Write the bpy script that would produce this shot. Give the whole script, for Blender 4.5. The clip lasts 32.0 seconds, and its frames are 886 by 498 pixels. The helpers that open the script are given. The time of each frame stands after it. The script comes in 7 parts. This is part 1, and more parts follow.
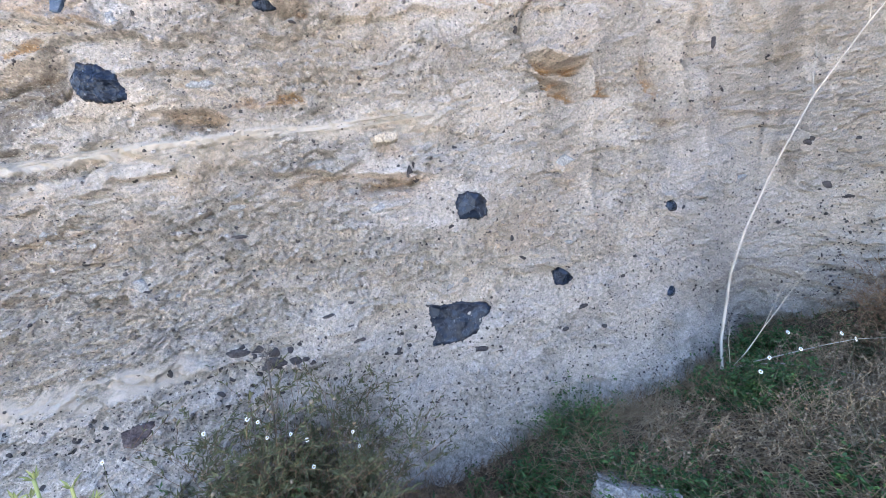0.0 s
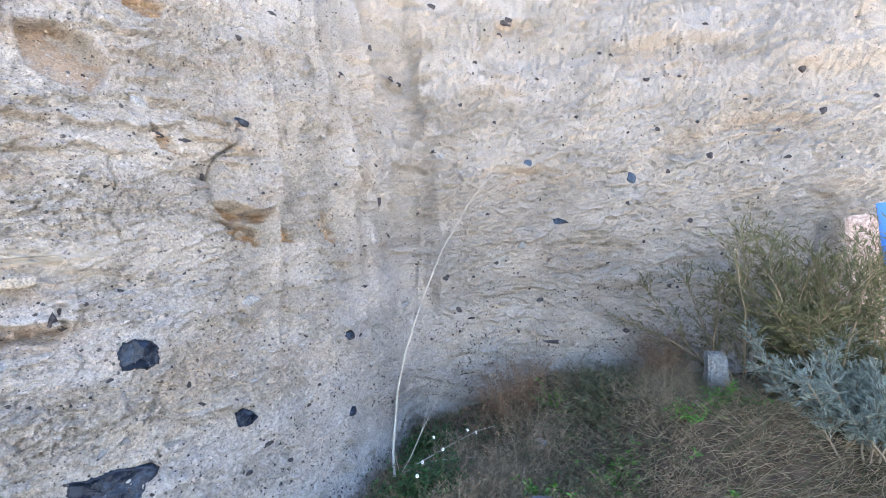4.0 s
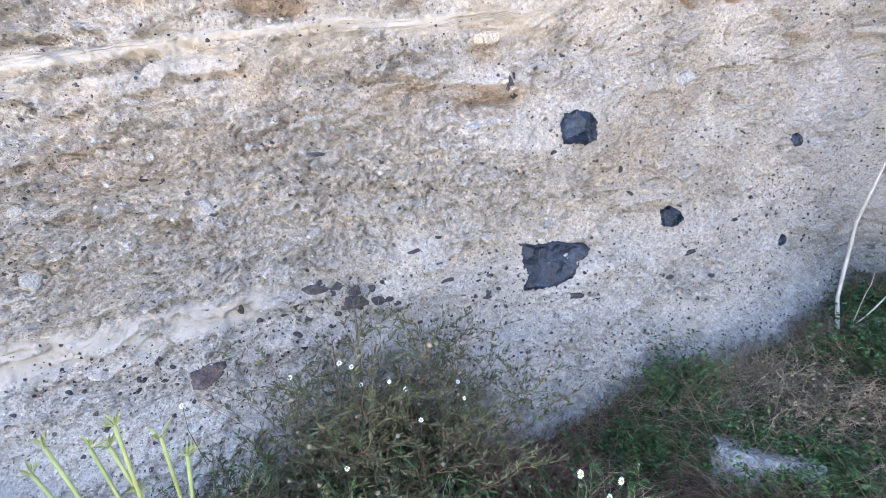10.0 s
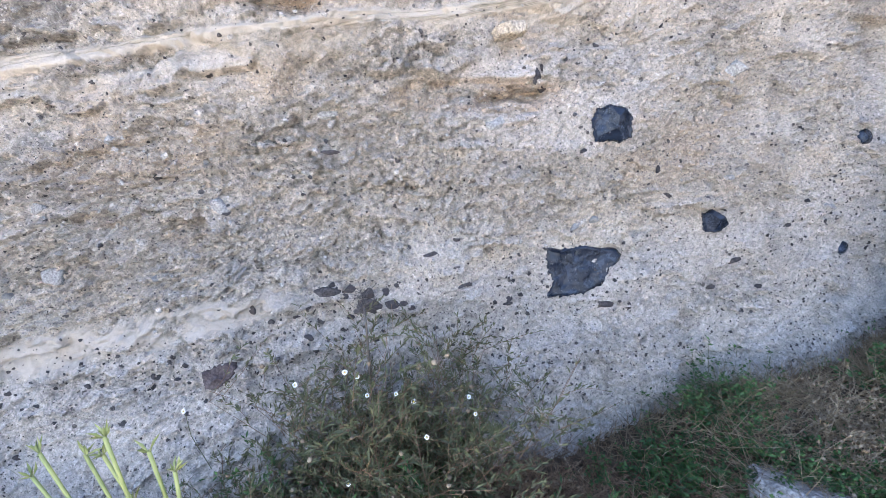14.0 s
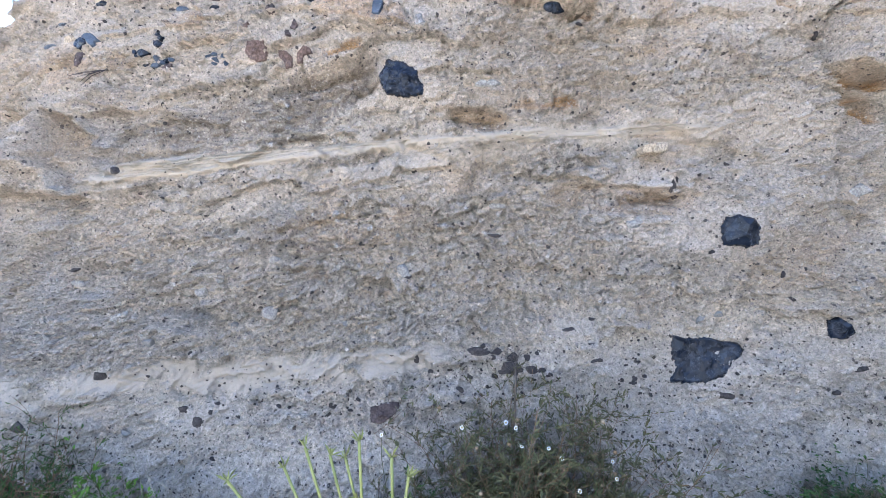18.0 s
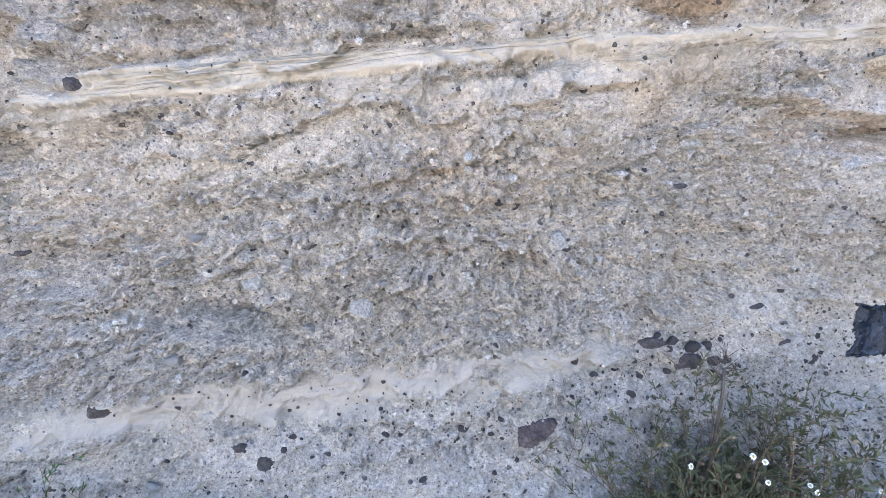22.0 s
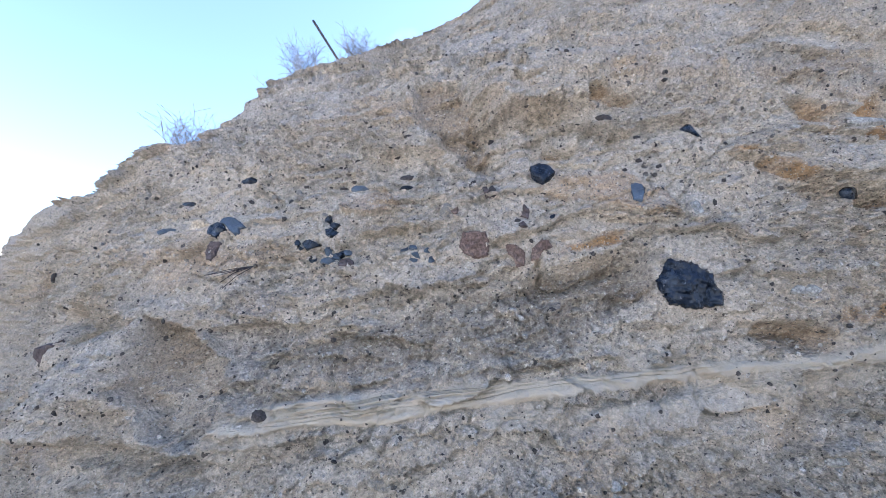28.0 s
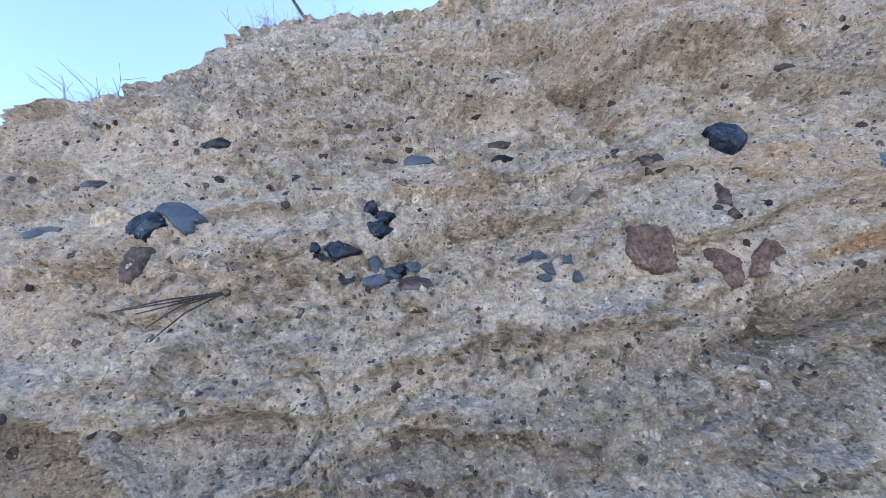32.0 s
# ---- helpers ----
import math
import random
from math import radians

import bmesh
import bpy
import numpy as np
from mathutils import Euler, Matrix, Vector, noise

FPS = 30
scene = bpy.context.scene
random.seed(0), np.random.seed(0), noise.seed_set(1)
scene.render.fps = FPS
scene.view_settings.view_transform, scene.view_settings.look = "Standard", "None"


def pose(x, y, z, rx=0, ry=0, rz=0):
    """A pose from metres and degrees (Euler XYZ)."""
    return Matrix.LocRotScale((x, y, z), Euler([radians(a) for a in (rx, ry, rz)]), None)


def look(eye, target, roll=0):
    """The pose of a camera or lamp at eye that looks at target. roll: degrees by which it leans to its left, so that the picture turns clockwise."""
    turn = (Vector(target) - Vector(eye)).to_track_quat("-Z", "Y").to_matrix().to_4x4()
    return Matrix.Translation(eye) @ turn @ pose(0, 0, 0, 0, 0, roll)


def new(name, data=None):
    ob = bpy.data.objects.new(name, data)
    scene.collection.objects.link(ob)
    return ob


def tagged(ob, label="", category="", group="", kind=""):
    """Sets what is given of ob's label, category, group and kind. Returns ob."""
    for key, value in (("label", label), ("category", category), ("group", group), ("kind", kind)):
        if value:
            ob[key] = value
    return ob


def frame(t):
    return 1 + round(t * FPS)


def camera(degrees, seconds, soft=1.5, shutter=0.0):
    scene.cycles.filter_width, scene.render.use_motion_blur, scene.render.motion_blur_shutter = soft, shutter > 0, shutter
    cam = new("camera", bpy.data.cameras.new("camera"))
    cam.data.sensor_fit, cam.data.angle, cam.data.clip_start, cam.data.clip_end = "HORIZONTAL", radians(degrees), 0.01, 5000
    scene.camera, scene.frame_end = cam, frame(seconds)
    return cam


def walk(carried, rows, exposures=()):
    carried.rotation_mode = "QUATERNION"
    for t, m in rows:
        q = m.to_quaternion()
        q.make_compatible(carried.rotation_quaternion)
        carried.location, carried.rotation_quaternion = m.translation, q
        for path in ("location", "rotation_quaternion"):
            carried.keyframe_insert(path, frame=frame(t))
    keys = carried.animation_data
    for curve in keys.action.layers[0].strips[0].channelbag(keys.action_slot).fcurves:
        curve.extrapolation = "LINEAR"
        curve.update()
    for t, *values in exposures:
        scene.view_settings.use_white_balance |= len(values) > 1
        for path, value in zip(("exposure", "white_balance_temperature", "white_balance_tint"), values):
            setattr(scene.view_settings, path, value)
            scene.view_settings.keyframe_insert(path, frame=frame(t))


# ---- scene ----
cam = camera(90.14, 32.0, soft=0.8)
PATH = [
    (0, (-0.207, -1.97, 1.687), (0.063, -0.012, 1.386), -2.49),
    (0.5, (-0.137, -1.967, 1.685), (0.278, -0.032, 1.392), -2.32),
    (1, (-0.096, -1.981, 1.692), (0.4, -0.064, 1.411), -2.67),
    (1.5, (-0.09, -1.988, 1.724), (0.557, -0.115, 1.452), -2.01),
    (2, (-0.128, -2.042, 1.756), (0.725, -0.244, 1.557), -1.5),
    (2.5, (-0.183, -2.115, 1.783), (0.846, -0.403, 1.692), -1.29),
    (3, (-0.202, -2.182, 1.827), (1.001, -0.584, 1.831), -1.15),
    (3.5, (-0.171, -2.208, 1.877), (1.144, -0.701, 1.929), -1.0),
    (5.5, (-0.171, -2.169, 1.918), (1.291, -0.829, 2.176), -1.15),
    (6, (-0.183, -2.103, 1.855), (0.812, -0.39, 2.128), -4.46),
    (6.5, (-0.174, -2.049, 1.749), (0.499, -0.17, 1.878), -3.27),
    (7, (-0.201, -1.975, 1.645), (0.214, -0.02, 1.592), -2.71),
    (7.5, (-0.238, -1.948, 1.614), (0.024, 0.023, 1.398), -2.55),
    (8, (-0.296, -1.943, 1.584), (-0.169, 0.035, 1.315), -2.73),
    (8.5, (-0.401, -1.947, 1.574), (-0.286, 0.025, 1.264), -2.66),
    (9, (-0.493, -1.946, 1.549), (-0.351, 0.013, 1.172), -1.3),
    (9.5, (-0.492, -1.828, 1.53), (-0.338, 0.121, 1.11), -1.53),
    (10, (-0.507, -1.679, 1.552), (-0.311, 0.249, 1.057), -1.28),
    (10.5, (-0.482, -1.621, 1.552), (-0.362, 0.305, 1.027), -1.66),
    (11, (-0.461, -1.618, 1.564), (-0.371, 0.306, 1.028), -1.23),
    (11.5, (-0.419, -1.595, 1.55), (-0.344, 0.331, 1.018), -0.63),
    (12, (-0.379, -1.574, 1.586), (-0.317, 0.348, 1.035), -0.62),
    (12.5, (-0.411, -1.577, 1.57), (-0.343, 0.345, 1.02), -1.11),
    (13, (-0.403, -1.567, 1.55), (-0.37, 0.361, 1.019), -1.43),
    (13.5, (-0.435, -1.577, 1.558), (-0.387, 0.348, 1.019), -1.23),
    (15.5, (-0.435, -1.647, 1.623), (-0.512, 0.303, 1.185), -0.2),
    (16, (-0.452, -1.658, 1.629), (-0.554, 0.302, 1.246), 0.49),
    (16.5, (-0.468, -1.683, 1.667), (-0.606, 0.283, 1.327), 1.35),
    (17, (-0.495, -1.709, 1.686), (-0.68, 0.262, 1.407), 2.7),
    (17.5, (-0.591, -1.78, 1.682), (-0.8, 0.195, 1.449), 2.88),
    (18, (-0.763, -1.888, 1.638), (-1.004, 0.085, 1.412), 3.13),
    (18.5, (-0.916, -1.933, 1.595), (-1.181, 0.037, 1.366), 2.96),
    (19, (-1.054, -1.83, 1.533), (-1.309, 0.131, 1.23), 1.62),
    (19.5, (-1.173, -1.67, 1.557), (-1.436, 0.285, 1.226), 1.77),
    (20, (-1.318, -1.595, 1.553), (-1.537, 0.359, 1.187), 2.37),
    (20.5, (-1.46, -1.543, 1.521), (-1.415, 0.388, 1.001), 4.15),
    (21, (-1.529, -1.498, 1.497), (-1.455, 0.421, 0.936), 3.98),
    (21.5, (-1.544, -1.401, 1.502), (-1.464, 0.496, 0.876), 3.49),
    (22, (-1.482, -1.35, 1.654), (-1.424, 0.566, 1.081), 3.27),
    (22.5, (-1.426, -1.335, 1.863), (-1.251, 0.635, 1.563), 0.25),
    (23, (-1.436, -1.353, 1.923), (-1.142, 0.625, 1.892), -1.46),
    (23.5, (-1.472, -1.367, 1.956), (-1.154, 0.601, 2.126), -1.06),
    (24, (-1.494, -1.362, 1.96), (-1.177, 0.6, 2.182), -0.43),
    (24.5, (-1.502, -1.363, 1.974), (-1.196, 0.596, 2.236), -0.24),
    (25, (-1.508, -1.359, 1.979), (-1.22, 0.598, 2.273), -0.21),
    (25.5, (-1.569, -1.376, 1.976), (-1.436, 0.595, 2.291), 0.32),
    (26, (-1.636, -1.411, 1.98), (-1.646, 0.561, 2.314), 0.99),
    (26.5, (-1.718, -1.448, 1.989), (-1.782, 0.524, 2.317), 1.45),
    (28.5, (-1.784, -1.454, 1.907), (-1.944, 0.509, 2.256), 2.4),
    (29, (-1.819, -1.332, 1.846), (-1.949, 0.636, 2.178), 2.05),
    (29.5, (-1.842, -1.152, 1.729), (-1.921, 0.832, 1.964), 1.71),
    (30, (-1.913, -1.017, 1.71), (-1.89, 0.972, 1.92), 3.39),
    (30.5, (-2.037, -0.905, 1.844), (-1.874, 1.075, 2.074), -1.9),
    (31, (-2.112, -0.81, 1.956), (-1.866, 1.122, 2.408), -2.48),
    (31.5, (-2.113, -0.783, 2.001), (-2.01, 1.13, 2.576), 0.37),
    (32, (-2.148, -0.826, 1.968), (-2.052, 1.082, 2.559), 0.45),
]
EXPOSURES = [(0, 4.0, 6760, 14), (3.5, 3.95, 6600, 12), (5.5, 3.9, 6480, 12), (6, 3.85, 6460, 12), (8, 4.02, 6650, 13), (10, 4.25, 6980, 16), (11, 4.09, 7000, 16), (13, 4.09, 7000, 16), (16, 3.9, 6990, 16), (17, 3.74, 6900, 14), (18, 3.70, 6870, 14), (21, 3.98, 6930, 15), (21.5, 3.98, 6920, 15), (23.5, 3.38, 6780, 13), (24, 3.27, 6680, 12.5), (25, 3.24, 6520, 12), (26, 3.06, 6400, 12), (29, 3.10, 6410, 12), (30, 3.42, 6480, 12), (31, 3.28, 6480, 12), (32, 3.08, 6380, 12)]
walk(cam, [(t, look(e, g, r)) for t, e, g, r in PATH], EXPOSURES)

# ---- world, sun, exposure ----
SUN_TURN, SUN_UP = radians(62), radians(38)
world = bpy.data.worlds.new("sky")
scene.world = world
world.use_nodes = True
wt = world.node_tree
sky = wt.nodes.new("ShaderNodeTexSky")
sky.sky_type, sky.sun_disc = "NISHITA", False
sky.sun_elevation, sky.sun_rotation = SUN_UP, SUN_TURN
sky.air_density, sky.dust_density, sky.ozone_density = 0.85, 0.2, 2.2
sky_background = wt.nodes["Background"]
sky_background.inputs["Strength"].default_value = 0.075
# thin white clouds over the blue
co = wt.nodes.new("ShaderNodeTexCoord")
cloud_noise = wt.nodes.new("ShaderNodeTexNoise")
cloud_noise.inputs["Scale"].default_value, cloud_noise.inputs["Detail"].default_value = 2.6, 7.0
cloud_ramp = wt.nodes.new("ShaderNodeValToRGB")
cloud_ramp.color_ramp.elements[0].position, cloud_ramp.color_ramp.elements[1].position = 0.58, 0.80
cloud_mix = wt.nodes.new("ShaderNodeMixRGB")
cloud_mix.inputs["Color2"].default_value = (2.3, 2.5, 2.7, 1)
wt.links.new(co.outputs["Generated"], cloud_noise.inputs["Vector"])
wt.links.new(cloud_noise.outputs["Fac"], cloud_ramp.inputs["Fac"])
wt.links.new(cloud_ramp.outputs["Color"], cloud_mix.inputs["Fac"])
wt.links.new(sky.outputs["Color"], cloud_mix.inputs["Color1"])
wt.links.new(cloud_mix.outputs["Color"], sky_background.inputs["Color"])
sun_data = bpy.data.lights.new("sun", "SUN")
sun_data.energy, sun_data.angle, sun_data.color = 5.0, radians(0.6), (1.0, 0.95, 0.87)
sun_way = Vector((math.sin(SUN_TURN) * math.cos(SUN_UP), math.cos(SUN_TURN) * math.cos(SUN_UP), math.sin(SUN_UP)))
sun = new("sun", sun_data)
sun.matrix_world = look(sun_way * 50, (0, 0, 0))

# ---- materials ----
def node(nt, kind, **values):
    n = nt.nodes.new(kind)
    for key, v in values.items():
        n.inputs[key.replace("_", " ")].default_value = v
    return n


def blank(name, rough=0.85, metal=0.0, spec=0.3):
    m = bpy.data.materials.new(name)
    m.use_nodes = True
    b = m.node_tree.nodes["Principled BSDF"]
    b.inputs["Roughness"].default_value, b.inputs["Metallic"].default_value = rough, metal
    b.inputs["Specular IOR Level"].default_value = spec
    return m, m.node_tree, b


def mix(nt, fac, a, b, kind="MIX"):
    """Mixes two colours (sockets or tuples) by a factor (socket or number)."""
    n = nt.nodes.new("ShaderNodeMixRGB")
    n.blend_type = kind
    for socket, v in (("Fac", fac), ("Color1", a), ("Color2", b)):
        if isinstance(v, bpy.types.NodeSocket):
            nt.links.new(v, n.inputs[socket])
        else:
            n.inputs[socket].default_value = (*v, 1) if isinstance(v, tuple) else v
    return n.outputs["Color"]


def ramp(nt, source, a, b):
    n = nt.nodes.new("ShaderNodeMapRange")
    n.interpolation_type = "SMOOTHSTEP"
    n.inputs["From Min"].default_value, n.inputs["From Max"].default_value = a, b
    nt.links.new(source, n.inputs["Value"])
    return n.outputs["Result"]


def noise_at(nt, where, scale, detail=4.0, rough=0.55):
    n = node(nt, "ShaderNodeTexNoise", Scale=scale, Detail=detail, Roughness=rough)
    nt.links.new(where, n.inputs["Vector"])
    return n.outputs["Fac"]


def cells(nt, where, scale, feature="F1", jitter=1.0):
    n = node(nt, "ShaderNodeTexVoronoi", Scale=scale, Randomness=jitter)
    n.feature = feature
    nt.links.new(where, n.inputs["Vector"])
    return n.outputs


def times(nt, a, b, op="MULTIPLY"):
    n = nt.nodes.new("ShaderNodeMath")
    n.operation = op
    for i, v in enumerate((a, b)):
        if isinstance(v, bpy.types.NodeSocket):
            nt.links.new(v, n.inputs[i])
        else:
            n.inputs[i].default_value = v
    return n.outputs[0]


def bump(nt, b, height, strength, distance):
    n = node(nt, "ShaderNodeBump", Strength=strength, Distance=distance)
    nt.links.new(height, n.inputs["Height"])
    nt.links.new(n.outputs["Normal"], b.inputs["Normal"])


def attribute(nt, name):
    n = nt.nodes.new("ShaderNodeAttribute")
    n.attribute_name = name
    return n.outputs["Fac"]


def warped(nt, where, scale, amount):
    """Coordinates pushed about by noise, for ragged edges."""
    n = node(nt, "ShaderNodeTexNoise", Scale=scale, Detail=3.0)
    nt.links.new(where, n.inputs["Vector"])
    v = nt.nodes.new("ShaderNodeVectorMath")
    v.operation = "MULTIPLY_ADD"
    nt.links.new(n.outputs["Color"], v.inputs[0])
    v.inputs[1].default_value = (amount, amount, amount)
    nt.links.new(where, v.inputs[2])
    return v.outputs[0]


def tuff():
    """Pale pumice tuff: an even cream matrix with ochre, grey, white and dark beds and darker hollows, full of grains
    and crumbs.
    """
    m, nt, b = blank("tuff", 0.95, spec=0.1)
    p = nt.nodes.new("ShaderNodeTexCoord").outputs["Object"]
    w = warped(nt, p, 30.0, 0.014)
    # coordinates drawn out along the dipping beds
    xyz, lay = nt.nodes.new("ShaderNodeSeparateXYZ"), nt.nodes.new("ShaderNodeCombineXYZ")
    nt.links.new(p, xyz.inputs[0])
    nt.links.new(xyz.outputs[0], lay.inputs[0])
    nt.links.new(xyz.outputs[1], lay.inputs[1])
    nt.links.new(times(nt, times(nt, xyz.outputs[2], times(nt, xyz.outputs[0], -0.17), "ADD"), 1.7), lay.inputs[2])
    q = warped(nt, lay.outputs[0], 5.0, 0.12)
    big, mid, fine = noise_at(nt, q, 2.2, 5.0, 0.6), noise_at(nt, q, 9.0, 7.0, 0.68), noise_at(nt, p, 80.0, 6.0, 0.72)
    grit = noise_at(nt, p, 230.0, 3.0, 0.7)
    rough = attribute(nt, "rough")
    ash, clay = attribute(nt, "ash"), attribute(nt, "clay")
    clean = times(nt, 1.0, times(nt, ash, clay, "MAXIMUM"), "SUBTRACT")
    # matrix
    col = mix(nt, ramp(nt, big, 0.36, 0.62), (0.378, 0.330, 0.284), (0.367, 0.332, 0.301))
    col = mix(nt, times(nt, ramp(nt, mid, 0.50, 0.76), 0.22), col, (0.335, 0.265, 0.207))
    col = mix(nt, times(nt, ramp(nt, noise_at(nt, p, 16.0, 6.0, 0.7), 0.52, 0.70), 0.35), col, (0.44, 0.405, 0.365))
    col = mix(nt, times(nt, attribute(nt, "grey"), 0.85), col, mix(nt, ramp(nt, mid, 0.35, 0.7), (0.40, 0.368, 0.348), (0.335, 0.308, 0.29)))
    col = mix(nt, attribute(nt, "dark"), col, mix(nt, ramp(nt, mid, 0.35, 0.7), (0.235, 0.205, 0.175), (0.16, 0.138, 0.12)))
    col = mix(nt, times(nt, attribute(nt, "ochre"), ramp(nt, mid, 0.25, 0.45)), col, mix(nt, ramp(nt, fine, 0.35, 0.7), (0.340, 0.215, 0.118), (0.285, 0.170, 0.088)))
    # brown painted into the pits of crumbled rock, standing in for their shade
    dark_pits = ramp(nt, noise_at(nt, w, 42.0, 6.0, 0.72), 0.53, 0.66)
    dark_pits = times(nt, times(nt, dark_pits, rough), clean)
    col = mix(nt, times(nt, dark_pits, 0.14), col, (0.211, 0.170, 0.131))
    # grains of pumice and of dark rock in three sizes, some rounder and some smaller than others
    height = None
    for scale, pale_from, grey_from, dark_from, lift, show in ((46.0, 0.90, 0.935, 0.962, 0.55, 0.85), (98.0, 0.76, 0.87, 0.93, 0.36, 0.8), (190.0, 0.62, 0.80, 0.89, 0.16, 0.75)):
        g = cells(nt, w, scale)
        tone = nt.nodes.new("ShaderNodeSeparateColor")
        nt.links.new(g["Color"], tone.inputs[0])
        edge = times(nt, times(nt, tone.outputs[1], 0.22), 0.24, "ADD")
        core = ramp(nt, times(nt, edge, g["Distance"], "SUBTRACT"), 0.0, 0.05)
        core = times(nt, core, clean)
        for low, colour in ((pale_from, (0.49, 0.46, 0.425)), (grey_from, (0.22, 0.203, 0.195)), (dark_from, (0.085, 0.077, 0.077))):
            pick = times(nt, core, times(nt, tone.outputs[0], low, "GREATER_THAN"))
            col = mix(nt, times(nt, pick, show), col, colour)
        dome = times(nt, times(nt, core, times(nt, tone.outputs[0], pale_from, "GREATER_THAN")), lift)
        height = dome if height is None else times(nt, height, dome, "ADD")
    # laminated white ash
    sep = nt.nodes.new("ShaderNodeSeparateXYZ")
    nt.links.new(warped(nt, p, 3.0, 0.05), sep.inputs[0])
    lam = times(nt, sep.outputs[2], times(nt, sep.outputs[0], -0.17), "ADD")
    lines = node(nt, "ShaderNodeTexNoise", Scale=27.0, Detail=3.0)
    lines.noise_dimensions = "1D"
    nt.links.new(lam, lines.inputs["W"])
    gap = nt.nodes.new("ShaderNodeMath")
    gap.operation = "ABSOLUTE"
    nt.links.new(times(nt, lines.outputs["Fac"], 0.5, "SUBTRACT"), gap.inputs[0])
    seam = times(nt, 1.0, ramp(nt, gap.outputs[0], 0.004, 0.020), "SUBTRACT")
    seam = times(nt, seam, ramp(nt, mid, 0.36, 0.56))
    white = mix(nt, times(nt, seam, 0.65), (0.385, 0.342, 0.298), (0.200, 0.179, 0.134))
    col = mix(nt, ash, col, mix(nt, 0.3, white, mix(nt, ramp(nt, mid, 0.3, 0.7), (0.365, 0.330, 0.291), (0.320, 0.282, 0.240))))
    col = mix(nt, clay, col, mix(nt, ramp(nt, mid, 0.35, 0.7), (0.350, 0.315, 0.288), (0.310, 0.276, 0.248)))
    col = mix(nt, times(nt, clean, 0.46), col, mix(nt, ramp(nt, times(nt, times(nt, fine, 0.6), times(nt, grit, 0.4), "ADD"), 0.34, 0.66), (0.08, 0.08, 0.08), (0.92, 0.9, 0.9)), "OVERLAY")
    nt.links.new(col, b.inputs["Base Color"])
    # relief: grains, broken crumbs with flat tops, fine roughness, seams of the ash
    for scale, lift in ((52.0, 0.9), (115.0, 0.6)):
        crumb = cells(nt, warped(nt, p, scale * 0.6, 0.6 / scale), scale)
        shade = nt.nodes.new("ShaderNodeSeparateColor")
        nt.links.new(crumb["Color"], shade.inputs[0])
        flat = times(nt, shade.outputs[2], times(nt, crumb["Distance"], -0.9), "ADD")
        height = times(nt, height, times(nt, times(nt, flat, lift), times(nt, rough, clean)), "ADD")
    height = times(nt, height, times(nt, dark_pits, -0.35), "ADD")
    height = times(nt, height, times(nt, times(nt, times(nt, noise_at(nt, p, 24.0, 5.0, 0.7), 0.55), times(nt, grit, 0.35), "ADD"), times(nt, fine, times(nt, times(nt, rough, 0.5), 0.25, "ADD")), "ADD"), "ADD")
    height = times(nt, height, times(nt, times(nt, seam, ash), -0.5), "ADD")
    bump(nt, b, height, 0.9, 0.017)
    return m


def glassy(name, dark, light, rough=0.22, pale_cover=0.35):
    """Volcanic glass: black-blue, shiny shell-shaped fracture faces with dusty, scratched patches."""
    m, nt, b = blank(name, rough, spec=0.26)
    p = nt.nodes.new("ShaderNodeTexCoord").outputs["Object"]
    n = noise_at(nt, p, 14.0, 6.0, 0.65)
    col = mix(nt, ramp(nt, n, 0.35, 0.7), dark, light)
    b.inputs["Specular Tint"].default_value = (0.75, 0.86, 1.0, 1)
    dusty = ramp(nt, noise_at(nt, warped(nt, p, 9.0, 0.08), 24.0, 8.0, 0.75), 0.52, 0.66)
    col = mix(nt, times(nt, dusty, pale_cover), col, (0.085, 0.115, 0.165))
    chip = times(nt, ramp(nt, noise_at(nt, p, 75.0, 5.0, 0.7), 0.62, 0.68), 0.5)
    col = mix(nt, chip, col, (0.17, 0.185, 0.21))
    nt.links.new(col, b.inputs["Base Color"])
    nt.links.new(times(nt, times(nt, dusty, 0.4), rough, "ADD"), b.inputs["Roughness"])
    # shell-shaped breaks: cells with a slope of their own, ribbed by rings about their middle
    shell = cells(nt, warped(nt, p, 14.0, 0.05), 20.0)
    tone = nt.nodes.new("ShaderNodeSeparateColor")
    nt.links.new(shell["Color"], tone.inputs[0])
    rings = nt.nodes.new("ShaderNodeMath")
    rings.operation = "SINE"
    nt.links.new(times(nt, shell["Distance"], 38.0), rings.inputs[0])
    h = times(nt, times(nt, tone.outputs[0], 0.9), times(nt, shell["Distance"], times(nt, tone.outputs[1], 1.6)), "ADD")
    h = times(nt, h, times(nt, rings.outputs[0], 0.03), "ADD")
    bump(nt, b, times(nt, h, times(nt, noise_at(nt, p, 40.0, 6.0, 0.7), 0.5), "ADD"), 0.45, 0.014)
    return m


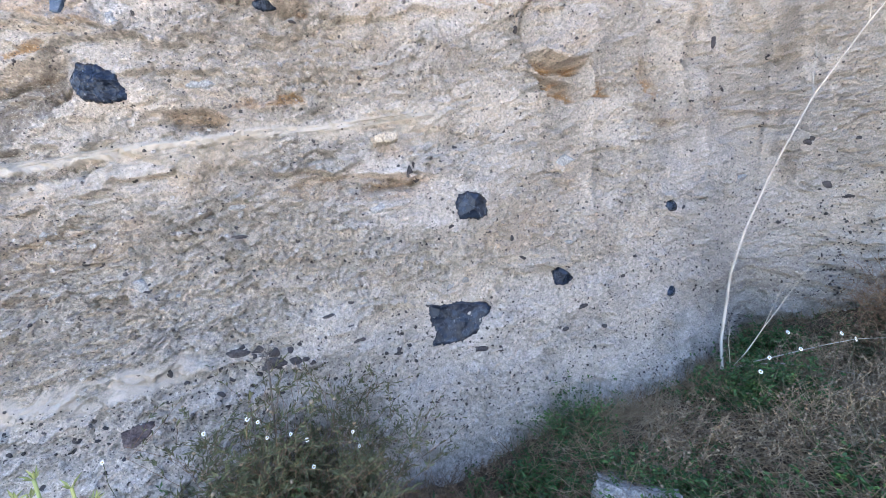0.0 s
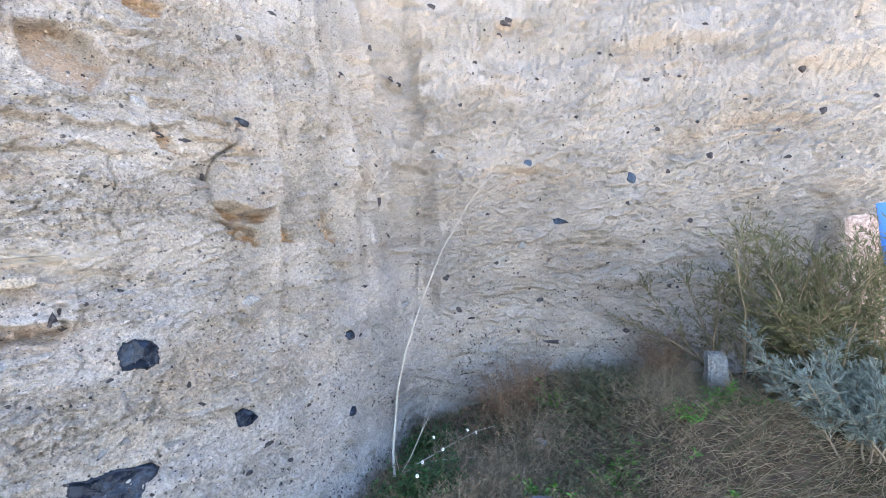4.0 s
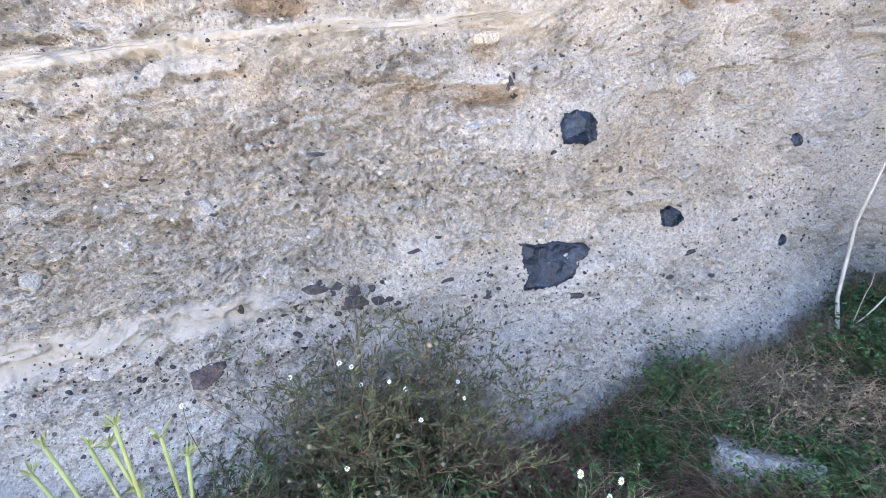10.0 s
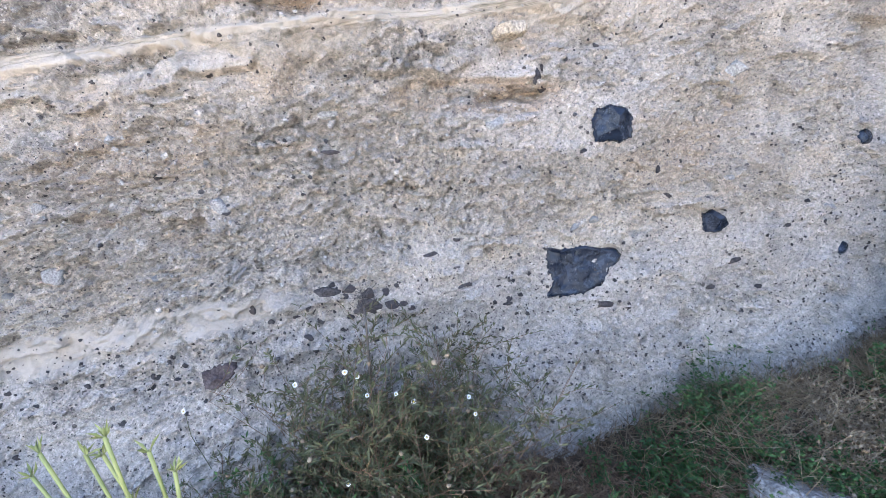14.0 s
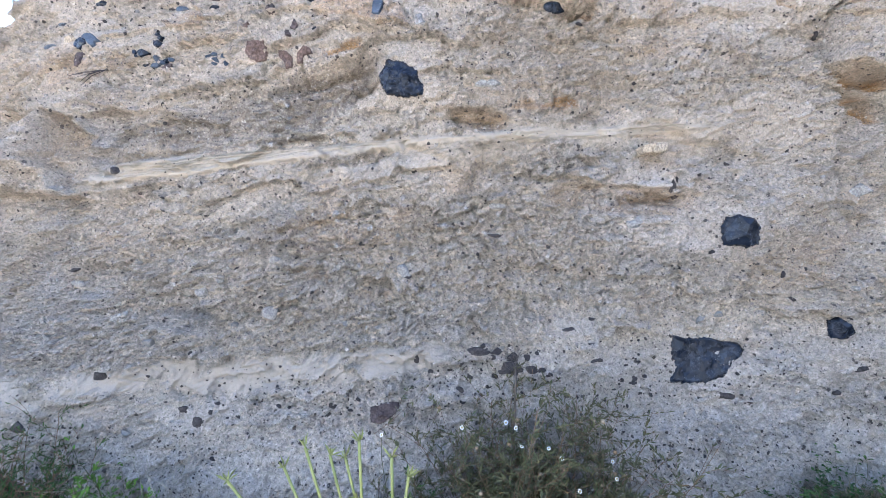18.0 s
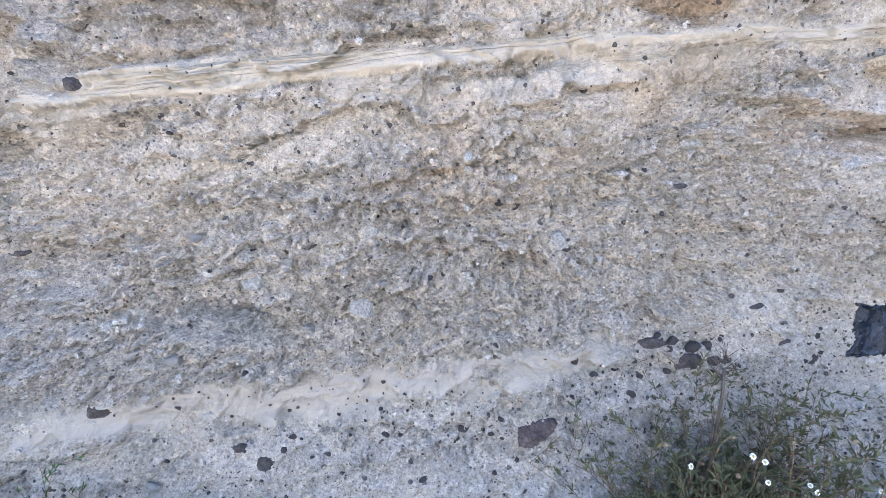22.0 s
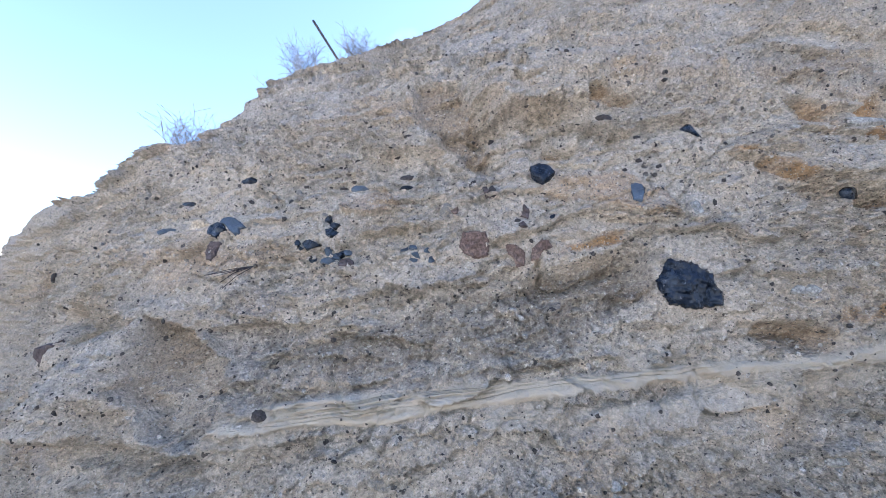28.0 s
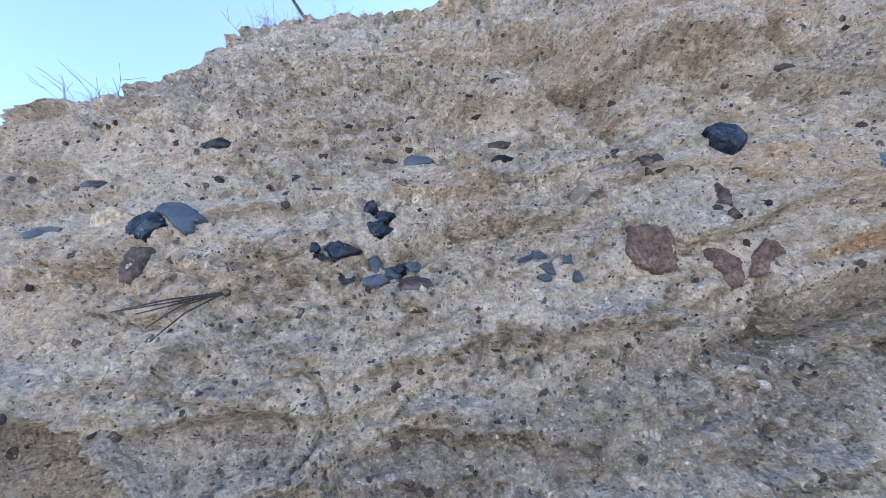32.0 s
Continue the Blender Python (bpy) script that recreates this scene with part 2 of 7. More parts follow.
def stony(name, a, c, grain=60.0, rough=0.85, vary=0.25, island=False, deep=0.004):
    """Grainy stone or earth in two tones, a little different from piece to piece."""
    m, nt, b = blank(name, rough, spec=0.2)
    p = nt.nodes.new("ShaderNodeTexCoord").outputs["Object"]
    n, f = noise_at(nt, p, grain * 0.25, 6.0, 0.65), noise_at(nt, p, grain * 1.7, 5.0, 0.7)
    col = mix(nt, ramp(nt, n, 0.35, 0.68), a, c)
    if island:
        r = nt.nodes.new("ShaderNodeNewGeometry").outputs["Random Per Island"]
    else:
        r = nt.nodes.new("ShaderNodeObjectInfo").outputs["Random"]
    col = mix(nt, times(nt, r, vary), col, (c[0] * 1.5, c[1] * 1.45, c[2] * 1.4))
    col = mix(nt, 0.6, col, mix(nt, ramp(nt, f, 0.32, 0.68), (0.1, 0.1, 0.1), (0.88, 0.88, 0.88)), "OVERLAY")
    nt.links.new(col, b.inputs["Base Color"])
    bump(nt, b, times(nt, f, n, "ADD"), 0.7, deep)
    return m


def leafy(name, tones, rough=0.6, back=0.25):
    """Leaf or stem, in tones that vary from island to island, with light passing through thin ones."""
    m, nt, b = blank(name, rough, spec=0.3)
    r = nt.nodes.new("ShaderNodeNewGeometry").outputs["Random Per Island"]
    p = nt.nodes.new("ShaderNodeTexCoord").outputs["Object"]
    col = mix(nt, ramp(nt, r, 0.15, 0.85), tones[0], tones[1])
    col = mix(nt, times(nt, ramp(nt, noise_at(nt, p, 12.0, 3.0), 0.45, 0.7), 0.6), col, tones[2])
    nt.links.new(col, b.inputs["Base Color"])
    if back:
        b.inputs["Subsurface Weight"].default_value = 0.0
        t = nt.nodes.new("ShaderNodeBsdfTranslucent")
        nt.links.new(col, t.inputs["Color"])
        mx = nt.nodes.new("ShaderNodeMixShader")
        mx.inputs["Fac"].default_value = back
        nt.links.new(b.outputs[0], mx.inputs[1])
        nt.links.new(t.outputs[0], mx.inputs[2])
        nt.links.new(mx.outputs[0], nt.nodes["Material Output"].inputs["Surface"])
    return m


def painted(name, colour, worn):
    m, nt, b = blank(name, 0.45, spec=0.5)
    p = nt.nodes.new("ShaderNodeTexCoord").outputs["Object"]
    col = mix(nt, ramp(nt, noise_at(nt, p, 30.0, 7.0, 0.7), 0.55, 0.75), colour, worn)
    nt.links.new(col, b.inputs["Base Color"])
    bump(nt, b, noise_at(nt, p, 90.0), 0.2, 0.002)
    return m


TUFF = tuff()
OBSIDIAN = glassy("obsidian", (0.004, 0.006, 0.012), (0.012, 0.018, 0.033), 0.24, 0.26)
BLUE_GLASS = glassy("dusty_obsidian", (0.030, 0.042, 0.063), (0.062, 0.083, 0.118), 0.4, 0.3)
LITHIC = stony("dark_lithic", (0.028, 0.026, 0.029), (0.06, 0.053, 0.055), 80.0, vary=0.15)
PURPLE = stony("purple_lithic", (0.042, 0.033, 0.036), (0.075, 0.06, 0.063), 70.0)
GREY_STONE = stony("grey_stone", (0.14, 0.14, 0.145), (0.23, 0.23, 0.23), 70.0)
RED_STONE = stony("red_stone", (0.105, 0.072, 0.066), (0.165, 0.122, 0.114), 90.0, vary=0.05, deep=0.02)
PUMICE = stony("pumice", (0.19, 0.185, 0.185), (0.25, 0.243, 0.24), 110.0, vary=0.0, deep=0.008)
SLAB = stony("tuff_slab", (0.29, 0.24, 0.185), (0.34, 0.295, 0.25), 60.0, vary=0.05, deep=0.012)
PALE_GRAVEL = stony("pale_gravel", (0.32, 0.295, 0.27), (0.41, 0.38, 0.35), 150.0, island=True, vary=0.06)
GREY_GRAVEL = stony("grey_gravel", (0.20, 0.19, 0.185), (0.33, 0.31, 0.295), 150.0, island=True, vary=0.3)
PUMICE_GRAVEL = stony("pumice_gravel", (0.25, 0.24, 0.235), (0.35, 0.335, 0.325), 110.0, island=True, vary=0.05, deep=0.008)
DARK_GRAVEL = stony("dark_gravel", (0.025, 0.023, 0.025), (0.065, 0.057, 0.057), 150.0, island=True, vary=0.15)


def earth():
    """Dark litter-covered soil on the bank; unseen open ground paled to bounce sun back."""
    m, nt, b = blank("earth", 0.95, spec=0.1)
    p = nt.nodes.new("ShaderNodeTexCoord").outputs["Object"]
    n, f = noise_at(nt, p, 7.0, 6.0, 0.7), noise_at(nt, p, 55.0, 5.0, 0.7)
    soil = mix(nt, ramp(nt, n, 0.35, 0.7), (0.06, 0.042, 0.03), (0.13, 0.095, 0.068))
    pale_cover = mix(nt, ramp(nt, n, 0.35, 0.7), (0.62, 0.57, 0.50), (0.52, 0.47, 0.41))
    col = mix(nt, attribute(nt, "pale_cover"), soil, pale_cover)
    col = mix(nt, 0.4, col, mix(nt, f, (0.15, 0.15, 0.15), (0.9, 0.9, 0.9)), "OVERLAY")
    nt.links.new(col, b.inputs["Base Color"])
    bump(nt, b, times(nt, f, n, "ADD"), 0.8, 0.03)
    return m


SOIL = earth()
BOULDER = stony("pale_boulder", (0.23, 0.22, 0.215), (0.36, 0.34, 0.325), 40.0, vary=0.05, deep=0.03)
CONCRETE = stony("old_concrete", (0.19, 0.188, 0.182), (0.28, 0.274, 0.268), 30.0)
FAR_ROCK = stony("far_rock", (0.50, 0.44, 0.36), (0.62, 0.56, 0.48), 3.0, deep=0.2)
BLUE_PAINT = painted("blue_paint", (0.03, 0.17, 0.52), (0.10, 0.13, 0.17))
WIRE = painted("galvanised_wire", (0.28, 0.28, 0.29), (0.20, 0.15, 0.11))
RUST = painted("rusty_iron", (0.05, 0.038, 0.032), (0.09, 0.05, 0.03))
PLASTER = stony("pink_plaster", (0.48, 0.33, 0.26), (0.55, 0.42, 0.35), 20.0)


# ---- the cliff's form: a plan line, a lean that changes with height, and relief ----
PLAN = [(-7.0, 3.6), (-5.6, 1.9), (-4.4, 0.72), (-3.6, 0.29), (-3.1, -0.02), (-2.6, -0.15), (-2.0, -0.21), (-1.1, -0.17), (-0.35, -0.03),
        (0.3, 0.07), (0.7, 0.16), (1.4, 0.36), (1.9, 0.62), (2.2, 0.8), (2.36, 0.82), (2.52, 0.7), (2.84, 0.5), (3.4, 0.2), (4.0, -0.3),
        (4.75, -1.1), (5.4, -1.9), (5.85, -2.35), (7.0, -2.5), (9.0, -2.2)]


def plan_line():
    """The plan as a fine smooth line: arc length, x, y and the normal that points out of the rock."""
    p = np.array(PLAN)
    s = np.r_[0, np.cumsum(np.hypot(*np.diff(p, axis=0).T))]
    f = np.arange(0, s[-1], 0.02)
    x, y = np.interp(f, s, p[:, 0]), np.interp(f, s, p[:, 1])
    k = np.exp(-np.linspace(-2, 2, 13) ** 2)
    k /= k.sum()
    x, y = (np.convolve(np.pad(v, 6, mode="reflect", reflect_type="odd"), k, "valid") for v in (x, y))
    tx, ty = np.gradient(x), np.gradient(y)
    n = np.hypot(tx, ty)
    return f, x, y, ty / n, -tx / n


LINE = plan_line()
# how far the face stands back at heights ZK, for five stretches of the plan (by x)
ZK = np.array([0.0, 0.5, 0.8, 1.2, 1.7, 2.2, 2.6, 2.9, 3.3, 3.9, 4.6, 6.5])
XK = np.array([-3.6, -2.3, -1.1, 0.3, 1.6, 2.6, 5.2])
BACK = np.array([[-0.4, -0.2, -0.12, -0.04, -0.02, 0.05, 0.15, 0.5, 1.2, 2.2, 3.4, 6.0],
                 [-0.4, -0.2, -0.13, -0.04, -0.02, 0.05, 0.14, 0.25, 0.78, 1.5, 2.35, 4.8],
                 [-0.4, -0.24, -0.15, -0.04, 0.0, 0.03, 0.14, 0.2, 0.42, 0.9, 1.6, 3.4],
                 [-0.3, -0.17, -0.08, -0.03, 0.0, 0.02, 0.06, 0.15, 0.32, 0.55, 0.9, 1.9],
                 [-0.4, -0.22, -0.1, -0.04, 0.0, 0.02, 0.04, 0.08, 0.15, 0.28, 0.45, 1.0],
                 [-0.2, -0.12, -0.08, -0.04, 0.0, 0.02, 0.03, 0.06, 0.12, 0.25, 0.4, 1.0],
                 [-0.2, -0.12, -0.08, -0.04, 0.0, 0.0, 0.0, 0.01, 0.03, 0.12, 0.28, 1.0]])


def back_at(x, z):
    """How far the face stands behind its plan line."""
    cols = np.stack([np.interp(z, ZK, row) for row in BACK], -1)
    i = np.clip(np.searchsorted(XK, x) - 1, 0, len(XK) - 2)
    f = np.clip((x - XK[i]) / (XK[i + 1] - XK[i]), 0, 1)
    f = f * f * (3 - 2 * f)
    return np.take_along_axis(cols, i[..., None], -1)[..., 0] * (1 - f) + np.take_along_axis(cols, i[..., None] + 1, -1)[..., 0] * f


def smooth(a, b, v):
    t = np.clip((v - a) / (b - a), 0, 1)
    return t * t * (3 - 2 * t)


def lattice(x, y, z, seed):
    """Smooth lattice noise, -1 to 1."""
    xi, yi, zi = np.floor(x).astype(np.int64), np.floor(y).astype(np.int64), np.floor(z).astype(np.int64)
    fx, fy, fz = x - xi, y - yi, z - zi
    fx, fy, fz = (v * v * v * (v * (v * 6 - 15) + 10) for v in (fx, fy, fz))
    out = 0
    for i in (0, 1):
        for j in (0, 1):
            for k in (0, 1):
                h = ((xi + i) * 374761393 + (yi + j) * 668265263 + (zi + k) * 1440662683 + seed * 97531) & 0x7FFFFFFF
                h = ((h ^ (h >> 13)) * 1274126177) & 0x7FFFFFFF
                h = (h ^ (h >> 16)) & 0xFFFF
                out = out + (h / 32767.5 - 1) * (fx if i else 1 - fx) * (fy if j else 1 - fy) * (fz if k else 1 - fz)
    return out


def face(s, z):
    """Points of the face with no relief, and the outward normal of the plan."""
    f, x, y, nx, ny = LINE
    bx, by, ox, oy = (np.interp(s, f, v) for v in (x, y, nx, ny))
    b = back_at(bx, z)
    turn = smooth(1.6, 3.0, bx)
    return bx + b * 0.66 * turn, by + b * (1 - 0.25 * turn), ox, oy


def bed(x, z):
    """Height in the pile of beds, which dip to smaller x."""
    return z - 0.17 * (x + 1.0) + 0.025 * np.sin(1.9 * x + 0.6)

# ---- the cliff ----
CREST_X = [-7.0, -4.4, -3.6, -3.1, -2.85, -2.78, -2.68, -2.5, -2.3, -2.1, -1.9, -1.2, 1.0, 4.7, 5.4, 5.85, 6.1, 6.4, 7.0, 9.0]
CREST_Z = [2.3, 2.4, 2.53, 2.64, 2.70, 2.76, 2.98, 3.45, 4.0, 4.5, 5.0, 5.8, 6.3, 6.6, 6.4, 6.0, 5.0, 3.8, 3.2, 3.0]


def spot(s, z, s0, z0, w, h, tilt=0.0, hard=2.0):
    """1 in the middle of an oval on the face, 0 outside it; hard: how steep its rim is."""
    u, v = s - s0, z - z0 - tilt * (s - s0)
    r = (np.abs(u / (w / 2)) ** 3.2 + np.abs(v / (h / 2)) ** 3.2) ** (1 / 3.2)
    return np.exp(-np.power(r + 1e-6, hard))


# hollows (depth > 0) and proud blocks (< 0) of the face: s, z, width, height, depth, tilt, ochre, dark
FORMS = []


def form(s, z, w, h, depth, tilt=0.0, ochre=0.0, dark=0.0):
    FORMS.append((s, z, w, h, depth, tilt, ochre, dark))


# parts of the face with an outline of their own: corners (s, z), how far they stand out (< 0: hollow), how soft the rim is, and what they show
SHAPES_OF_FACE = []
CRACKS = []


def shape(corners, rise=0.0, soft=0.008, lip=0.5, **shows):
    """lip: how much more a block stands out at its lower edge, or a hollow goes in under its upper edge."""
    SHAPES_OF_FACE.append((np.array(corners), rise, soft, lip, shows))


def crack(corners, width, depth):
    CRACKS.append((np.array(corners), width, depth))


def inside(s, z, corners):
    """Distance to an outline, > 0 inside it."""
    gap, odd = np.full(s.shape, 9.0), np.zeros(s.shape, bool)
    for (s0, z0), (s1, z1) in zip(corners, np.roll(corners, -1, 0)):
        es, ez = s1 - s0, z1 - z0
        t = np.clip(((s - s0) * es + (z - z0) * ez) / (es * es + ez * ez + 1e-12), 0, 1)
        gap = np.minimum(gap, np.hypot(s - s0 - t * es, z - z0 - t * ez))
        odd ^= ((z0 > z) != (z1 > z)) & (s < (s1 - s0) * (z - z0) / (z1 - z0 + 1e-12) + s0)
    return np.where(odd, gap, -gap)


# the jutting block above the corner, its split side and the ochre undersides below it
shape([(9.07, 2.27), (9.08, 2.40), (9.12, 2.50), (9.22, 2.54), (9.34, 2.55), (9.42, 2.50), (9.43, 2.38), (9.40, 2.27), (9.24, 2.24)], 0.075, 0.008, 0.6, rough=0.6)
shape([(9.17, 2.54), (9.19, 2.68), (9.26, 2.71), (9.31, 2.67), (9.28, 2.56)], 0.022, 0.006, 0.3)
shape([(9.08, 2.25), (9.24, 2.22), (9.40, 2.25), (9.36, 2.19), (9.24, 2.17), (9.12, 2.19)], -0.065, 0.006, 0.9, ochre=1.0, rough=0.35)
shape([(9.10, 2.18), (9.22, 2.16), (9.34, 2.14), (9.37, 2.06), (9.30, 2.05), (9.16, 2.12)], -0.070, 0.006, 0.9, ochre=1.0, rough=0.35)
shape([(9.42, 2.25), (9.50, 2.18), (9.60, 2.09), (9.50, 2.09), (9.43, 2.12)], -0.065, 0.007, 0.8, ochre=0.95, rough=0.35)
shape([(9.80, 2.31), (9.88, 2.26), (9.95, 2.14), (9.93, 2.09), (9.82, 2.12), (9.78, 2.2)], -0.060, 0.010, 0.6, ochre=0.9, rough=0.35)
shape([(9.40, 2.08), (9.62, 2.07), (9.64, 1.86), (9.38, 1.88)], -0.008, 0.02, 0.0, rough=0.35, grey=0.0)
crack([(9.24, 2.73), (9.19, 2.60), (9.09, 2.50), (9.065, 2.40), (9.07, 2.28), (9.085, 2.17)], 0.010, 0.06)
crack([(9.09, 2.50), (9.18, 2.53), (9.30, 2.56)], 0.006, 0.03)
crack([(8.78, 2.30), (8.84, 2.24), (8.86, 2.16), (8.95, 2.12)], 0.005, 0.02)
crack([(8.90, 2.26), (8.98, 2.20), (9.05, 2.19)], 0.005, 0.025)
# ochre hollows high up over the corner
shape([(8.54, 3.30), (8.70, 3.36), (8.87, 3.30), (8.85, 3.20), (8.66, 3.22)], -0.060, 0.012, 0.8, ochre=0.9)
shape([(8.32, 2.93), (8.45, 3.00), (8.58, 2.96), (8.64, 2.84), (8.57, 2.69), (8.44, 2.71), (8.36, 2.76)], -0.085, 0.012, 0.8, ochre=0.65)
shape([(8.14, 2.80), (8.22, 2.86), (8.26, 2.76), (8.21, 2.64), (8.14, 2.66)], -0.035, 0.010, 0.5, ochre=0.85)
shape([(8.78, 2.60), (8.88, 2.55), (8.92, 2.48), (8.84, 2.50)], -0.04, 0.008, 0.6, ochre=0.7)
crack([(8.62, 2.40), (8.66, 2.28), (8.64, 2.16), (8.68, 2.04)], 0.008, 0.02)
# brown and ochre lenses along the white band
shape([(7.52, 1.98), (7.66, 1.99), (7.74, 1.955), (7.68, 1.90), (7.55, 1.93)], -0.030, 0.008, 0.9, ochre=0.35)
shape([(7.86, 2.05), (8.02, 2.07), (8.04, 2.03), (7.88, 2.01)], -0.006, 0.006, 0.0, ochre=0.9)
shape([(8.14, 1.70), (8.24, 1.80), (8.46, 1.83), (8.54, 1.72), (8.30, 1.69)], -0.012, 0.010, 0.2, grey=0.9, rough=0.35)
shape([(8.10, 1.68), (8.30, 1.685), (8.50, 1.70), (8.48, 1.66), (8.20, 1.65)], -0.035, 0.008, 0.9, ochre=0.45)
# the crusted slab that overhangs the large obsidian block, stained below
shape([(7.49, 2.52), (7.62, 2.60), (7.80, 2.66), (7.95, 2.62), (8.06, 2.52), (8.06, 2.41), (8.00, 2.385), (7.83, 2.41), (7.73, 2.44), (7.62, 2.49)], 0.050, 0.007, 0.9, rough=0.8)
shape([(7.51, 2.53), (7.62, 2.52), (7.72, 2.47), (7.74, 2.43), (7.62, 2.47)], -0.012, 0.006, 0.3, ochre=0.85)
shape([(7.90, 2.40), (8.00, 2.39), (8.06, 2.42), (8.07, 2.37), (7.96, 2.36)], -0.03, 0.006, 0.6, ochre=0.6)
shape([(7.06, 2.42), (7.18, 2.44), (7.30, 2.38), (7.34, 2.30), (7.22, 2.29), (7.08, 2.33)], 0.022, 0.008, 0.6, ochre=0.45)
crack([(7.08, 2.31), (7.20, 2.285), (7.30, 2.30), (7.36, 2.28)], 0.007, 0.03)
crack([(7.80, 2.41), (7.84, 2.44), (7.88, 2.46)], 0.006, 0.03)
shape([(6.98, 2.21), (7.16, 2.24), (7.18, 2.20), (7.02, 2.175)], -0.012, 0.006, 0.3, ochre=0.9)
shape([(6.28, 2.36), (6.44, 2.38), (6.50, 2.31), (6.42, 2.27), (6.30, 2.29)], 0.025, 0.010, 0.5, ochre=0.35)
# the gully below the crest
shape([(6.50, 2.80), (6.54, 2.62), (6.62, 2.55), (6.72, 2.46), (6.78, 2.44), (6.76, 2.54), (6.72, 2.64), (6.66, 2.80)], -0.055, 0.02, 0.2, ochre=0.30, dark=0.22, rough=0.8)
shape([(6.70, 2.80), (6.78, 2.62), (6.82, 2.46), (6.90, 2.46), (6.88, 2.70), (6.84, 2.84)], 0.02, 0.02, 0.0, grey=0.6)
# the recess, toned darker, and the stepped corner at the end of the face
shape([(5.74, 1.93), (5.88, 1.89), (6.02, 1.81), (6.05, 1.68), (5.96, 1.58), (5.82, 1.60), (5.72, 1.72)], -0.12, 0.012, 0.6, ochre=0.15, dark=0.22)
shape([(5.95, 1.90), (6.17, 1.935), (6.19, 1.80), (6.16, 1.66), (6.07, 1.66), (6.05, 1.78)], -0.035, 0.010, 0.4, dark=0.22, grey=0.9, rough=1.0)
shape([(5.30, 1.72), (5.50, 1.80), (5.68, 1.78), (5.66, 1.60), (5.50, 1.50), (5.34, 1.55)], 0.05, 0.015, 0.4)
crack([(6.19, 2.02), (6.22, 1.93), (6.18, 1.80), (6.20, 1.68)], 0.006, 0.02)
# scoops in the coarse pumice bed
shape([(5.60, 1.30), (5.78, 1.32), (5.92, 1.22), (5.84, 1.12), (5.66, 1.12)], -0.06, 0.02, 0.7, grey=1.0, rough=1.0)
shape([(5.98, 1.26), (6.10, 1.28), (6.18, 1.20), (6.08, 1.13), (5.96, 1.15)], -0.05, 0.02, 0.7, grey=1.0, rough=1.0)
shape([(6.30, 1.16), (6.52, 1.18), (6.60, 1.10), (6.48, 1.04), (6.34, 1.06)], -0.055, 0.02, 0.8, grey=1.0, rough=1.0)
shape([(6.90, 1.32), (7.06, 1.34), (7.10, 1.26), (6.98, 1.24)], -0.03, 0.012, 0.7, ochre=0.2, rough=1.0)
shape([(7.34, 1.86), (7.52, 1.80), (7.56, 1.70), (7.36, 1.74)], -0.02, 0.012, 0.5, rough=0.35)
# dark gravelly wedge over the white band
shape([(6.16, 1.80), (6.36, 1.91), (6.66, 2.01), (6.92, 2.08), (7.12, 2.14), (7.23, 2.13), (7.24, 2.05), (7.10, 1.97), (7.00, 1.885), (6.70, 1.845), (6.40, 1.80)], -0.020, 0.022, 0.3, dark=0.80, rough=0.9)
shape([(6.10, 1.72), (6.40, 1.775), (6.70, 1.82), (7.02, 1.86), (7.04, 1.84), (6.70, 1.80), (6.40, 1.755), (6.12, 1.70)], -0.010, 0.008, 0.0, dark=0.85, rough=1.0)
shape([(7.08, 2.12), (7.22, 2.14), (7.25, 2.04), (7.12, 2.02)], -0.025, 0.015, 0.3, ochre=0.35, dark=0.5)


# seats of the larger stones, where the face is even: s, z, width, height
SEATS = []


def seat(s, z, w, h):
    SEATS.append((s, z, w, h))


form(6.78, 2.56, 0.122, 0.338, 0.030, 0, 0, 0)
form(6.48, 2.60, 0.285, 0.202, -0.030, 0, 0, 0)
form(6.96, 2.82, 0.452, 0.354, -0.060, 0, 0.1, 0)
form(7.18, 2.30, 0.314, 0.057, -0.030, 0, 0.2, 0)
form(7.94, 2.72, 0.216, 0.136, 0.030, 0, 0.8, 0)
form(7.00, 2.50, 0.098, 0.033, 0.030, 0, 0.8, 0)
form(7.18, 2.72, 0.199, 0.046, 0.030, 0, 0.7, 0)
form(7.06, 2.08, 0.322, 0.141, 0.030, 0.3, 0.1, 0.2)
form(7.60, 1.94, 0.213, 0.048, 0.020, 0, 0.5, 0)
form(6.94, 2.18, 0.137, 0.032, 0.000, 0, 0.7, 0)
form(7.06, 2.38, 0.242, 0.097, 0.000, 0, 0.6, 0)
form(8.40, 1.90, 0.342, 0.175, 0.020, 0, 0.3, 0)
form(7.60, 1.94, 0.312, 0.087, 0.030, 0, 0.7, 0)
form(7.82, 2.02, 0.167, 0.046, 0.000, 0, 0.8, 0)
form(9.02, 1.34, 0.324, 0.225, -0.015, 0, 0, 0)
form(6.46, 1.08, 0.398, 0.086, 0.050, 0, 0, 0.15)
form(7.26, 1.26, 0.176, 0.080, 0.030, 0, 0.3, 0.0)
form(8.28, 1.68, 0.650, 0.115, 0.030, 0, 0.5, 0)
form(6.14, 1.46, 0.264, 0.212, 0.030, 0.5, 0.3, 0)
form(5.72, 1.82, 0.215, 0.340, -0.050, 0, 0, 0)
form(5.18, 1.82, 0.891, 0.267, 0.050, 0, 0.0, 0)
form(5.52, 1.68, 0.394, 0.400, -0.040, 0, 0, 0)
form(5.62, 1.50, 0.808, 0.121, 0.050, 0, 0.1, 0)
form(5.98, 1.84, 0.095, 0.220, -0.020, 0, 0, 0)
form(12.12, 2.80, 0.817, 0.191, 0.050, 0, 0.4, 0)
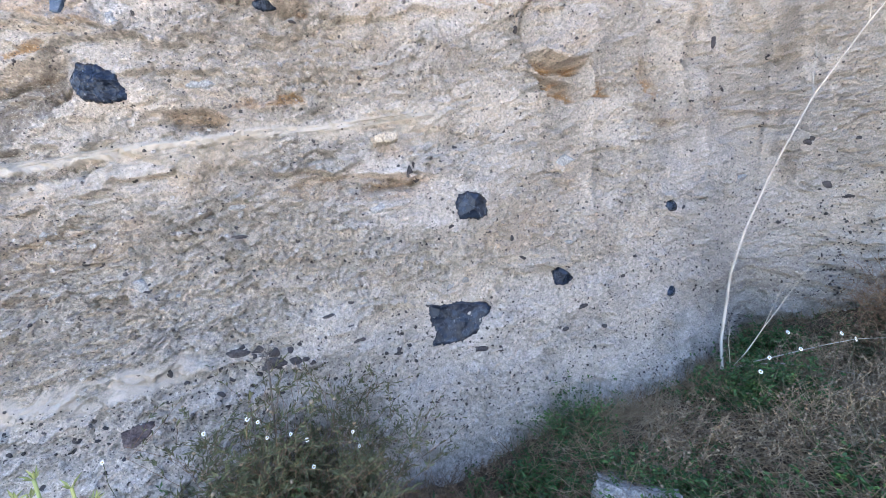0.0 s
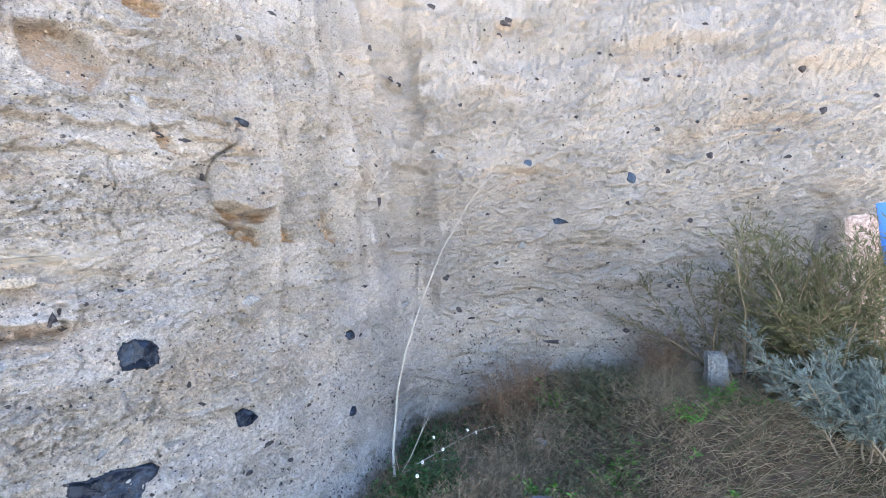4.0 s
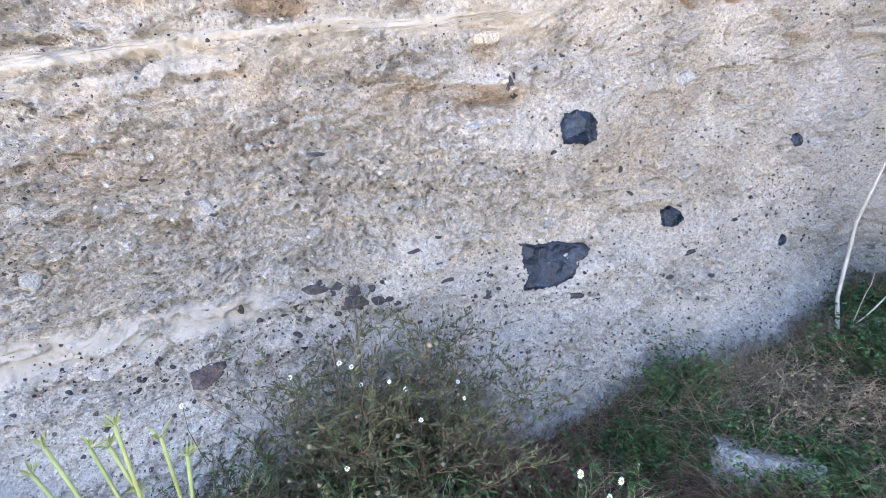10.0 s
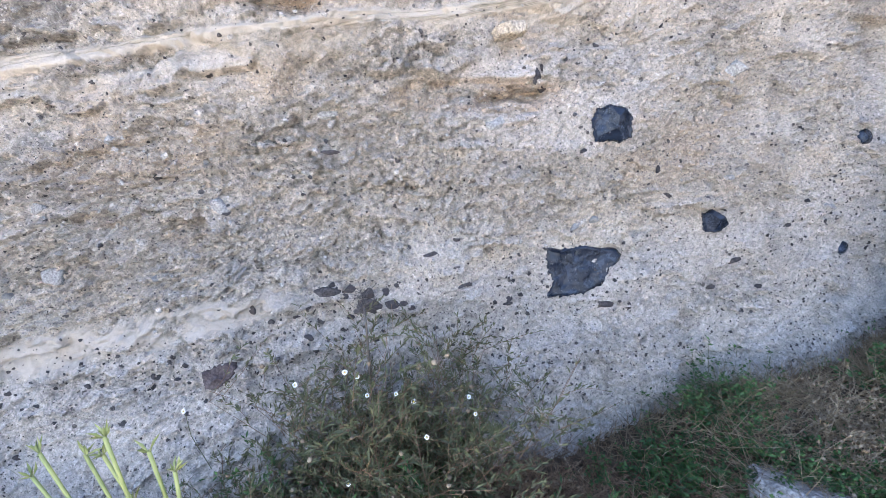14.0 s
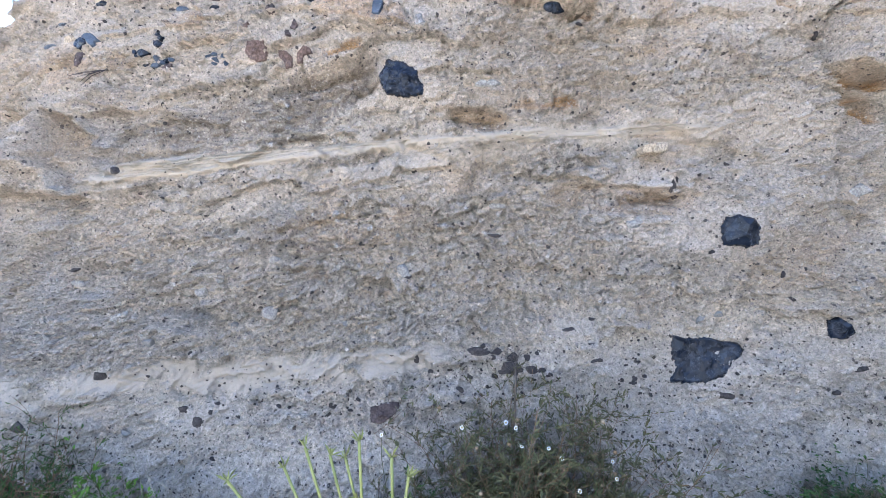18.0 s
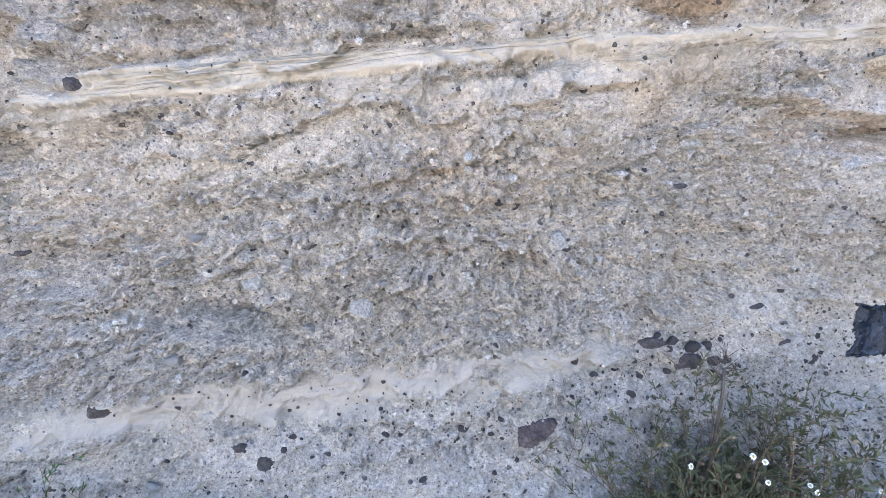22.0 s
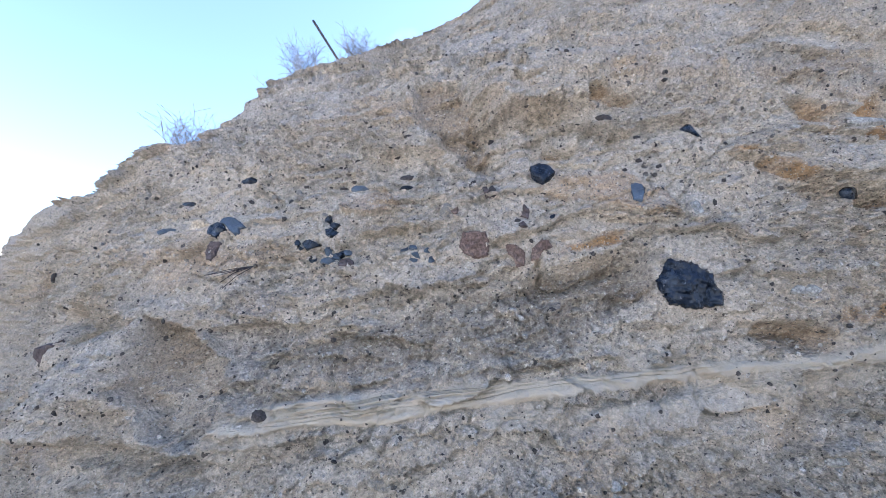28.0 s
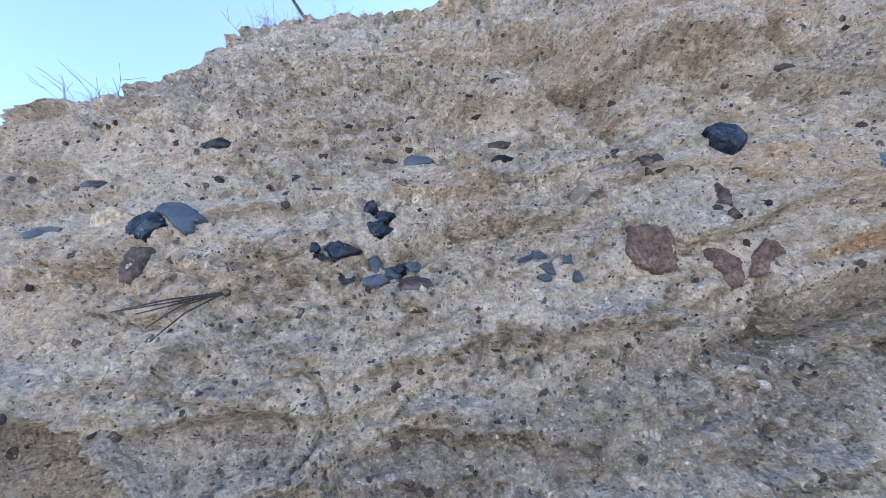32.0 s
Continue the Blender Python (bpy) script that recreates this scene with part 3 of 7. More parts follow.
form(13.80, 4.06, 1.196, 0.479, 0.060, 0, 0.3, 0.1)
form(14.52, 3.24, 1.053, 0.316, 0.050, 0, 0.4, 0)
form(12.76, 2.02, 1.085, 0.326, 0.050, 0, 0.3, 0.0)
form(13.28, 1.58, 1.406, 0.409, 0.040, 0, 0.1, 0.1)
form(12.18, 4.44, 0.487, 0.229, 0.040, 0, 0.6, 0)
form(15.30, 4.42, 1.430, 1.114, -0.080, 0, 0, 0)
form(10.12, 3.76, 0.406, 1.668, 0.050, 0, 0, 0)
form(10.84, 3.12, 0.769, 2.950, 0.080, 0, 0, 0)
seat(7.380, 2.320, 0.047, 0.059)
seat(7.420, 2.600, 0.077, 0.046)
seat(7.140, 2.640, 0.072, 0.035)
seat(8.140, 2.720, 0.208, 0.042)
seat(7.900, 2.400, 0.093, 0.045)
seat(9.240, 2.740, 0.085, 0.035)
seat(8.820, 2.560, 0.060, 0.024)
seat(7.740, 1.620, 0.070, 0.032)
seat(7.680, 2.080, 0.066, 0.040)
seat(8.740, 2.700, 0.078, 0.054)
seat(6.500, 2.420, 0.050, 0.021)
seat(6.160, 1.680, 0.053, 0.034)
seat(5.920, 1.240, 0.098, 0.023)
seat(6.860, 1.360, 0.057, 0.039)
seat(7.380, 1.340, 0.066, 0.067)
seat(6.560, 1.200, 0.060, 0.055)
seat(6.840, 1.140, 0.069, 0.063)
seat(5.940, 1.180, 0.075, 0.044)
seat(6.120, 0.820, 0.079, 0.047)
seat(7.700, 1.040, 0.100, 0.046)
seat(7.840, 0.980, 0.108, 0.058)
seat(7.920, 0.980, 0.057, 0.037)
seat(8.180, 1.020, 0.058, 0.019)
seat(8.360, 0.920, 0.051, 0.024)
seat(6.500, 0.720, 0.053, 0.030)
seat(6.580, 0.680, 0.061, 0.046)
seat(8.760, 0.880, 0.086, 0.046)
seat(5.740, 0.560, 0.103, 0.053)
seat(8.060, 1.140, 0.060, 0.019)
seat(7.740, 1.500, 0.066, 0.017)
seat(5.780, 1.000, 0.059, 0.031)
seat(5.820, 0.940, 0.059, 0.028)
seat(6.160, 1.060, 0.054, 0.033)
seat(9.960, 1.500, 0.096, 0.068)
seat(10.080, 1.480, 0.055, 0.032)
seat(10.020, 1.000, 0.120, 0.070)
seat(10.900, 1.620, 0.167, 0.060)
seat(9.260, 1.760, 0.151, 0.076)
seat(10.540, 2.460, 0.070, 0.088)
seat(10.780, 2.220, 0.123, 0.036)
seat(11.580, 1.480, 0.062, 0.035)
seat(11.340, 1.840, 0.061, 0.043)
seat(11.460, 1.560, 0.069, 0.050)
seat(9.860, 1.200, 0.128, 0.037)
seat(9.340, 1.020, 0.062, 0.028)
seat(8.300, 1.580, 0.074, 0.043)
seat(8.460, 1.740, 0.031, 0.063)
seat(10.680, 0.880, 0.087, 0.036)
seat(10.000, 0.500, 0.074, 0.049)
seat(7.640, 2.080, 0.061, 0.033)
seat(9.240, 1.360, 0.058, 0.025)
seat(12.480, 2.360, 0.158, 0.072)
seat(12.180, 2.940, 0.084, 0.083)
seat(13.220, 2.800, 0.103, 0.124)
seat(12.700, 3.420, 0.059, 0.043)
seat(11.880, 3.360, 0.059, 0.052)
seat(13.980, 3.000, 0.060, 0.071)
seat(13.560, 2.840, 0.047, 0.072)
seat(14.920, 3.840, 0.075, 0.081)
seat(12.080, 2.140, 0.082, 0.072)
seat(12.260, 1.620, 0.090, 0.051)
seat(12.340, 1.240, 0.197, 0.051)
seat(13.080, 1.320, 0.078, 0.051)
seat(13.740, 2.360, 0.047, 0.051)
seat(15.040, 3.400, 0.086, 0.089)
seat(11.020, 3.700, 0.061, 0.041)
seat(12.060, 4.520, 0.153, 0.056)
seat(11.260, 3.020, 0.063, 0.030)
seat(11.540, 3.520, 0.055, 0.042)
seat(11.760, 2.440, 0.050, 0.035)
seat(12.940, 1.960, 0.053, 0.036)
seat(11.340, 2.980, 0.074, 0.060)
seat(11.840, 1.980, 0.051, 0.035)
seat(10.440, 2.740, 0.074, 0.039)
seat(10.140, 2.960, 0.062, 0.048)
seat(9.940, 2.500, 0.054, 0.033)
seat(10.280, 1.800, 0.062, 0.032)
seat(13.160, 2.540, 0.051, 0.041)
seat(14.620, 3.220, 0.054, 0.040)
seat(12.100, 4.560, 0.096, 0.072)
seat(12.000, 4.380, 0.066, 0.047)
seat(12.200, 5.520, 0.103, 0.052)
seat(11.320, 4.600, 0.120, 0.068)
seat(9.300, 3.680, 0.119, 0.041)
seat(9.540, 3.600, 0.057, 0.057)
seat(8.940, 2.560, 0.065, 0.025)
seat(13.460, 3.820, 0.052, 0.046)
seat(14.640, 2.940, 0.066, 0.044)
seat(13.960, 3.000, 0.052, 0.055)
seat(14.920, 4.920, 0.075, 0.050)
seat(13.480, 5.220, 0.057, 0.045)
seat(14.120, 4.420, 0.070, 0.048)
seat(12.920, 5.040, 0.057, 0.045)
seat(15.560, 4.400, 0.068, 0.047)
seat(10.060, 3.340, 0.068, 0.048)
seat(10.600, 3.860, 0.066, 0.058)
seat(10.120, 2.780, 0.053, 0.035)
seat(10.940, 3.720, 0.070, 0.041)
seat(13.040, 4.160, 0.052, 0.042)
seat(14.360, 3.560, 0.053, 0.040)
seat(15.540, 3.520, 0.073, 0.045)
seat(12.540, 5.040, 0.055, 0.044)
seat(13.500, 3.280, 0.057, 0.045)
seat(5.820, 2.240, 0.096, 0.044)
seat(5.680, 2.220, 0.074, 0.016)
seat(5.740, 2.320, 0.062, 0.020)
seat(5.960, 2.400, 0.064, 0.029)
seat(6.340, 2.380, 0.060, 0.026)
seat(6.340, 2.340, 0.091, 0.053)
seat(6.560, 2.140, 0.069, 0.046)
seat(4.800, 2.080, 0.082, 0.039)
seat(5.020, 1.800, 0.231, 0.135)
seat(5.660, 2.220, 0.053, 0.024)
seat(8.740, 1.580, 0.150, 0.132)
seat(9.200, 1.200, 0.120, 0.094)
seat(6.940, 2.420, 0.079, 0.073)
seat(7.220, 2.360, 0.043, 0.070)
seat(6.220, 2.180, 0.042, 0.040)
seat(6.260, 2.200, 0.029, 0.036)
seat(6.180, 2.180, 0.030, 0.029)
seat(7.320, 2.080, 0.186, 0.143)
seat(8.640, 1.040, 0.318, 0.215)
seat(7.340, 0.800, 0.112, 0.089)
seat(5.940, 2.240, 0.103, 0.065)
seat(5.900, 2.220, 0.080, 0.055)
seat(5.900, 2.140, 0.047, 0.069)
seat(6.720, 2.180, 0.092, 0.086)
seat(6.860, 2.160, 0.060, 0.072)
seat(6.920, 2.180, 0.062, 0.067)



# the white band and the lens of fine ash: their edges along the face
BAND_S = [5.4, 6.05, 6.24, 6.42, 6.70, 7.00, 7.30, 7.65, 8.14, 8.62, 9.2]
BAND_TOP = [1.56, 1.685, 1.72, 1.748, 1.782, 1.807, 1.855, 1.898, 1.955, 2.005, 2.06]
BAND_LOW = [1.51, 1.62, 1.65, 1.668, 1.722, 1.768, 1.825, 1.872, 1.922, 1.978, 2.04]
LENS_S = [5.2, 5.47, 5.80, 6.10, 6.40, 6.73, 6.96, 7.24, 7.40, 7.60, 7.75]
LENS_TOP = [0.62, 0.67, 0.785, 0.835, 0.905, 0.935, 0.965, 1.02, 1.045, 1.065, 1.07]
LENS_LOW = [0.57, 0.60, 0.655, 0.745, 0.785, 0.805, 0.885, 0.92, 0.94, 0.985, 1.03]


def chips(u, v, seed):
    """Flat broken facets: each cell of a scattered net is a tilted plane. Returns its height, -1 to 1, and the distance to the cell's rim."""
    ui, vi = np.floor(u).astype(np.int64), np.floor(v).astype(np.int64)
    best = np.full(u.shape, 9.0)
    second = np.full(u.shape, 9.0)
    top = np.zeros(u.shape)
    for i in (-1, 0, 1):
        for j in (-1, 0, 1):
            a, b = ui + i, vi + j
            h = (a * 374761393 + b * 668265263 + seed * 144066) & 0x7FFFFFFF
            h = ((h ^ (h >> 13)) * 1274126177) & 0x7FFFFFFF
            h = h ^ (h >> 15)
            du, dv = u - a - (h & 255) / 255.0, v - b - ((h >> 8) & 255) / 255.0
            r = du * du + dv * dv
            plane = ((h >> 16) & 127) / 63.5 - 1 + (((h >> 4) & 63) / 31.5 - 1) * du + (((h >> 11) & 63) / 31.5 - 1.3) * dv
            nearer = r < best
            second = np.where(nearer, best, np.minimum(second, r))
            top = np.where(nearer, plane, top)
            best = np.where(nearer, r, best)
    return np.clip(top, -1.6, 1.6) / 1.3, np.sqrt(second) - np.sqrt(best)


def relief(s, x, y, z):
    """How far the face bulges, and how much ochre, dark, ash, grey, clay and roughness it shows."""
    b = bed(x, z)
    bz = b * 2.2
    d = 0.05 * lattice(x * 1.1, y * 1.1, z * 1.4, 1) + 0.035 * lattice(x * 2.4, y * 2.4, bz * 1.9, 2)
    even = d.copy()
    right = smooth(1.9, 2.7, x)
    n4 = lattice(x * 5.5, y * 5.5, bz * 5.5, 4)
    n5 = lattice(x * 13, y * 13, bz * 12, 5)
    crumbly = smooth(-0.30, 0.25, lattice(x * 2.6, y * 2.6, bz * 2.2, 3) + 0.5 * lattice(x * 7, y * 7, bz * 6, 30) + 0.25 * n5)
    d += 0.010 * n4 + 0.004 * n5
    # ledges: broken off below, sloping back above
    warp = lattice(x * 1.9, y * 1.9, z * 1.6, 7)
    jag = 0.5 * n5 + 0.3 * lattice(x * 31, y * 31, z * 31, 27)
    step = b * 6.5 + 0.8 * warp + 0.45 * n4 + 0.35 * jag
    d += 0.045 * (0.5 - (step - np.floor(step))) * smooth(0.05, 0.35, lattice(x * 3.4, y * 3.4, z * 4.6, 8) + 0.4 * n5)
    step = b * 15 - 1.3 * warp + 0.8 * n4 + 0.6 * jag
    d += 0.022 * (0.5 - (step - np.floor(step))) * smooth(0.0, 0.3, lattice(x * 5.6, y * 5.6, z * 8, 24) + 0.4 * n5) * (1 - 0.6 * right)
    # broken facets in four sizes, drawn out a little along the beds
    coarse = smooth(1.0, 1.12, b + 0.05 * n4) * smooth(1.7, 1.5, b + 0.05 * n4) * smooth(0.0, -1.0, x)
    uu, vv = s + 0.024 * n5 + 0.010 * jag, b * 1.35 + 0.020 * n4 + 0.010 * lattice(x * 24, y * 24, z * 24, 33)
    loose = np.clip(0.55 + 0.4 * crumbly + 0.35 * coarse, 0, 1.3)
    c1, _ = chips(uu * 6.5, vv * 6.5, 51)
    c2, e2 = chips(uu * 15, vv * 15, 52)
    c3, e3 = chips(uu * 33, vv * 33, 53)
    c4, _ = chips(uu * 66, vv * 66, 54)
    d += 0.014 * c1
    fine = loose * (0.014 * c2 + 0.0115 * c3 + 0.0075 * c4) + 0.0025 * lattice(x * 90, y * 90, z * 90, 26)
    fine += right * (0.008 * c2 + 0.005 * c3) + 0.010 * coarse * (smooth(0.0, 0.5, e3) - 0.5 + 0.6 * c3)
    # open joints between some of the broken pieces
    fine -= 0.016 * smooth(0.13, 0.02, e2) * smooth(0.05, 0.4, lattice(x * 4.3, y * 4.3, bz * 4, 35) + 0.05 * coarse + 0.15 * right)
    fine -= 0.010 * smooth(0.16, 0.02, e3) * smooth(-0.1, 0.35, lattice(x * 6.1, y * 6.1, bz * 5, 36) + 0.1 * coarse)
    rough = np.clip(loose, 0.5, 1.0)
    # runnels down the face towards the inner corner
    gutter = smooth(0.3, 0.9, x) * smooth(1.2, 1.8, z) * smooth(2.9, 2.4, x)
    flute = s + 0.05 * lattice(s * 2, z * 2.4, z * 0, 28)
    d += gutter * (0.032 * (1 - 2.4 * np.abs(lattice(flute * 4.2, z * 0.5, z * 0 + 3, 12))) + 0.02 * (1 - 2.4 * np.abs(lattice(flute * 9.5, z * 0.8, z * 0 + 5, 29))))
    ragged = 0.02 * n4 + 0.008 * n5
    # the laminated white band and a lens of fine ash low down
    band_top = np.interp(s, BAND_S, BAND_TOP) + 0.006 * lattice(s * 7, s * 0, s * 0, 14)
    band_low = np.interp(s, BAND_S, BAND_LOW) + 0.006 * lattice(s * 6, s * 0, s * 0, 13)
    ends = smooth(5.9, 6.25, s) * smooth(8.72, 8.55, s)
    band = smooth(-0.006, 0.008, np.minimum(band_top - z, z - band_low) - 0.15 * ragged) * ends
    halo = np.exp(-(((z - (band_top + band_low) / 2 + 0.03) / 0.085) ** 2)) * smooth(5.6, 6.3, s) * smooth(9.1, 8.5, s)
    lens_top, lens_low = np.interp(s, LENS_S, LENS_TOP), np.interp(s, LENS_S, LENS_LOW)
    low = smooth(-0.012, 0.012, np.minimum(lens_top - z, z - lens_low) - 1.4 * ragged - 0.010 * c2) * 0.85 * smooth(5.2, 5.5, s) * smooth(7.72, 7.4, s) * smooth(-0.35, 0.0, lattice(s * 3.1, z * 5, z * 0, 16) + 0.12 + 0.5 * n4)
    ash = np.clip(band + 0.45 * halo * smooth(-0.2, 0.3, n4 + 0.3), 0, 1)
    gravelly = smooth(1.02, 0.94, b + ragged) * smooth(0.6, 0.75, b) * smooth(-1.5, -1.0, x) * smooth(0.2, -0.1, x)
    dark = 0.10 * gravelly
    ochre = (0.10 + 0.14 * smooth(2.6, 1.8, x)) * smooth(0.2, 0.7, lattice(x * 2.4, y * 2.4, z * 3.4, 17) * 0.7 + 0.45 * n4) * smooth(1.0, 1.6, z)
    grey = smooth(1.0 + 0.06 * n4, 0.86, b) * smooth(3.0, 2.2, x) + 0.75 * smooth(-1.6, -2.6, x) * smooth(1.6, 1.3, b) * smooth(0.95, 1.1, b)
    grey = np.clip(grey + smooth(0.25, 0.7, lattice(x * 1.2, y * 1.2, z * 1.8, 18)) * 0.7, 0, 1)
    grey = np.maximum(grey, smooth(1.3, 0.85, z + 0.1 * n4) * smooth(1.2, 2.2, x))
    d += 0.010 * band - 0.006 * low
    d += 0.004 * band * np.sign(lattice(s * 1.2, (z - band_low) * 130, z * 0, 44))
    for s0, z0, w, h, depth, tilt, oc, dk in FORMS:
        near = (np.abs(s - s0) < 1.1 * w) & (np.abs(z - z0) < 1.1 * h + abs(tilt) * w)
        if not near.any():
            continue
        k = min(1.0, 5.0 * min(w, h))
        ss, zz = s[near] + 2.4 * k * ragged[near], z[near] + 1.3 * k * ragged[near]
        o = spot(ss, zz, s0, z0, w, h, tilt, 9.0)
        v = (zz - z0 - tilt * (ss - s0)) / h
        # a hollow is deepest under its upper lip, a block stands out most at its lower edge
        lean_in = np.clip(0.75 + 0.8 * v, 0.25, 1.25) if depth > 0 else np.clip(0.8 - 0.6 * v, 0.3, 1.2)
        d[near] -= 1.25 * depth * o * lean_in
        if depth > 0.015:
            # a crisp inner step under the lip
            d[near] -= 0.55 * depth * spot(ss + 1.5 * k * ragged[near], zz, s0 + 0.04 * w, z0 + 0.2 * h, 0.75 * w, 0.42 * h, tilt, 12.0)
        ochre[near] = np.maximum(ochre[near], 0.7 * oc * o * smooth(-0.6, 0.25, n5[near] + 0.8 * n4[near]))
        # some hollows are toned darker as well
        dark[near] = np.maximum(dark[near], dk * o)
        ash[near] *= 1 - 0.8 * o * (depth > 0.02)
    for corners, rise, soft, lip, shows in SHAPES_OF_FACE:
        lo, hi = corners.min(0), corners.max(0)
        near = (s > lo[0] - 0.06) & (s < hi[0] + 0.06) & (z > lo[1] - 0.06) & (z < hi[1] + 0.06)
        if not near.any():
            continue
        k = 0.6 + 10 * soft
        ss, zz = s[near] + k * (0.010 * n5[near] + 0.006 * c3[near]), z[near] + k * (0.010 * n4[near] + 0.005 * c4[near])
        o = smooth(-soft, soft, inside(ss, zz, corners))
        v = np.clip((zz - lo[1]) / (hi[1] - lo[1]), 0, 1) - 0.5
        d[near] += rise * o * (1 + 1.6 * lip * (-v if rise > 0 else v))
        fine[near] *= 1 - 0.45 * o * (rise < -0.03)
        ochre[near] = np.maximum(ochre[near], shows.get("ochre", 0) * o * smooth(-0.9, 0.0, n5[near] + 0.6 * n4[near]))
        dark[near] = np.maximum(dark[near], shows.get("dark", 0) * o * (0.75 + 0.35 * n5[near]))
        if "grey" in shows:
            grey[near] += (shows["grey"] - grey[near]) * o
        if "rough" in shows:
            rough[near] += (shows["rough"] - rough[near]) * o
            fine[near] *= 1 - 0.5 * o * (shows["rough"] < 0.5)
        ash[near] *= 1 - 0.8 * o * (rise < -0.02)
    for corners, width, depth in CRACKS:
        lo, hi = corners.min(0) - 0.05, corners.max(0) + 0.05
        near = (s > lo[0]) & (s < hi[0]) & (z > lo[1]) & (z < hi[1])
        if near.any():
            ss, zz = s[near] + 0.008 * n5[near] + 0.006 * jag[near], z[near] + 0.008 * n4[near]
            gap = np.abs(inside(ss, zz, np.concatenate([corners, corners[-2:0:-1]])))
            d[near] -= depth * smooth(width, 0.2 * width, gap)
    # a damp, layered foot in the inner corner
    foot = smooth(1.15, 1.0, z + 0.3 * ragged) * smooth(1.5, 2.2, x) * smooth(4.2, 3.6, x)
    d += 0.05 * foot + 0.03 * foot * lattice(x * 1.5, y * 1.5, (z + 0.3 * np.abs(x - 2.3)) * 26, 19)
    layers = lattice(x * 1.5, y * 1.5, (z + 0.3 * np.abs(x - 2.3)) * 30, 19)
    dark = np.maximum(dark, foot * np.clip(0.45 + 0.5 * layers, 0, 0.8))
    grey = np.maximum(grey, foot)
    rough = rough * (1 - 0.6 * np.maximum(ash, low))
    fine = fine * (1 - 0.75 * np.maximum(ash, low))
    d = d + fine
    for s0, z0, w, h in SEATS:
        near = (np.abs(s - s0) < 0.8 * w) & (np.abs(z - z0) < 0.8 * h)
        if near.any():
            o = spot(s[near], z[near], s0, z0, 1.15 * w, 1.15 * h, 0.0, 6.0)
            d[near] += (even[near] - d[near]) * 0.85 * o
    return d, np.clip(ochre * (1 - ash) * (1 - dark) * (1 - low), 0, 1), dark, ash, np.clip(grey * (1 - ash), 0, 1), low, rough


def cliff_point(s, z):
    """Points of the finished face."""
    s, z = np.atleast_1d(np.asarray(s, float)), np.atleast_1d(np.asarray(z, float))
    x, y, ox, oy = face(s, z)
    d = relief(s, x, y, z)[0]
    return np.stack([x + ox * d, y + oy * d, z], -1), np.stack([ox, oy, 0 * ox], -1)


def axis_of(pieces):
    return np.concatenate([np.arange(a, b, step) for a, b, step in pieces])


def grid_mesh(name, pts, rows, cols, layers=None):
    me = bpy.data.meshes.new(name)
    i = np.arange(rows * cols).reshape(rows, cols)
    quads = np.stack([i[:-1, :-1], i[:-1, 1:], i[1:, 1:], i[1:, :-1]], -1).reshape(-1, 4)
    me.vertices.add(rows * cols)
    me.vertices.foreach_set("co", pts.astype(np.float32).ravel())
    me.loops.add(quads.size)
    me.loops.foreach_set("vertex_index", quads.astype(np.int32).ravel())
    me.polygons.add(len(quads))
    me.polygons.foreach_set("loop_start", np.arange(0, quads.size, 4, dtype=np.int32))
    for key, v in (layers or {}).items():
        a = me.attributes.new(key, "FLOAT", "POINT")
        a.data.foreach_set("value", v.astype(np.float32).ravel())
    me.update()
    me.validate()
    me.polygons.foreach_set("use_smooth", np.ones(len(quads), dtype=bool))
    return me


def build_cliff():
    ss = axis_of([(0, 4.6, 0.05), (4.6, 10.6, 0.006), (10.6, 15.6, 0.011), (15.6, LINE[0][-1], 0.06)])
    zz = axis_of([(0, 0.4, 0.04), (0.4, 2.75, 0.006), (2.75, 3.6, 0.011)])
    zz = np.r_[zz, np.linspace(0, 1, 120)[1:] + 10]      # rows past 10: share of the way from 3.6 m to the crest
    x0 = np.interp(ss, LINE[0], LINE[1])
    crest = np.interp(x0, CREST_X, CREST_Z) + 0.045 * lattice(ss * 2.3, ss * 0, ss * 0, 21) + 0.04 * lattice(ss * 7, ss * 0, ss * 0, 22)
    low = np.minimum(crest, 3.6)
    z = np.where(zz[:, None] < 10, np.minimum(zz[:, None], low[None]), low + (crest - low) * (zz[:, None] - 10))
    s = np.broadcast_to(ss, z.shape)
    x, y, ox, oy = face(s, z)
    d, ochre, dark, ash, grey, clay, rough = relief(s.ravel(), x.ravel(), y.ravel(), z.ravel())
    d = d.reshape(z.shape)
    pts = np.stack([x + ox * d, y + oy * d, z], -1)
    layers = {k: v.reshape(z.shape) for k, v in (("ochre", ochre), ("dark", dark), ("ash", ash), ("grey", grey), ("clay", clay), ("rough", rough))}
    # behind the crest the hill rolls back and falls away
    extra = []
    for back, drop in ((0.25, 0.04), (0.8, 0.05), (2.5, 0.2), (6.0, 0.7), (12.0, 2.5), (16.0, 9.0)):
        q = pts[len(zz) - 1].copy()
        q[:, 1] += back
        q[:, 0] += back * 0.15 * smooth(1.6, 3.0, x0)
        q[:, 2] = np.maximum(q[:, 2] - drop + 0.05 * lattice(ss * 3, ss * 0 + back, ss * 0, 23), -0.5)
        extra.append(q)
    rows = len(zz) + len(extra)
    pts = np.concatenate([pts.reshape(-1, 3), np.concatenate(extra)])
    for k in layers:
        layers[k] = np.concatenate([layers[k].ravel(), np.tile(layers[k][-1], len(extra))])
    ob = new("cliff", grid_mesh("cliff", pts, rows, len(ss), layers))
    ob.data.materials.append(TUFF)
    return tagged(ob, "pale layered pumice cliff with embedded dark stones", "cliff", kind="structure")


cliff = build_cliff()


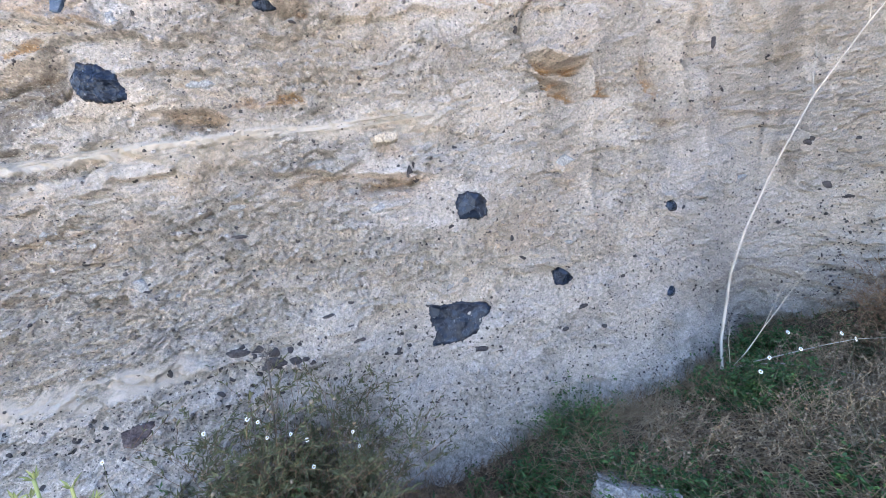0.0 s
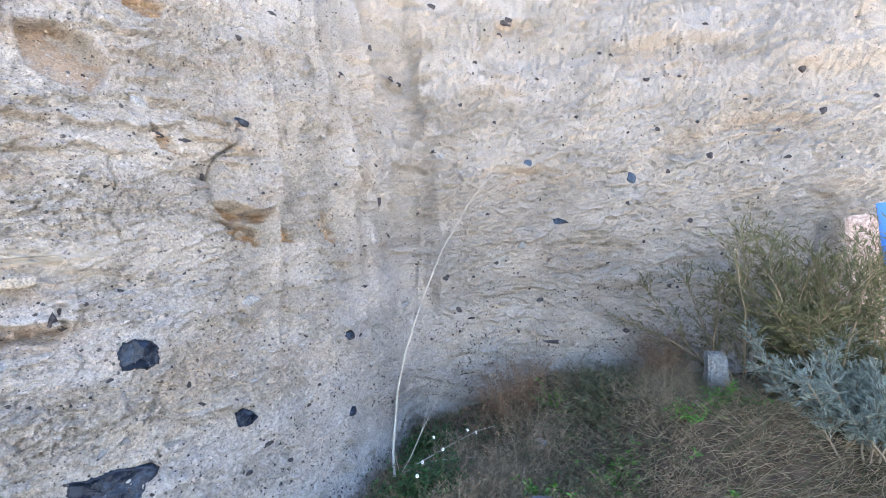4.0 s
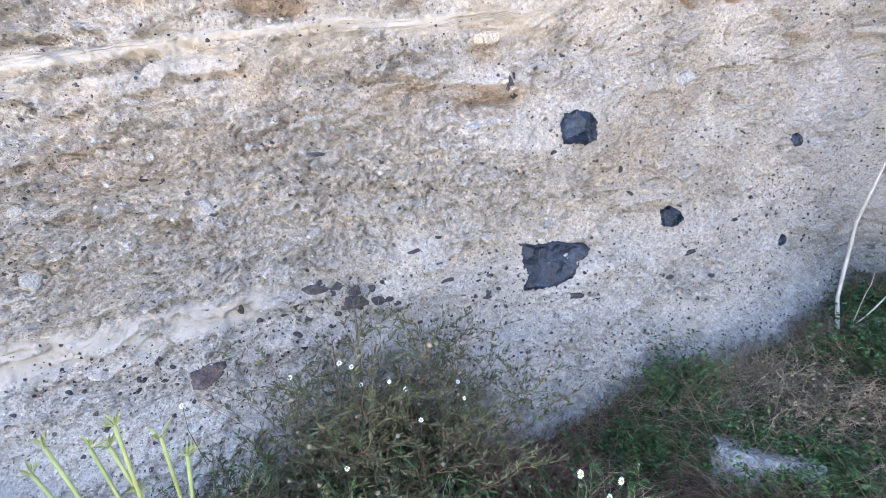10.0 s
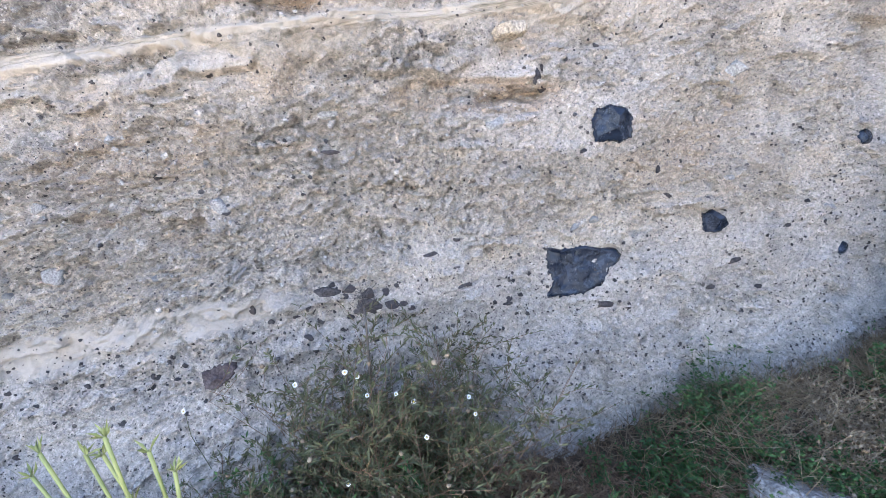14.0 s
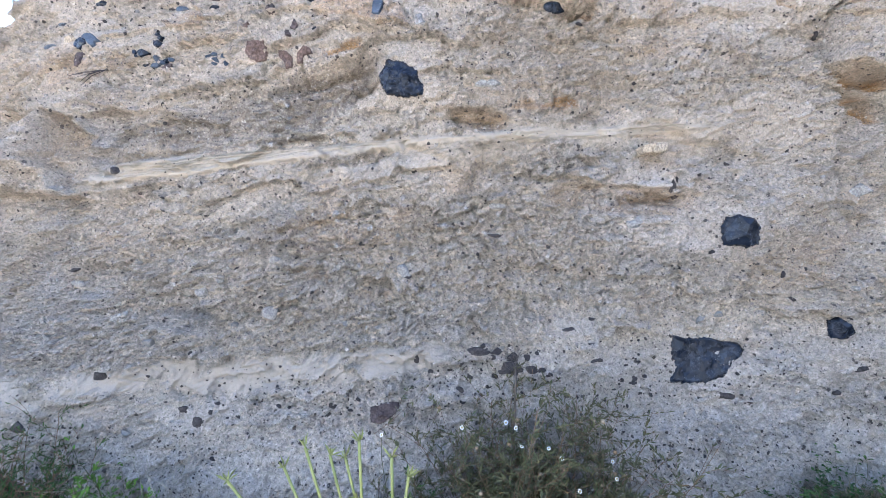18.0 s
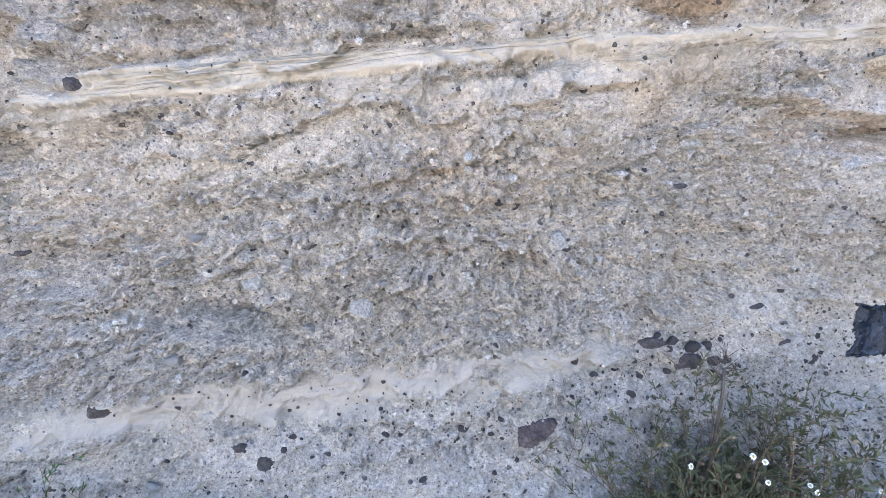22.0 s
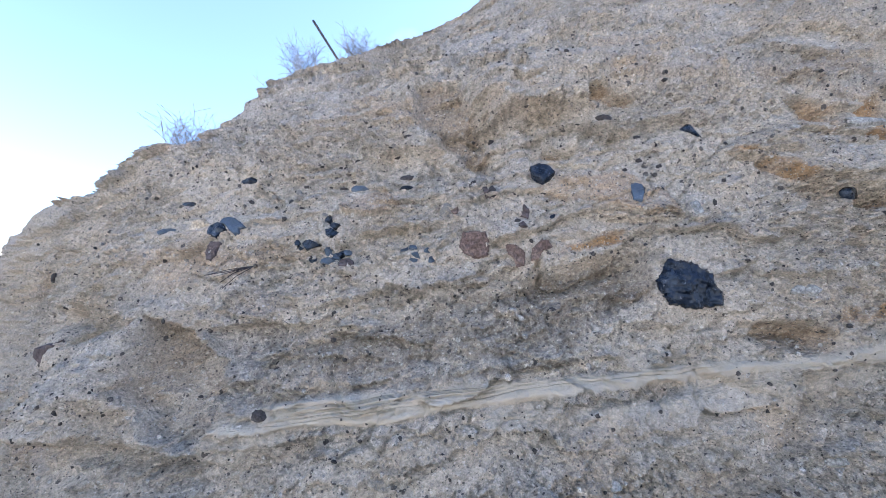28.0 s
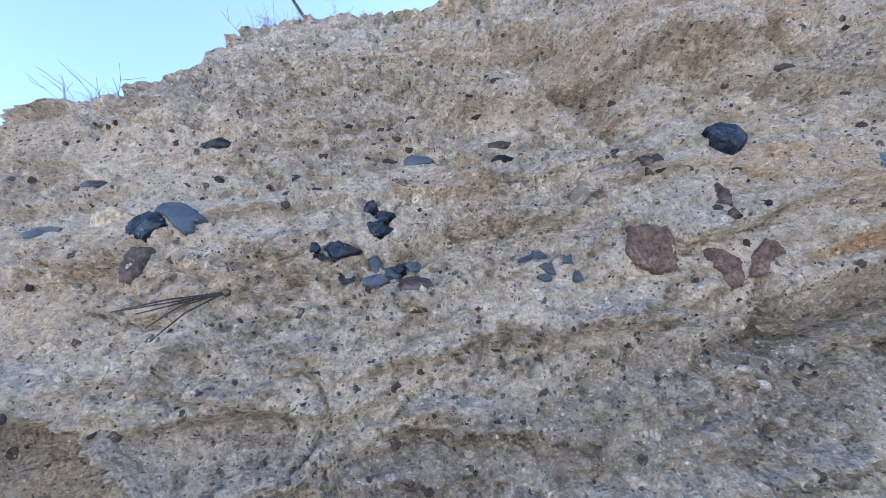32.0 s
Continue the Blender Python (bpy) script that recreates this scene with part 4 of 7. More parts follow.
def ground_at(x, y):
    """Height of the ground: a bank of rubble against the foot of the cliff."""
    x, y = np.asarray(x, float), np.asarray(y, float)
    g = 0.33 + 0.13 * smooth(0.0, 0.8, x) + 0.06 * smooth(0.8, 1.8, x) + 0.44 * smooth(2.1, 3.5, x)
    g = g - 0.10 * smooth(0.05, 0.6, -y) * smooth(-0.2, 0.3, x) * smooth(1.8, 1.0, x)
    g = g - (g - 0.02) * smooth(0.75, 1.9, -y - 0.25 * smooth(2.0, 4.0, x) * x)
    g = g + 0.03 * lattice(x * 1.7, y * 1.7, x * 0, 31) + 0.015 * lattice(x * 6, y * 6, x * 0, 32) + 0.006 * lattice(x * 19, y * 19, x * 0, 33)
    far = smooth(10, 60, np.hypot(x, y))
    return g * (1 - far)


def build_ground():
    far = np.array([6, 8, 11, 16, 25, 45, 90, 200, 500, 1500.0])
    xs = np.r_[-far[::-1] - 0.0, np.arange(-5.9, 7.0, 0.04), far + 1.2]
    ys = np.r_[-far[::-1], np.arange(-5.9, 1.2, 0.04), np.array([1.6, 3, 6, 12, 20, 40, 90, 200, 500, 1500.0])]
    x, y = np.meshgrid(xs, ys)
    pts = np.stack([x, y, ground_at(x, y)], -1)
    # the open ground out of view is set pale as an added reflector
    ob = new("ground", grid_mesh("ground", pts.reshape(-1, 3), len(ys), len(xs), {"pale_cover": smooth(2.2, 3.2, -y + 0.3 * lattice(x, y, x * 0, 34))}))
    ob.data.materials.append(SOIL)
    return tagged(ob, "brown earth bank with dry litter below the cliff", "ground", kind="structure")


ground = build_ground()

# ---- stones set in the cliff ----
def part(name, me, material, parent=None, label=""):
    ob = new(name, me)
    for m in material if isinstance(material, (list, tuple)) else [material]:
        me.materials.append(m)
    if parent is not None:
        ob.parent = parent
        ob.matrix_parent_inverse = parent.matrix_basis.inverted()
    if label:
        tagged(ob, label)
    return ob


def ball(levels):
    bm = bmesh.new()
    bmesh.ops.create_icosphere(bm, subdivisions=levels, radius=1.0)
    v = np.array([p.co[:] for p in bm.verts])
    f = [[p.index for p in q.verts] for q in bm.faces]
    bm.free()
    return v, f


BALLS = {n: ball(n) for n in (1, 2, 3, 4)}


def broken(rng, levels, facets, soft=0.03, noise_size=0.02, near=0.5):
    """A stone of flat fracture faces: the ball cut by random planes."""
    v, f = BALLS[levels]
    n = rng.normal(size=(facets, 3))
    n /= np.linalg.norm(n, axis=1)[:, None]
    d = rng.uniform(near, 0.9, facets)
    dots = np.maximum(v @ n.T, 1e-3)
    r = (np.power(d[None] / dots, -1 / soft).sum(1) + 1) ** (-soft)
    r = r * (1 + noise_size * lattice(v[:, 0] * 4 + facets, v[:, 1] * 4, v[:, 2] * 4, int(rng.integers(1000))))
    p = v * r[:, None]
    lo, hi = p.min(0), p.max(0)
    return (p - (lo + hi) / 2) / ((hi - lo) / 2), f


def mesh_of(name, v, f, flat=False):
    me = bpy.data.meshes.new(name)
    me.from_pydata([tuple(q) for q in v], [], f)
    me.update()
    if not flat:
        me.polygons.foreach_set("use_smooth", np.ones(len(me.polygons), dtype=bool))
    return me


def on_face(s, z, sink, roll=0.0, w=0.0, h=0.0):
    """A pose on the cliff: x along it, y out of it, z up. Over a width and height it sits on the mean of the face there, 60 % of the way to its highest point."""
    p, n = cliff_point(s, z)
    out, up = Vector(n[0]), Vector((0, 0, 1))
    along = Vector((-out.y, out.x, 0))
    at = Vector(p[0])
    if w:
        u, v = np.meshgrid(np.linspace(-0.45, 0.45, 6) * w, np.linspace(-0.45, 0.45, 6) * h)
        q = cliff_point(s + u.ravel(), z + v.ravel())[0].reshape(6, 6, 3)
        up = Vector(q[3:].mean((0, 1)) - q[:3].mean((0, 1))).normalized()
        along = Vector(q[:, 3:].mean((0, 1)) - q[:, :3].mean((0, 1)))
        along = (along - up * along.dot(up)).normalized()
        out = along.cross(up)
        lift = (q.reshape(-1, 3) - p[0]) @ np.array(out)
        sink = sink - lift.mean() - 0.6 * (np.percentile(lift, 92) - lift.mean())
    m = Matrix((along, out, up)).transposed().to_4x4()
    m.translation = at - out * sink
    return m @ Matrix.Rotation(roll, 4, "Y")


STONES = random.Random(5)


def stone(name, material, s, z, w, h, label):
    """A stone of its own, half sunk in the face."""
    rng = np.random.default_rng(int(s * 1000) * 7 + int(z * 1000))
    glass = material in (OBSIDIAN, BLUE_GLASS)
    v, f = broken(rng, 3 if w > 0.07 or not glass else 2, int(rng.integers(6, 9) if glass else rng.integers(8, 13)), 0.006 if glass else 0.01, 0.02 if glass else 0.10, 0.3 if glass else 0.42)
    deep = 0.55 * min(w, h) + 0.15 * max(w, h)
    me = mesh_of(name, v * np.array([w / 2, deep / 2, h / 2]), f, flat=material is not PUMICE)
    ob = part(name, me, material)
    ob.matrix_basis = on_face(s, z, (0.14 if glass else 0.22) * deep, STONES.uniform(-0.25, 0.25), w, h)
    return tagged(ob, label, "stone", "stones in the cliff")


SHAPES = []
for k in range(8):
    rng = np.random.default_rng(100 + k)
    SHAPES.append(mesh_of("stone", *broken(rng, 2, 6 + k // 2, 0.006, 0.08, 0.32), flat=True))
SMALL = {}


def clast(name, material, s, z, w, h):
    """A small stone of the cliff, on one of eight shared shapes."""
    k = STONES.randrange(8)
    key = (k, material.name)
    if key not in SMALL:
        SMALL[key] = SHAPES[k].copy()
        SMALL[key].materials.append(material)
    ob = new(name, SMALL[key])
    m = on_face(s, z, 0.12 * min(w, h), STONES.uniform(-0.5, 0.5))
    ob.parent = cliff
    ob.matrix_basis = m @ Matrix.Diagonal((w / 2, 0.36 * min(w, h) + 0.1 * max(w, h), h / 2, 1))
    return ob


def fractured(name, material, s, z, outline, deep, proud, label, seed, category="stone", dish=0.0, rough=0.05, facets=None):
    """A flat-faced block with the given outline on the face: x along it, z up."""
    rng = np.random.default_rng(seed)
    o = np.array(outline)
    ang = np.arctan2(o[:, 1], o[:, 0])
    o = o[np.argsort(ang)]
    ang = np.sort(ang)
    n, rings = 96, 18
    a = np.linspace(-np.pi, np.pi, n, endpoint=False)
    # straight edges between the outline's corners
    rad = []
    for t in a:
        i = np.searchsorted(ang, t) % len(o)
        p, q = o[i - 1], o[i]
        c = np.array([np.cos(t), np.sin(t)])
        den = c[0] * (q - p)[1] - c[1] * (q - p)[0]
        rad.append((p[0] * (q - p)[1] - p[1] * (q - p)[0]) / den if abs(den) > 1e-9 else np.hypot(*p))
    rad = np.array(rad) * (1 + 0.05 * lattice(a * 7, a * 0, a * 0, seed) + 0.05 * lattice(a * 19, a * 0, a * 0, seed + 1))
    size = np.abs(o).max()
    planes = rng.normal(size=(6, 2)) * (0.28 if dish or rough > 0.05 else 0.5)
    offs = rng.uniform(0.12, 0.36, 6) * size
    if facets:
        planes = np.array([q[:2] for q in facets])
        offs = np.array([q[2] for q in facets]) * size * 0.5
    verts, faces = [], []
    for k in np.linspace(0.04, 1, rings):
        for t, r in zip(a, rad):
            x, h = r * k * np.cos(t), r * k * np.sin(t)
            y = max(min(float(b + planes[j, 0] * x + planes[j, 1] * h) for j, b in enumerate(offs)) * (0.3 if dish else 1.1 if facets else 0.75), 0.0) - dish * (1 - k * k)
            y += rough * size * float(noise.noise(Vector((x, h, seed)) * (4 / size))) + 0.4 * rough * size * float(noise.noise(Vector((x, h, seed + 5.0)) * (11 / size)))
            verts.append((x, proud + y - (0.35 * size * max(0, k - 0.9) / 0.1 * 0.3), h))
    for t, r in zip(a, rad):
        verts.append((r * 0.94 * np.cos(t), -deep, r * 0.94 * np.sin(t)))
    for j in range(rings):
        for i in range(n):
            e = (i + 1) % n
            faces.append([j * n + i, (j + 1) * n + i, (j + 1) * n + e, j * n + e])
    faces.append(list(range(n)))
    me = mesh_of(name, verts, faces, flat=material in (OBSIDIAN, BLUE_GLASS) and not dish)
    ob = part(name, me, material)
    span = np.ptp(np.array(outline), axis=0)
    ob.matrix_basis = on_face(s, z, 0.0, 0.0, span[0], span[1])
    return tagged(ob, label, category, "stones in the cliff")


fractured("obsidian_block", OBSIDIAN, 7.320, 2.080, [(-0.076, 0.023), (-0.037, 0.077), (0.004, 0.070), (0.072, 0.039), (0.087, 0.002), (0.110, -0.050), (0.023, -0.066), (-0.042, -0.056), (-0.068, -0.017)],
          0.10, 0.012, "large angular black obsidian block jutting from the cliff", 3, rough=0.09, facets=((0.12, 0.42, 0.52), (-0.28, 0.12, 0.42), (0.28, 0.05, 0.44), (0.03, -0.38, 0.47), (-0.35, -0.30, 0.59), (0.40, -0.25, 0.65)))
fractured("obsidian_slab", OBSIDIAN, 8.640, 1.040, [(-0.138, 0.088), (-0.073, 0.075), (0.031, 0.087), (0.104, 0.068), (0.172, 0.068), (0.180, 0.035), (0.159, -0.010), (0.135, -0.067), (0.081, -0.105), (0.021, -0.118), (-0.063, -0.119), (-0.122, -0.127), (-0.097, -0.057), (-0.132, 0.003), (-0.125, 0.043)],
          0.10, 0.006, "broad dark obsidian slab flush with the cliff", 8, dish=0.012, rough=0.03)
fractured("obsidian_block", OBSIDIAN, 8.740, 1.580, [(-0.083, 0.002), (-0.070, 0.045), (-0.025, 0.061), (0.030, 0.050), (0.063, 0.017), (0.067, -0.055), (0.026, -0.071), (-0.061, -0.067)], 0.10, 0.012, "angular black obsidian block with a split face", 21, rough=0.02, facets=((0.38, -0.07, 0.55), (-0.47, 0.03, 0.60), (0.05, 0.50, 0.81), (0.05, -0.35, 0.72)))
fractured("obsidian_block", OBSIDIAN, 9.200, 1.200, [(-0.051, 0.021), (-0.021, 0.043), (0.031, 0.017), (0.069, -0.020), (0.038, -0.051), (-0.031, -0.049)], 0.08, 0.010, "small angular black obsidian block in pale tuff", 22, rough=0.03, facets=((0.35, 0.10, 0.52), (-0.25, 0.20, 0.59), (0.05, -0.35, 0.65)))
fractured("obsidian_block", OBSIDIAN, 6.940, 2.420, [(-0.043, 0.023), (-0.022, 0.036), (0.005, 0.031), (0.036, 0.006), (0.022, -0.017), (-0.006, -0.037), (-0.032, -0.017)], 0.08, 0.016, "shiny black obsidian block standing out of the cliff", 23, rough=0.02, facets=((0.17, -0.05, 0.52), (-0.35, 0.10, 0.65), (0.00, -0.30, 0.78), (0.05, 0.30, 0.78)))
fractured("obsidian_fragment", BLUE_GLASS, 7.220, 2.360, [(-0.027, 0.024), (-0.006, 0.035), (0.014, 0.030), (0.016, -0.001), (0.003, -0.035), (-0.022, -0.033)], 0.06, 0.008, "blue-grey flat obsidian fragment in an ochre lump", 24, rough=0.02)
fractured("obsidian_slab", BLUE_GLASS, 5.940, 2.240, [(-0.040, 0.004), (-0.032, 0.019), (-0.014, 0.023), (0.009, 0.020), (0.028, 0.009), (0.063, -0.015), (0.038, -0.020), (0.042, -0.039), (0.026, -0.042), (0.006, -0.028), (-0.014, -0.006)], 0.05, 0.008, "blue-grey smooth obsidian slab in the cliff", 11, dish=0.003, rough=0.012)
fractured("obsidian_block", OBSIDIAN, 5.900, 2.220, [(-0.041, -0.010), (-0.036, 0.009), (-0.011, 0.026), (0.011, 0.023), (0.039, -0.004), (0.016, -0.013), (0.002, -0.029), (-0.016, -0.023)], 0.08, 0.004, "dark brown-black obsidian block under a blue slab", 12, rough=0.02)
fractured("purple_stone", PURPLE, 5.900, 2.140, [(-0.025, 0.000), (-0.024, 0.023), (-0.016, 0.042), (0.002, 0.039), (0.019, 0.037), (0.022, -0.008), (0.006, -0.027), (-0.013, -0.022)], 0.05, 0.002, "streaked purple-grey lava stone below a blue slab", 13, rough=0.06)
fractured("purple_stone", PURPLE, 7.340, 0.800, [(-0.044, 0.018), (0.016, 0.045), (0.068, 0.045), (0.058, 0.003), (0.000, -0.044), (-0.040, -0.036)], 0.06, 0.006, "angular dark purple lava stone near the cliff foot", 14, rough=0.05)
fractured("red_stone", RED_STONE, 6.720, 2.180, [(-0.033, 0.015), (-0.026, 0.042), (0.044, 0.047), (0.057, 0.014), (0.053, -0.027), (0.017, -0.039), (-0.020, -0.023), (-0.035, -0.004)], 0.05, 0.004, "dull brick-red lava stone flush with the cliff", 31, rough=0.10, facets=((0.05, 0.04, 0.16), (-0.12, 0.1, 0.18)))
fractured("red_stone", RED_STONE, 6.860, 2.160, [(-0.038, 0.030), (-0.007, 0.029), (0.022, 0.004), (0.020, -0.033), (-0.004, -0.042), (-0.014, -0.013), (-0.034, 0.003)], 0.05, 0.006, "broken brick-red lava stone in pale tuff", 32, rough=0.10, facets=((0.05, -0.04, 0.16), (-0.1, 0.1, 0.18)))
fractured("red_stone", RED_STONE, 6.920, 2.180, [(-0.020, -0.003), (0.009, 0.027), (0.030, 0.023), (0.041, 0.003), (0.013, -0.008), (-0.001, -0.036), (-0.021, -0.040)], 0.05, 0.006, "brick-red lava stone over an ochre hollow", 33, rough=0.10, facets=((-0.05, 0.04, 0.16), (0.12, 0.1, 0.18)))
fractured("tuff_flake", SLAB, 8.360, 1.880, [(-0.068, -0.003), (-0.011, 0.020), (0.046, 0.022), (0.049, -0.010), (0.011, -0.026), (-0.051, -0.027)],
          0.10, 0.05, "thin cream tuff flake sticking out of the cliff", 15, "rock slab", rough=0.06)

stone("obsidian_block", OBSIDIAN, 7.420, 2.600, 0.077, 0.046, "angular black obsidian block embedded in the pale cliff")
stone("obsidian_block", OBSIDIAN, 7.900, 2.400, 0.093, 0.045, "angular black obsidian block embedded in the pale cliff")
stone("obsidian_block", OBSIDIAN, 9.240, 2.740, 0.085, 0.035, "angular black obsidian block embedded in the pale cliff")
stone("obsidian_block", OBSIDIAN, 9.960, 1.500, 0.096, 0.068, "angular black obsidian block embedded in the pale cliff")
stone("obsidian_block", OBSIDIAN, 10.020, 1.000, 0.120, 0.070, "angular black obsidian block embedded in the pale cliff")
stone("obsidian_block", OBSIDIAN, 12.480, 2.360, 0.158, 0.072, "angular black obsidian block embedded in the pale cliff")
stone("obsidian_block", OBSIDIAN, 12.200, 5.520, 0.103, 0.052, "angular black obsidian block embedded in the pale cliff")
stone("obsidian_block", OBSIDIAN, 9.300, 3.680, 0.119, 0.041, "angular black obsidian block embedded in the pale cliff")
stone("obsidian_block", OBSIDIAN, 5.740, 2.320, 0.062, 0.020, "angular black obsidian block embedded in the pale cliff")
stone("obsidian_block", OBSIDIAN, 5.960, 2.400, 0.064, 0.029, "angular black obsidian block embedded in the pale cliff")
stone("obsidian_fragment", BLUE_GLASS, 12.180, 2.940, 0.084, 0.083, "dusty blue-grey obsidian fragment set in the cliff")
stone("obsidian_fragment", BLUE_GLASS, 13.220, 2.800, 0.103, 0.124, "dusty blue-grey obsidian fragment set in the cliff")
stone("obsidian_fragment", BLUE_GLASS, 5.680, 2.220, 0.074, 0.016, "dusty blue-grey obsidian fragment set in the cliff")
stone("obsidian_fragment", BLUE_GLASS, 6.340, 2.380, 0.060, 0.026, "dusty blue-grey obsidian fragment set in the cliff")
stone("obsidian_fragment", BLUE_GLASS, 5.660, 2.220, 0.053, 0.024, "dusty blue-grey obsidian fragment set in the cliff")
stone("purple_stone", PURPLE, 5.020, 1.800, 0.231, 0.135, "dull purple-brown lava stone set in the cliff")
stone("grey_stone", GREY_STONE, 7.380, 2.320, 0.047, 0.059, "mid-grey rounded lava stone set in the cliff")
stone("grey_stone", GREY_STONE, 8.140, 2.720, 0.208, 0.042, "mid-grey rounded lava stone set in the cliff")
stone("grey_stone", GREY_STONE, 7.740, 1.620, 0.070, 0.032, "mid-grey rounded lava stone set in the cliff")
stone("grey_stone", GREY_STONE, 7.680, 2.080, 0.066, 0.040, "mid-grey rounded lava stone set in the cliff")
stone("grey_stone", GREY_STONE, 8.740, 2.700, 0.078, 0.054, "mid-grey rounded lava stone set in the cliff")
stone("grey_stone", GREY_STONE, 6.560, 1.200, 0.060, 0.055, "mid-grey rounded lava stone set in the cliff")
stone("grey_stone", GREY_STONE, 5.780, 1.000, 0.059, 0.031, "mid-grey rounded lava stone set in the cliff")
stone("grey_stone", GREY_STONE, 10.900, 1.620, 0.167, 0.060, "mid-grey rounded lava stone set in the cliff")
stone("grey_stone", GREY_STONE, 9.260, 1.760, 0.151, 0.076, "mid-grey rounded lava stone set in the cliff")
stone("grey_stone", GREY_STONE, 8.300, 1.580, 0.074, 0.043, "mid-grey rounded lava stone set in the cliff")
stone("grey_stone", GREY_STONE, 10.000, 0.500, 0.074, 0.049, "mid-grey rounded lava stone set in the cliff")
stone("grey_stone", GREY_STONE, 7.640, 2.080, 0.061, 0.033, "mid-grey rounded lava stone set in the cliff")
stone("grey_stone", GREY_STONE, 9.240, 1.360, 0.058, 0.025, "mid-grey rounded lava stone set in the cliff")
stone("grey_stone", GREY_STONE, 12.080, 2.140, 0.082, 0.072, "mid-grey rounded lava stone set in the cliff")
stone("grey_stone", GREY_STONE, 11.340, 2.980, 0.074, 0.060, "mid-grey rounded lava stone set in the cliff")
stone("pumice_stone", PUMICE, 6.860, 1.360, 0.057, 0.039, "off-white pumice lump sticking out of the cliff")
stone("pumice_stone", PUMICE, 7.380, 1.340, 0.066, 0.067, "off-white pumice lump sticking out of the cliff")
stone("pumice_stone", PUMICE, 6.840, 1.140, 0.069, 0.063, "off-white pumice lump sticking out of the cliff")
stone("pumice_stone", PUMICE, 5.940, 1.180, 0.075, 0.044, "off-white pumice lump sticking out of the cliff")
stone("pumice_stone", PUMICE, 5.820, 0.940, 0.059, 0.028, "off-white pumice lump sticking out of the cliff")
stone("pumice_stone", PUMICE, 6.160, 1.060, 0.054, 0.033, "off-white pumice lump sticking out of the cliff")
stone("pumice_stone", PUMICE, 9.860, 1.200, 0.128, 0.037, "off-white pumice lump sticking out of the cliff")
stone("tuff_lump", SLAB, 5.820, 2.240, 0.096, 0.044, "cream tuff lump sticking out of the cliff")
stone("dark_stone", LITHIC, 7.140, 2.640, 0.072, 0.035, "dark grey volcanic stone set in the cliff")
stone("dark_stone", LITHIC, 8.820, 2.560, 0.060, 0.024, "dark grey volcanic stone set in the cliff")
stone("dark_stone", LITHIC, 6.500, 2.420, 0.050, 0.021, "dark grey volcanic stone set in the cliff")
stone("dark_stone", LITHIC, 6.160, 1.680, 0.053, 0.034, "dark grey volcanic stone set in the cliff")
stone("dark_stone", LITHIC, 5.920, 1.240, 0.098, 0.023, "dark grey volcanic stone set in the cliff")
stone("dark_stone", LITHIC, 6.120, 0.820, 0.079, 0.047, "dark grey volcanic stone set in the cliff")
stone("dark_stone", LITHIC, 7.700, 1.040, 0.100, 0.046, "dark grey volcanic stone set in the cliff")
stone("dark_stone", LITHIC, 7.840, 0.980, 0.108, 0.058, "dark grey volcanic stone set in the cliff")
stone("dark_stone", LITHIC, 7.920, 0.980, 0.057, 0.037, "dark grey volcanic stone set in the cliff")
stone("dark_stone", LITHIC, 8.180, 1.020, 0.058, 0.019, "dark grey volcanic stone set in the cliff")
stone("dark_stone", LITHIC, 8.360, 0.920, 0.051, 0.024, "dark grey volcanic stone set in the cliff")
stone("dark_stone", LITHIC, 6.500, 0.720, 0.053, 0.030, "dark grey volcanic stone set in the cliff")
stone("dark_stone", LITHIC, 6.580, 0.680, 0.061, 0.046, "dark grey volcanic stone set in the cliff")
stone("dark_stone", LITHIC, 8.760, 0.880, 0.086, 0.046, "dark grey volcanic stone set in the cliff")
stone("dark_stone", LITHIC, 5.740, 0.560, 0.103, 0.053, "dark grey volcanic stone set in the cliff")
stone("dark_stone", LITHIC, 8.060, 1.140, 0.060, 0.019, "dark grey volcanic stone set in the cliff")
stone("dark_stone", LITHIC, 7.740, 1.500, 0.066, 0.017, "dark grey volcanic stone set in the cliff")
stone("dark_stone", LITHIC, 10.080, 1.480, 0.055, 0.032, "dark grey volcanic stone set in the cliff")
stone("dark_stone", LITHIC, 10.540, 2.460, 0.070, 0.088, "dark grey volcanic stone set in the cliff")
stone("dark_stone", LITHIC, 10.780, 2.220, 0.123, 0.036, "dark grey volcanic stone set in the cliff")
stone("dark_stone", LITHIC, 11.580, 1.480, 0.062, 0.035, "dark grey volcanic stone set in the cliff")
stone("dark_stone", LITHIC, 11.340, 1.840, 0.061, 0.043, "dark grey volcanic stone set in the cliff")
stone("dark_stone", LITHIC, 11.460, 1.560, 0.069, 0.050, "dark grey volcanic stone set in the cliff")
stone("dark_stone", LITHIC, 9.340, 1.020, 0.062, 0.028, "dark grey volcanic stone set in the cliff")
stone("dark_stone", LITHIC, 8.460, 1.740, 0.031, 0.063, "dark grey volcanic stone set in the cliff")
stone("dark_stone", LITHIC, 10.680, 0.880, 0.087, 0.036, "dark grey volcanic stone set in the cliff")
stone("dark_stone", LITHIC, 12.700, 3.420, 0.059, 0.043, "dark grey volcanic stone set in the cliff")
stone("dark_stone", LITHIC, 11.880, 3.360, 0.059, 0.052, "dark grey volcanic stone set in the cliff")
stone("dark_stone", LITHIC, 13.980, 3.000, 0.060, 0.071, "dark grey volcanic stone set in the cliff")
stone("dark_stone", LITHIC, 13.560, 2.840, 0.047, 0.072, "dark grey volcanic stone set in the cliff")
stone("dark_stone", LITHIC, 14.920, 3.840, 0.075, 0.081, "dark grey volcanic stone set in the cliff")
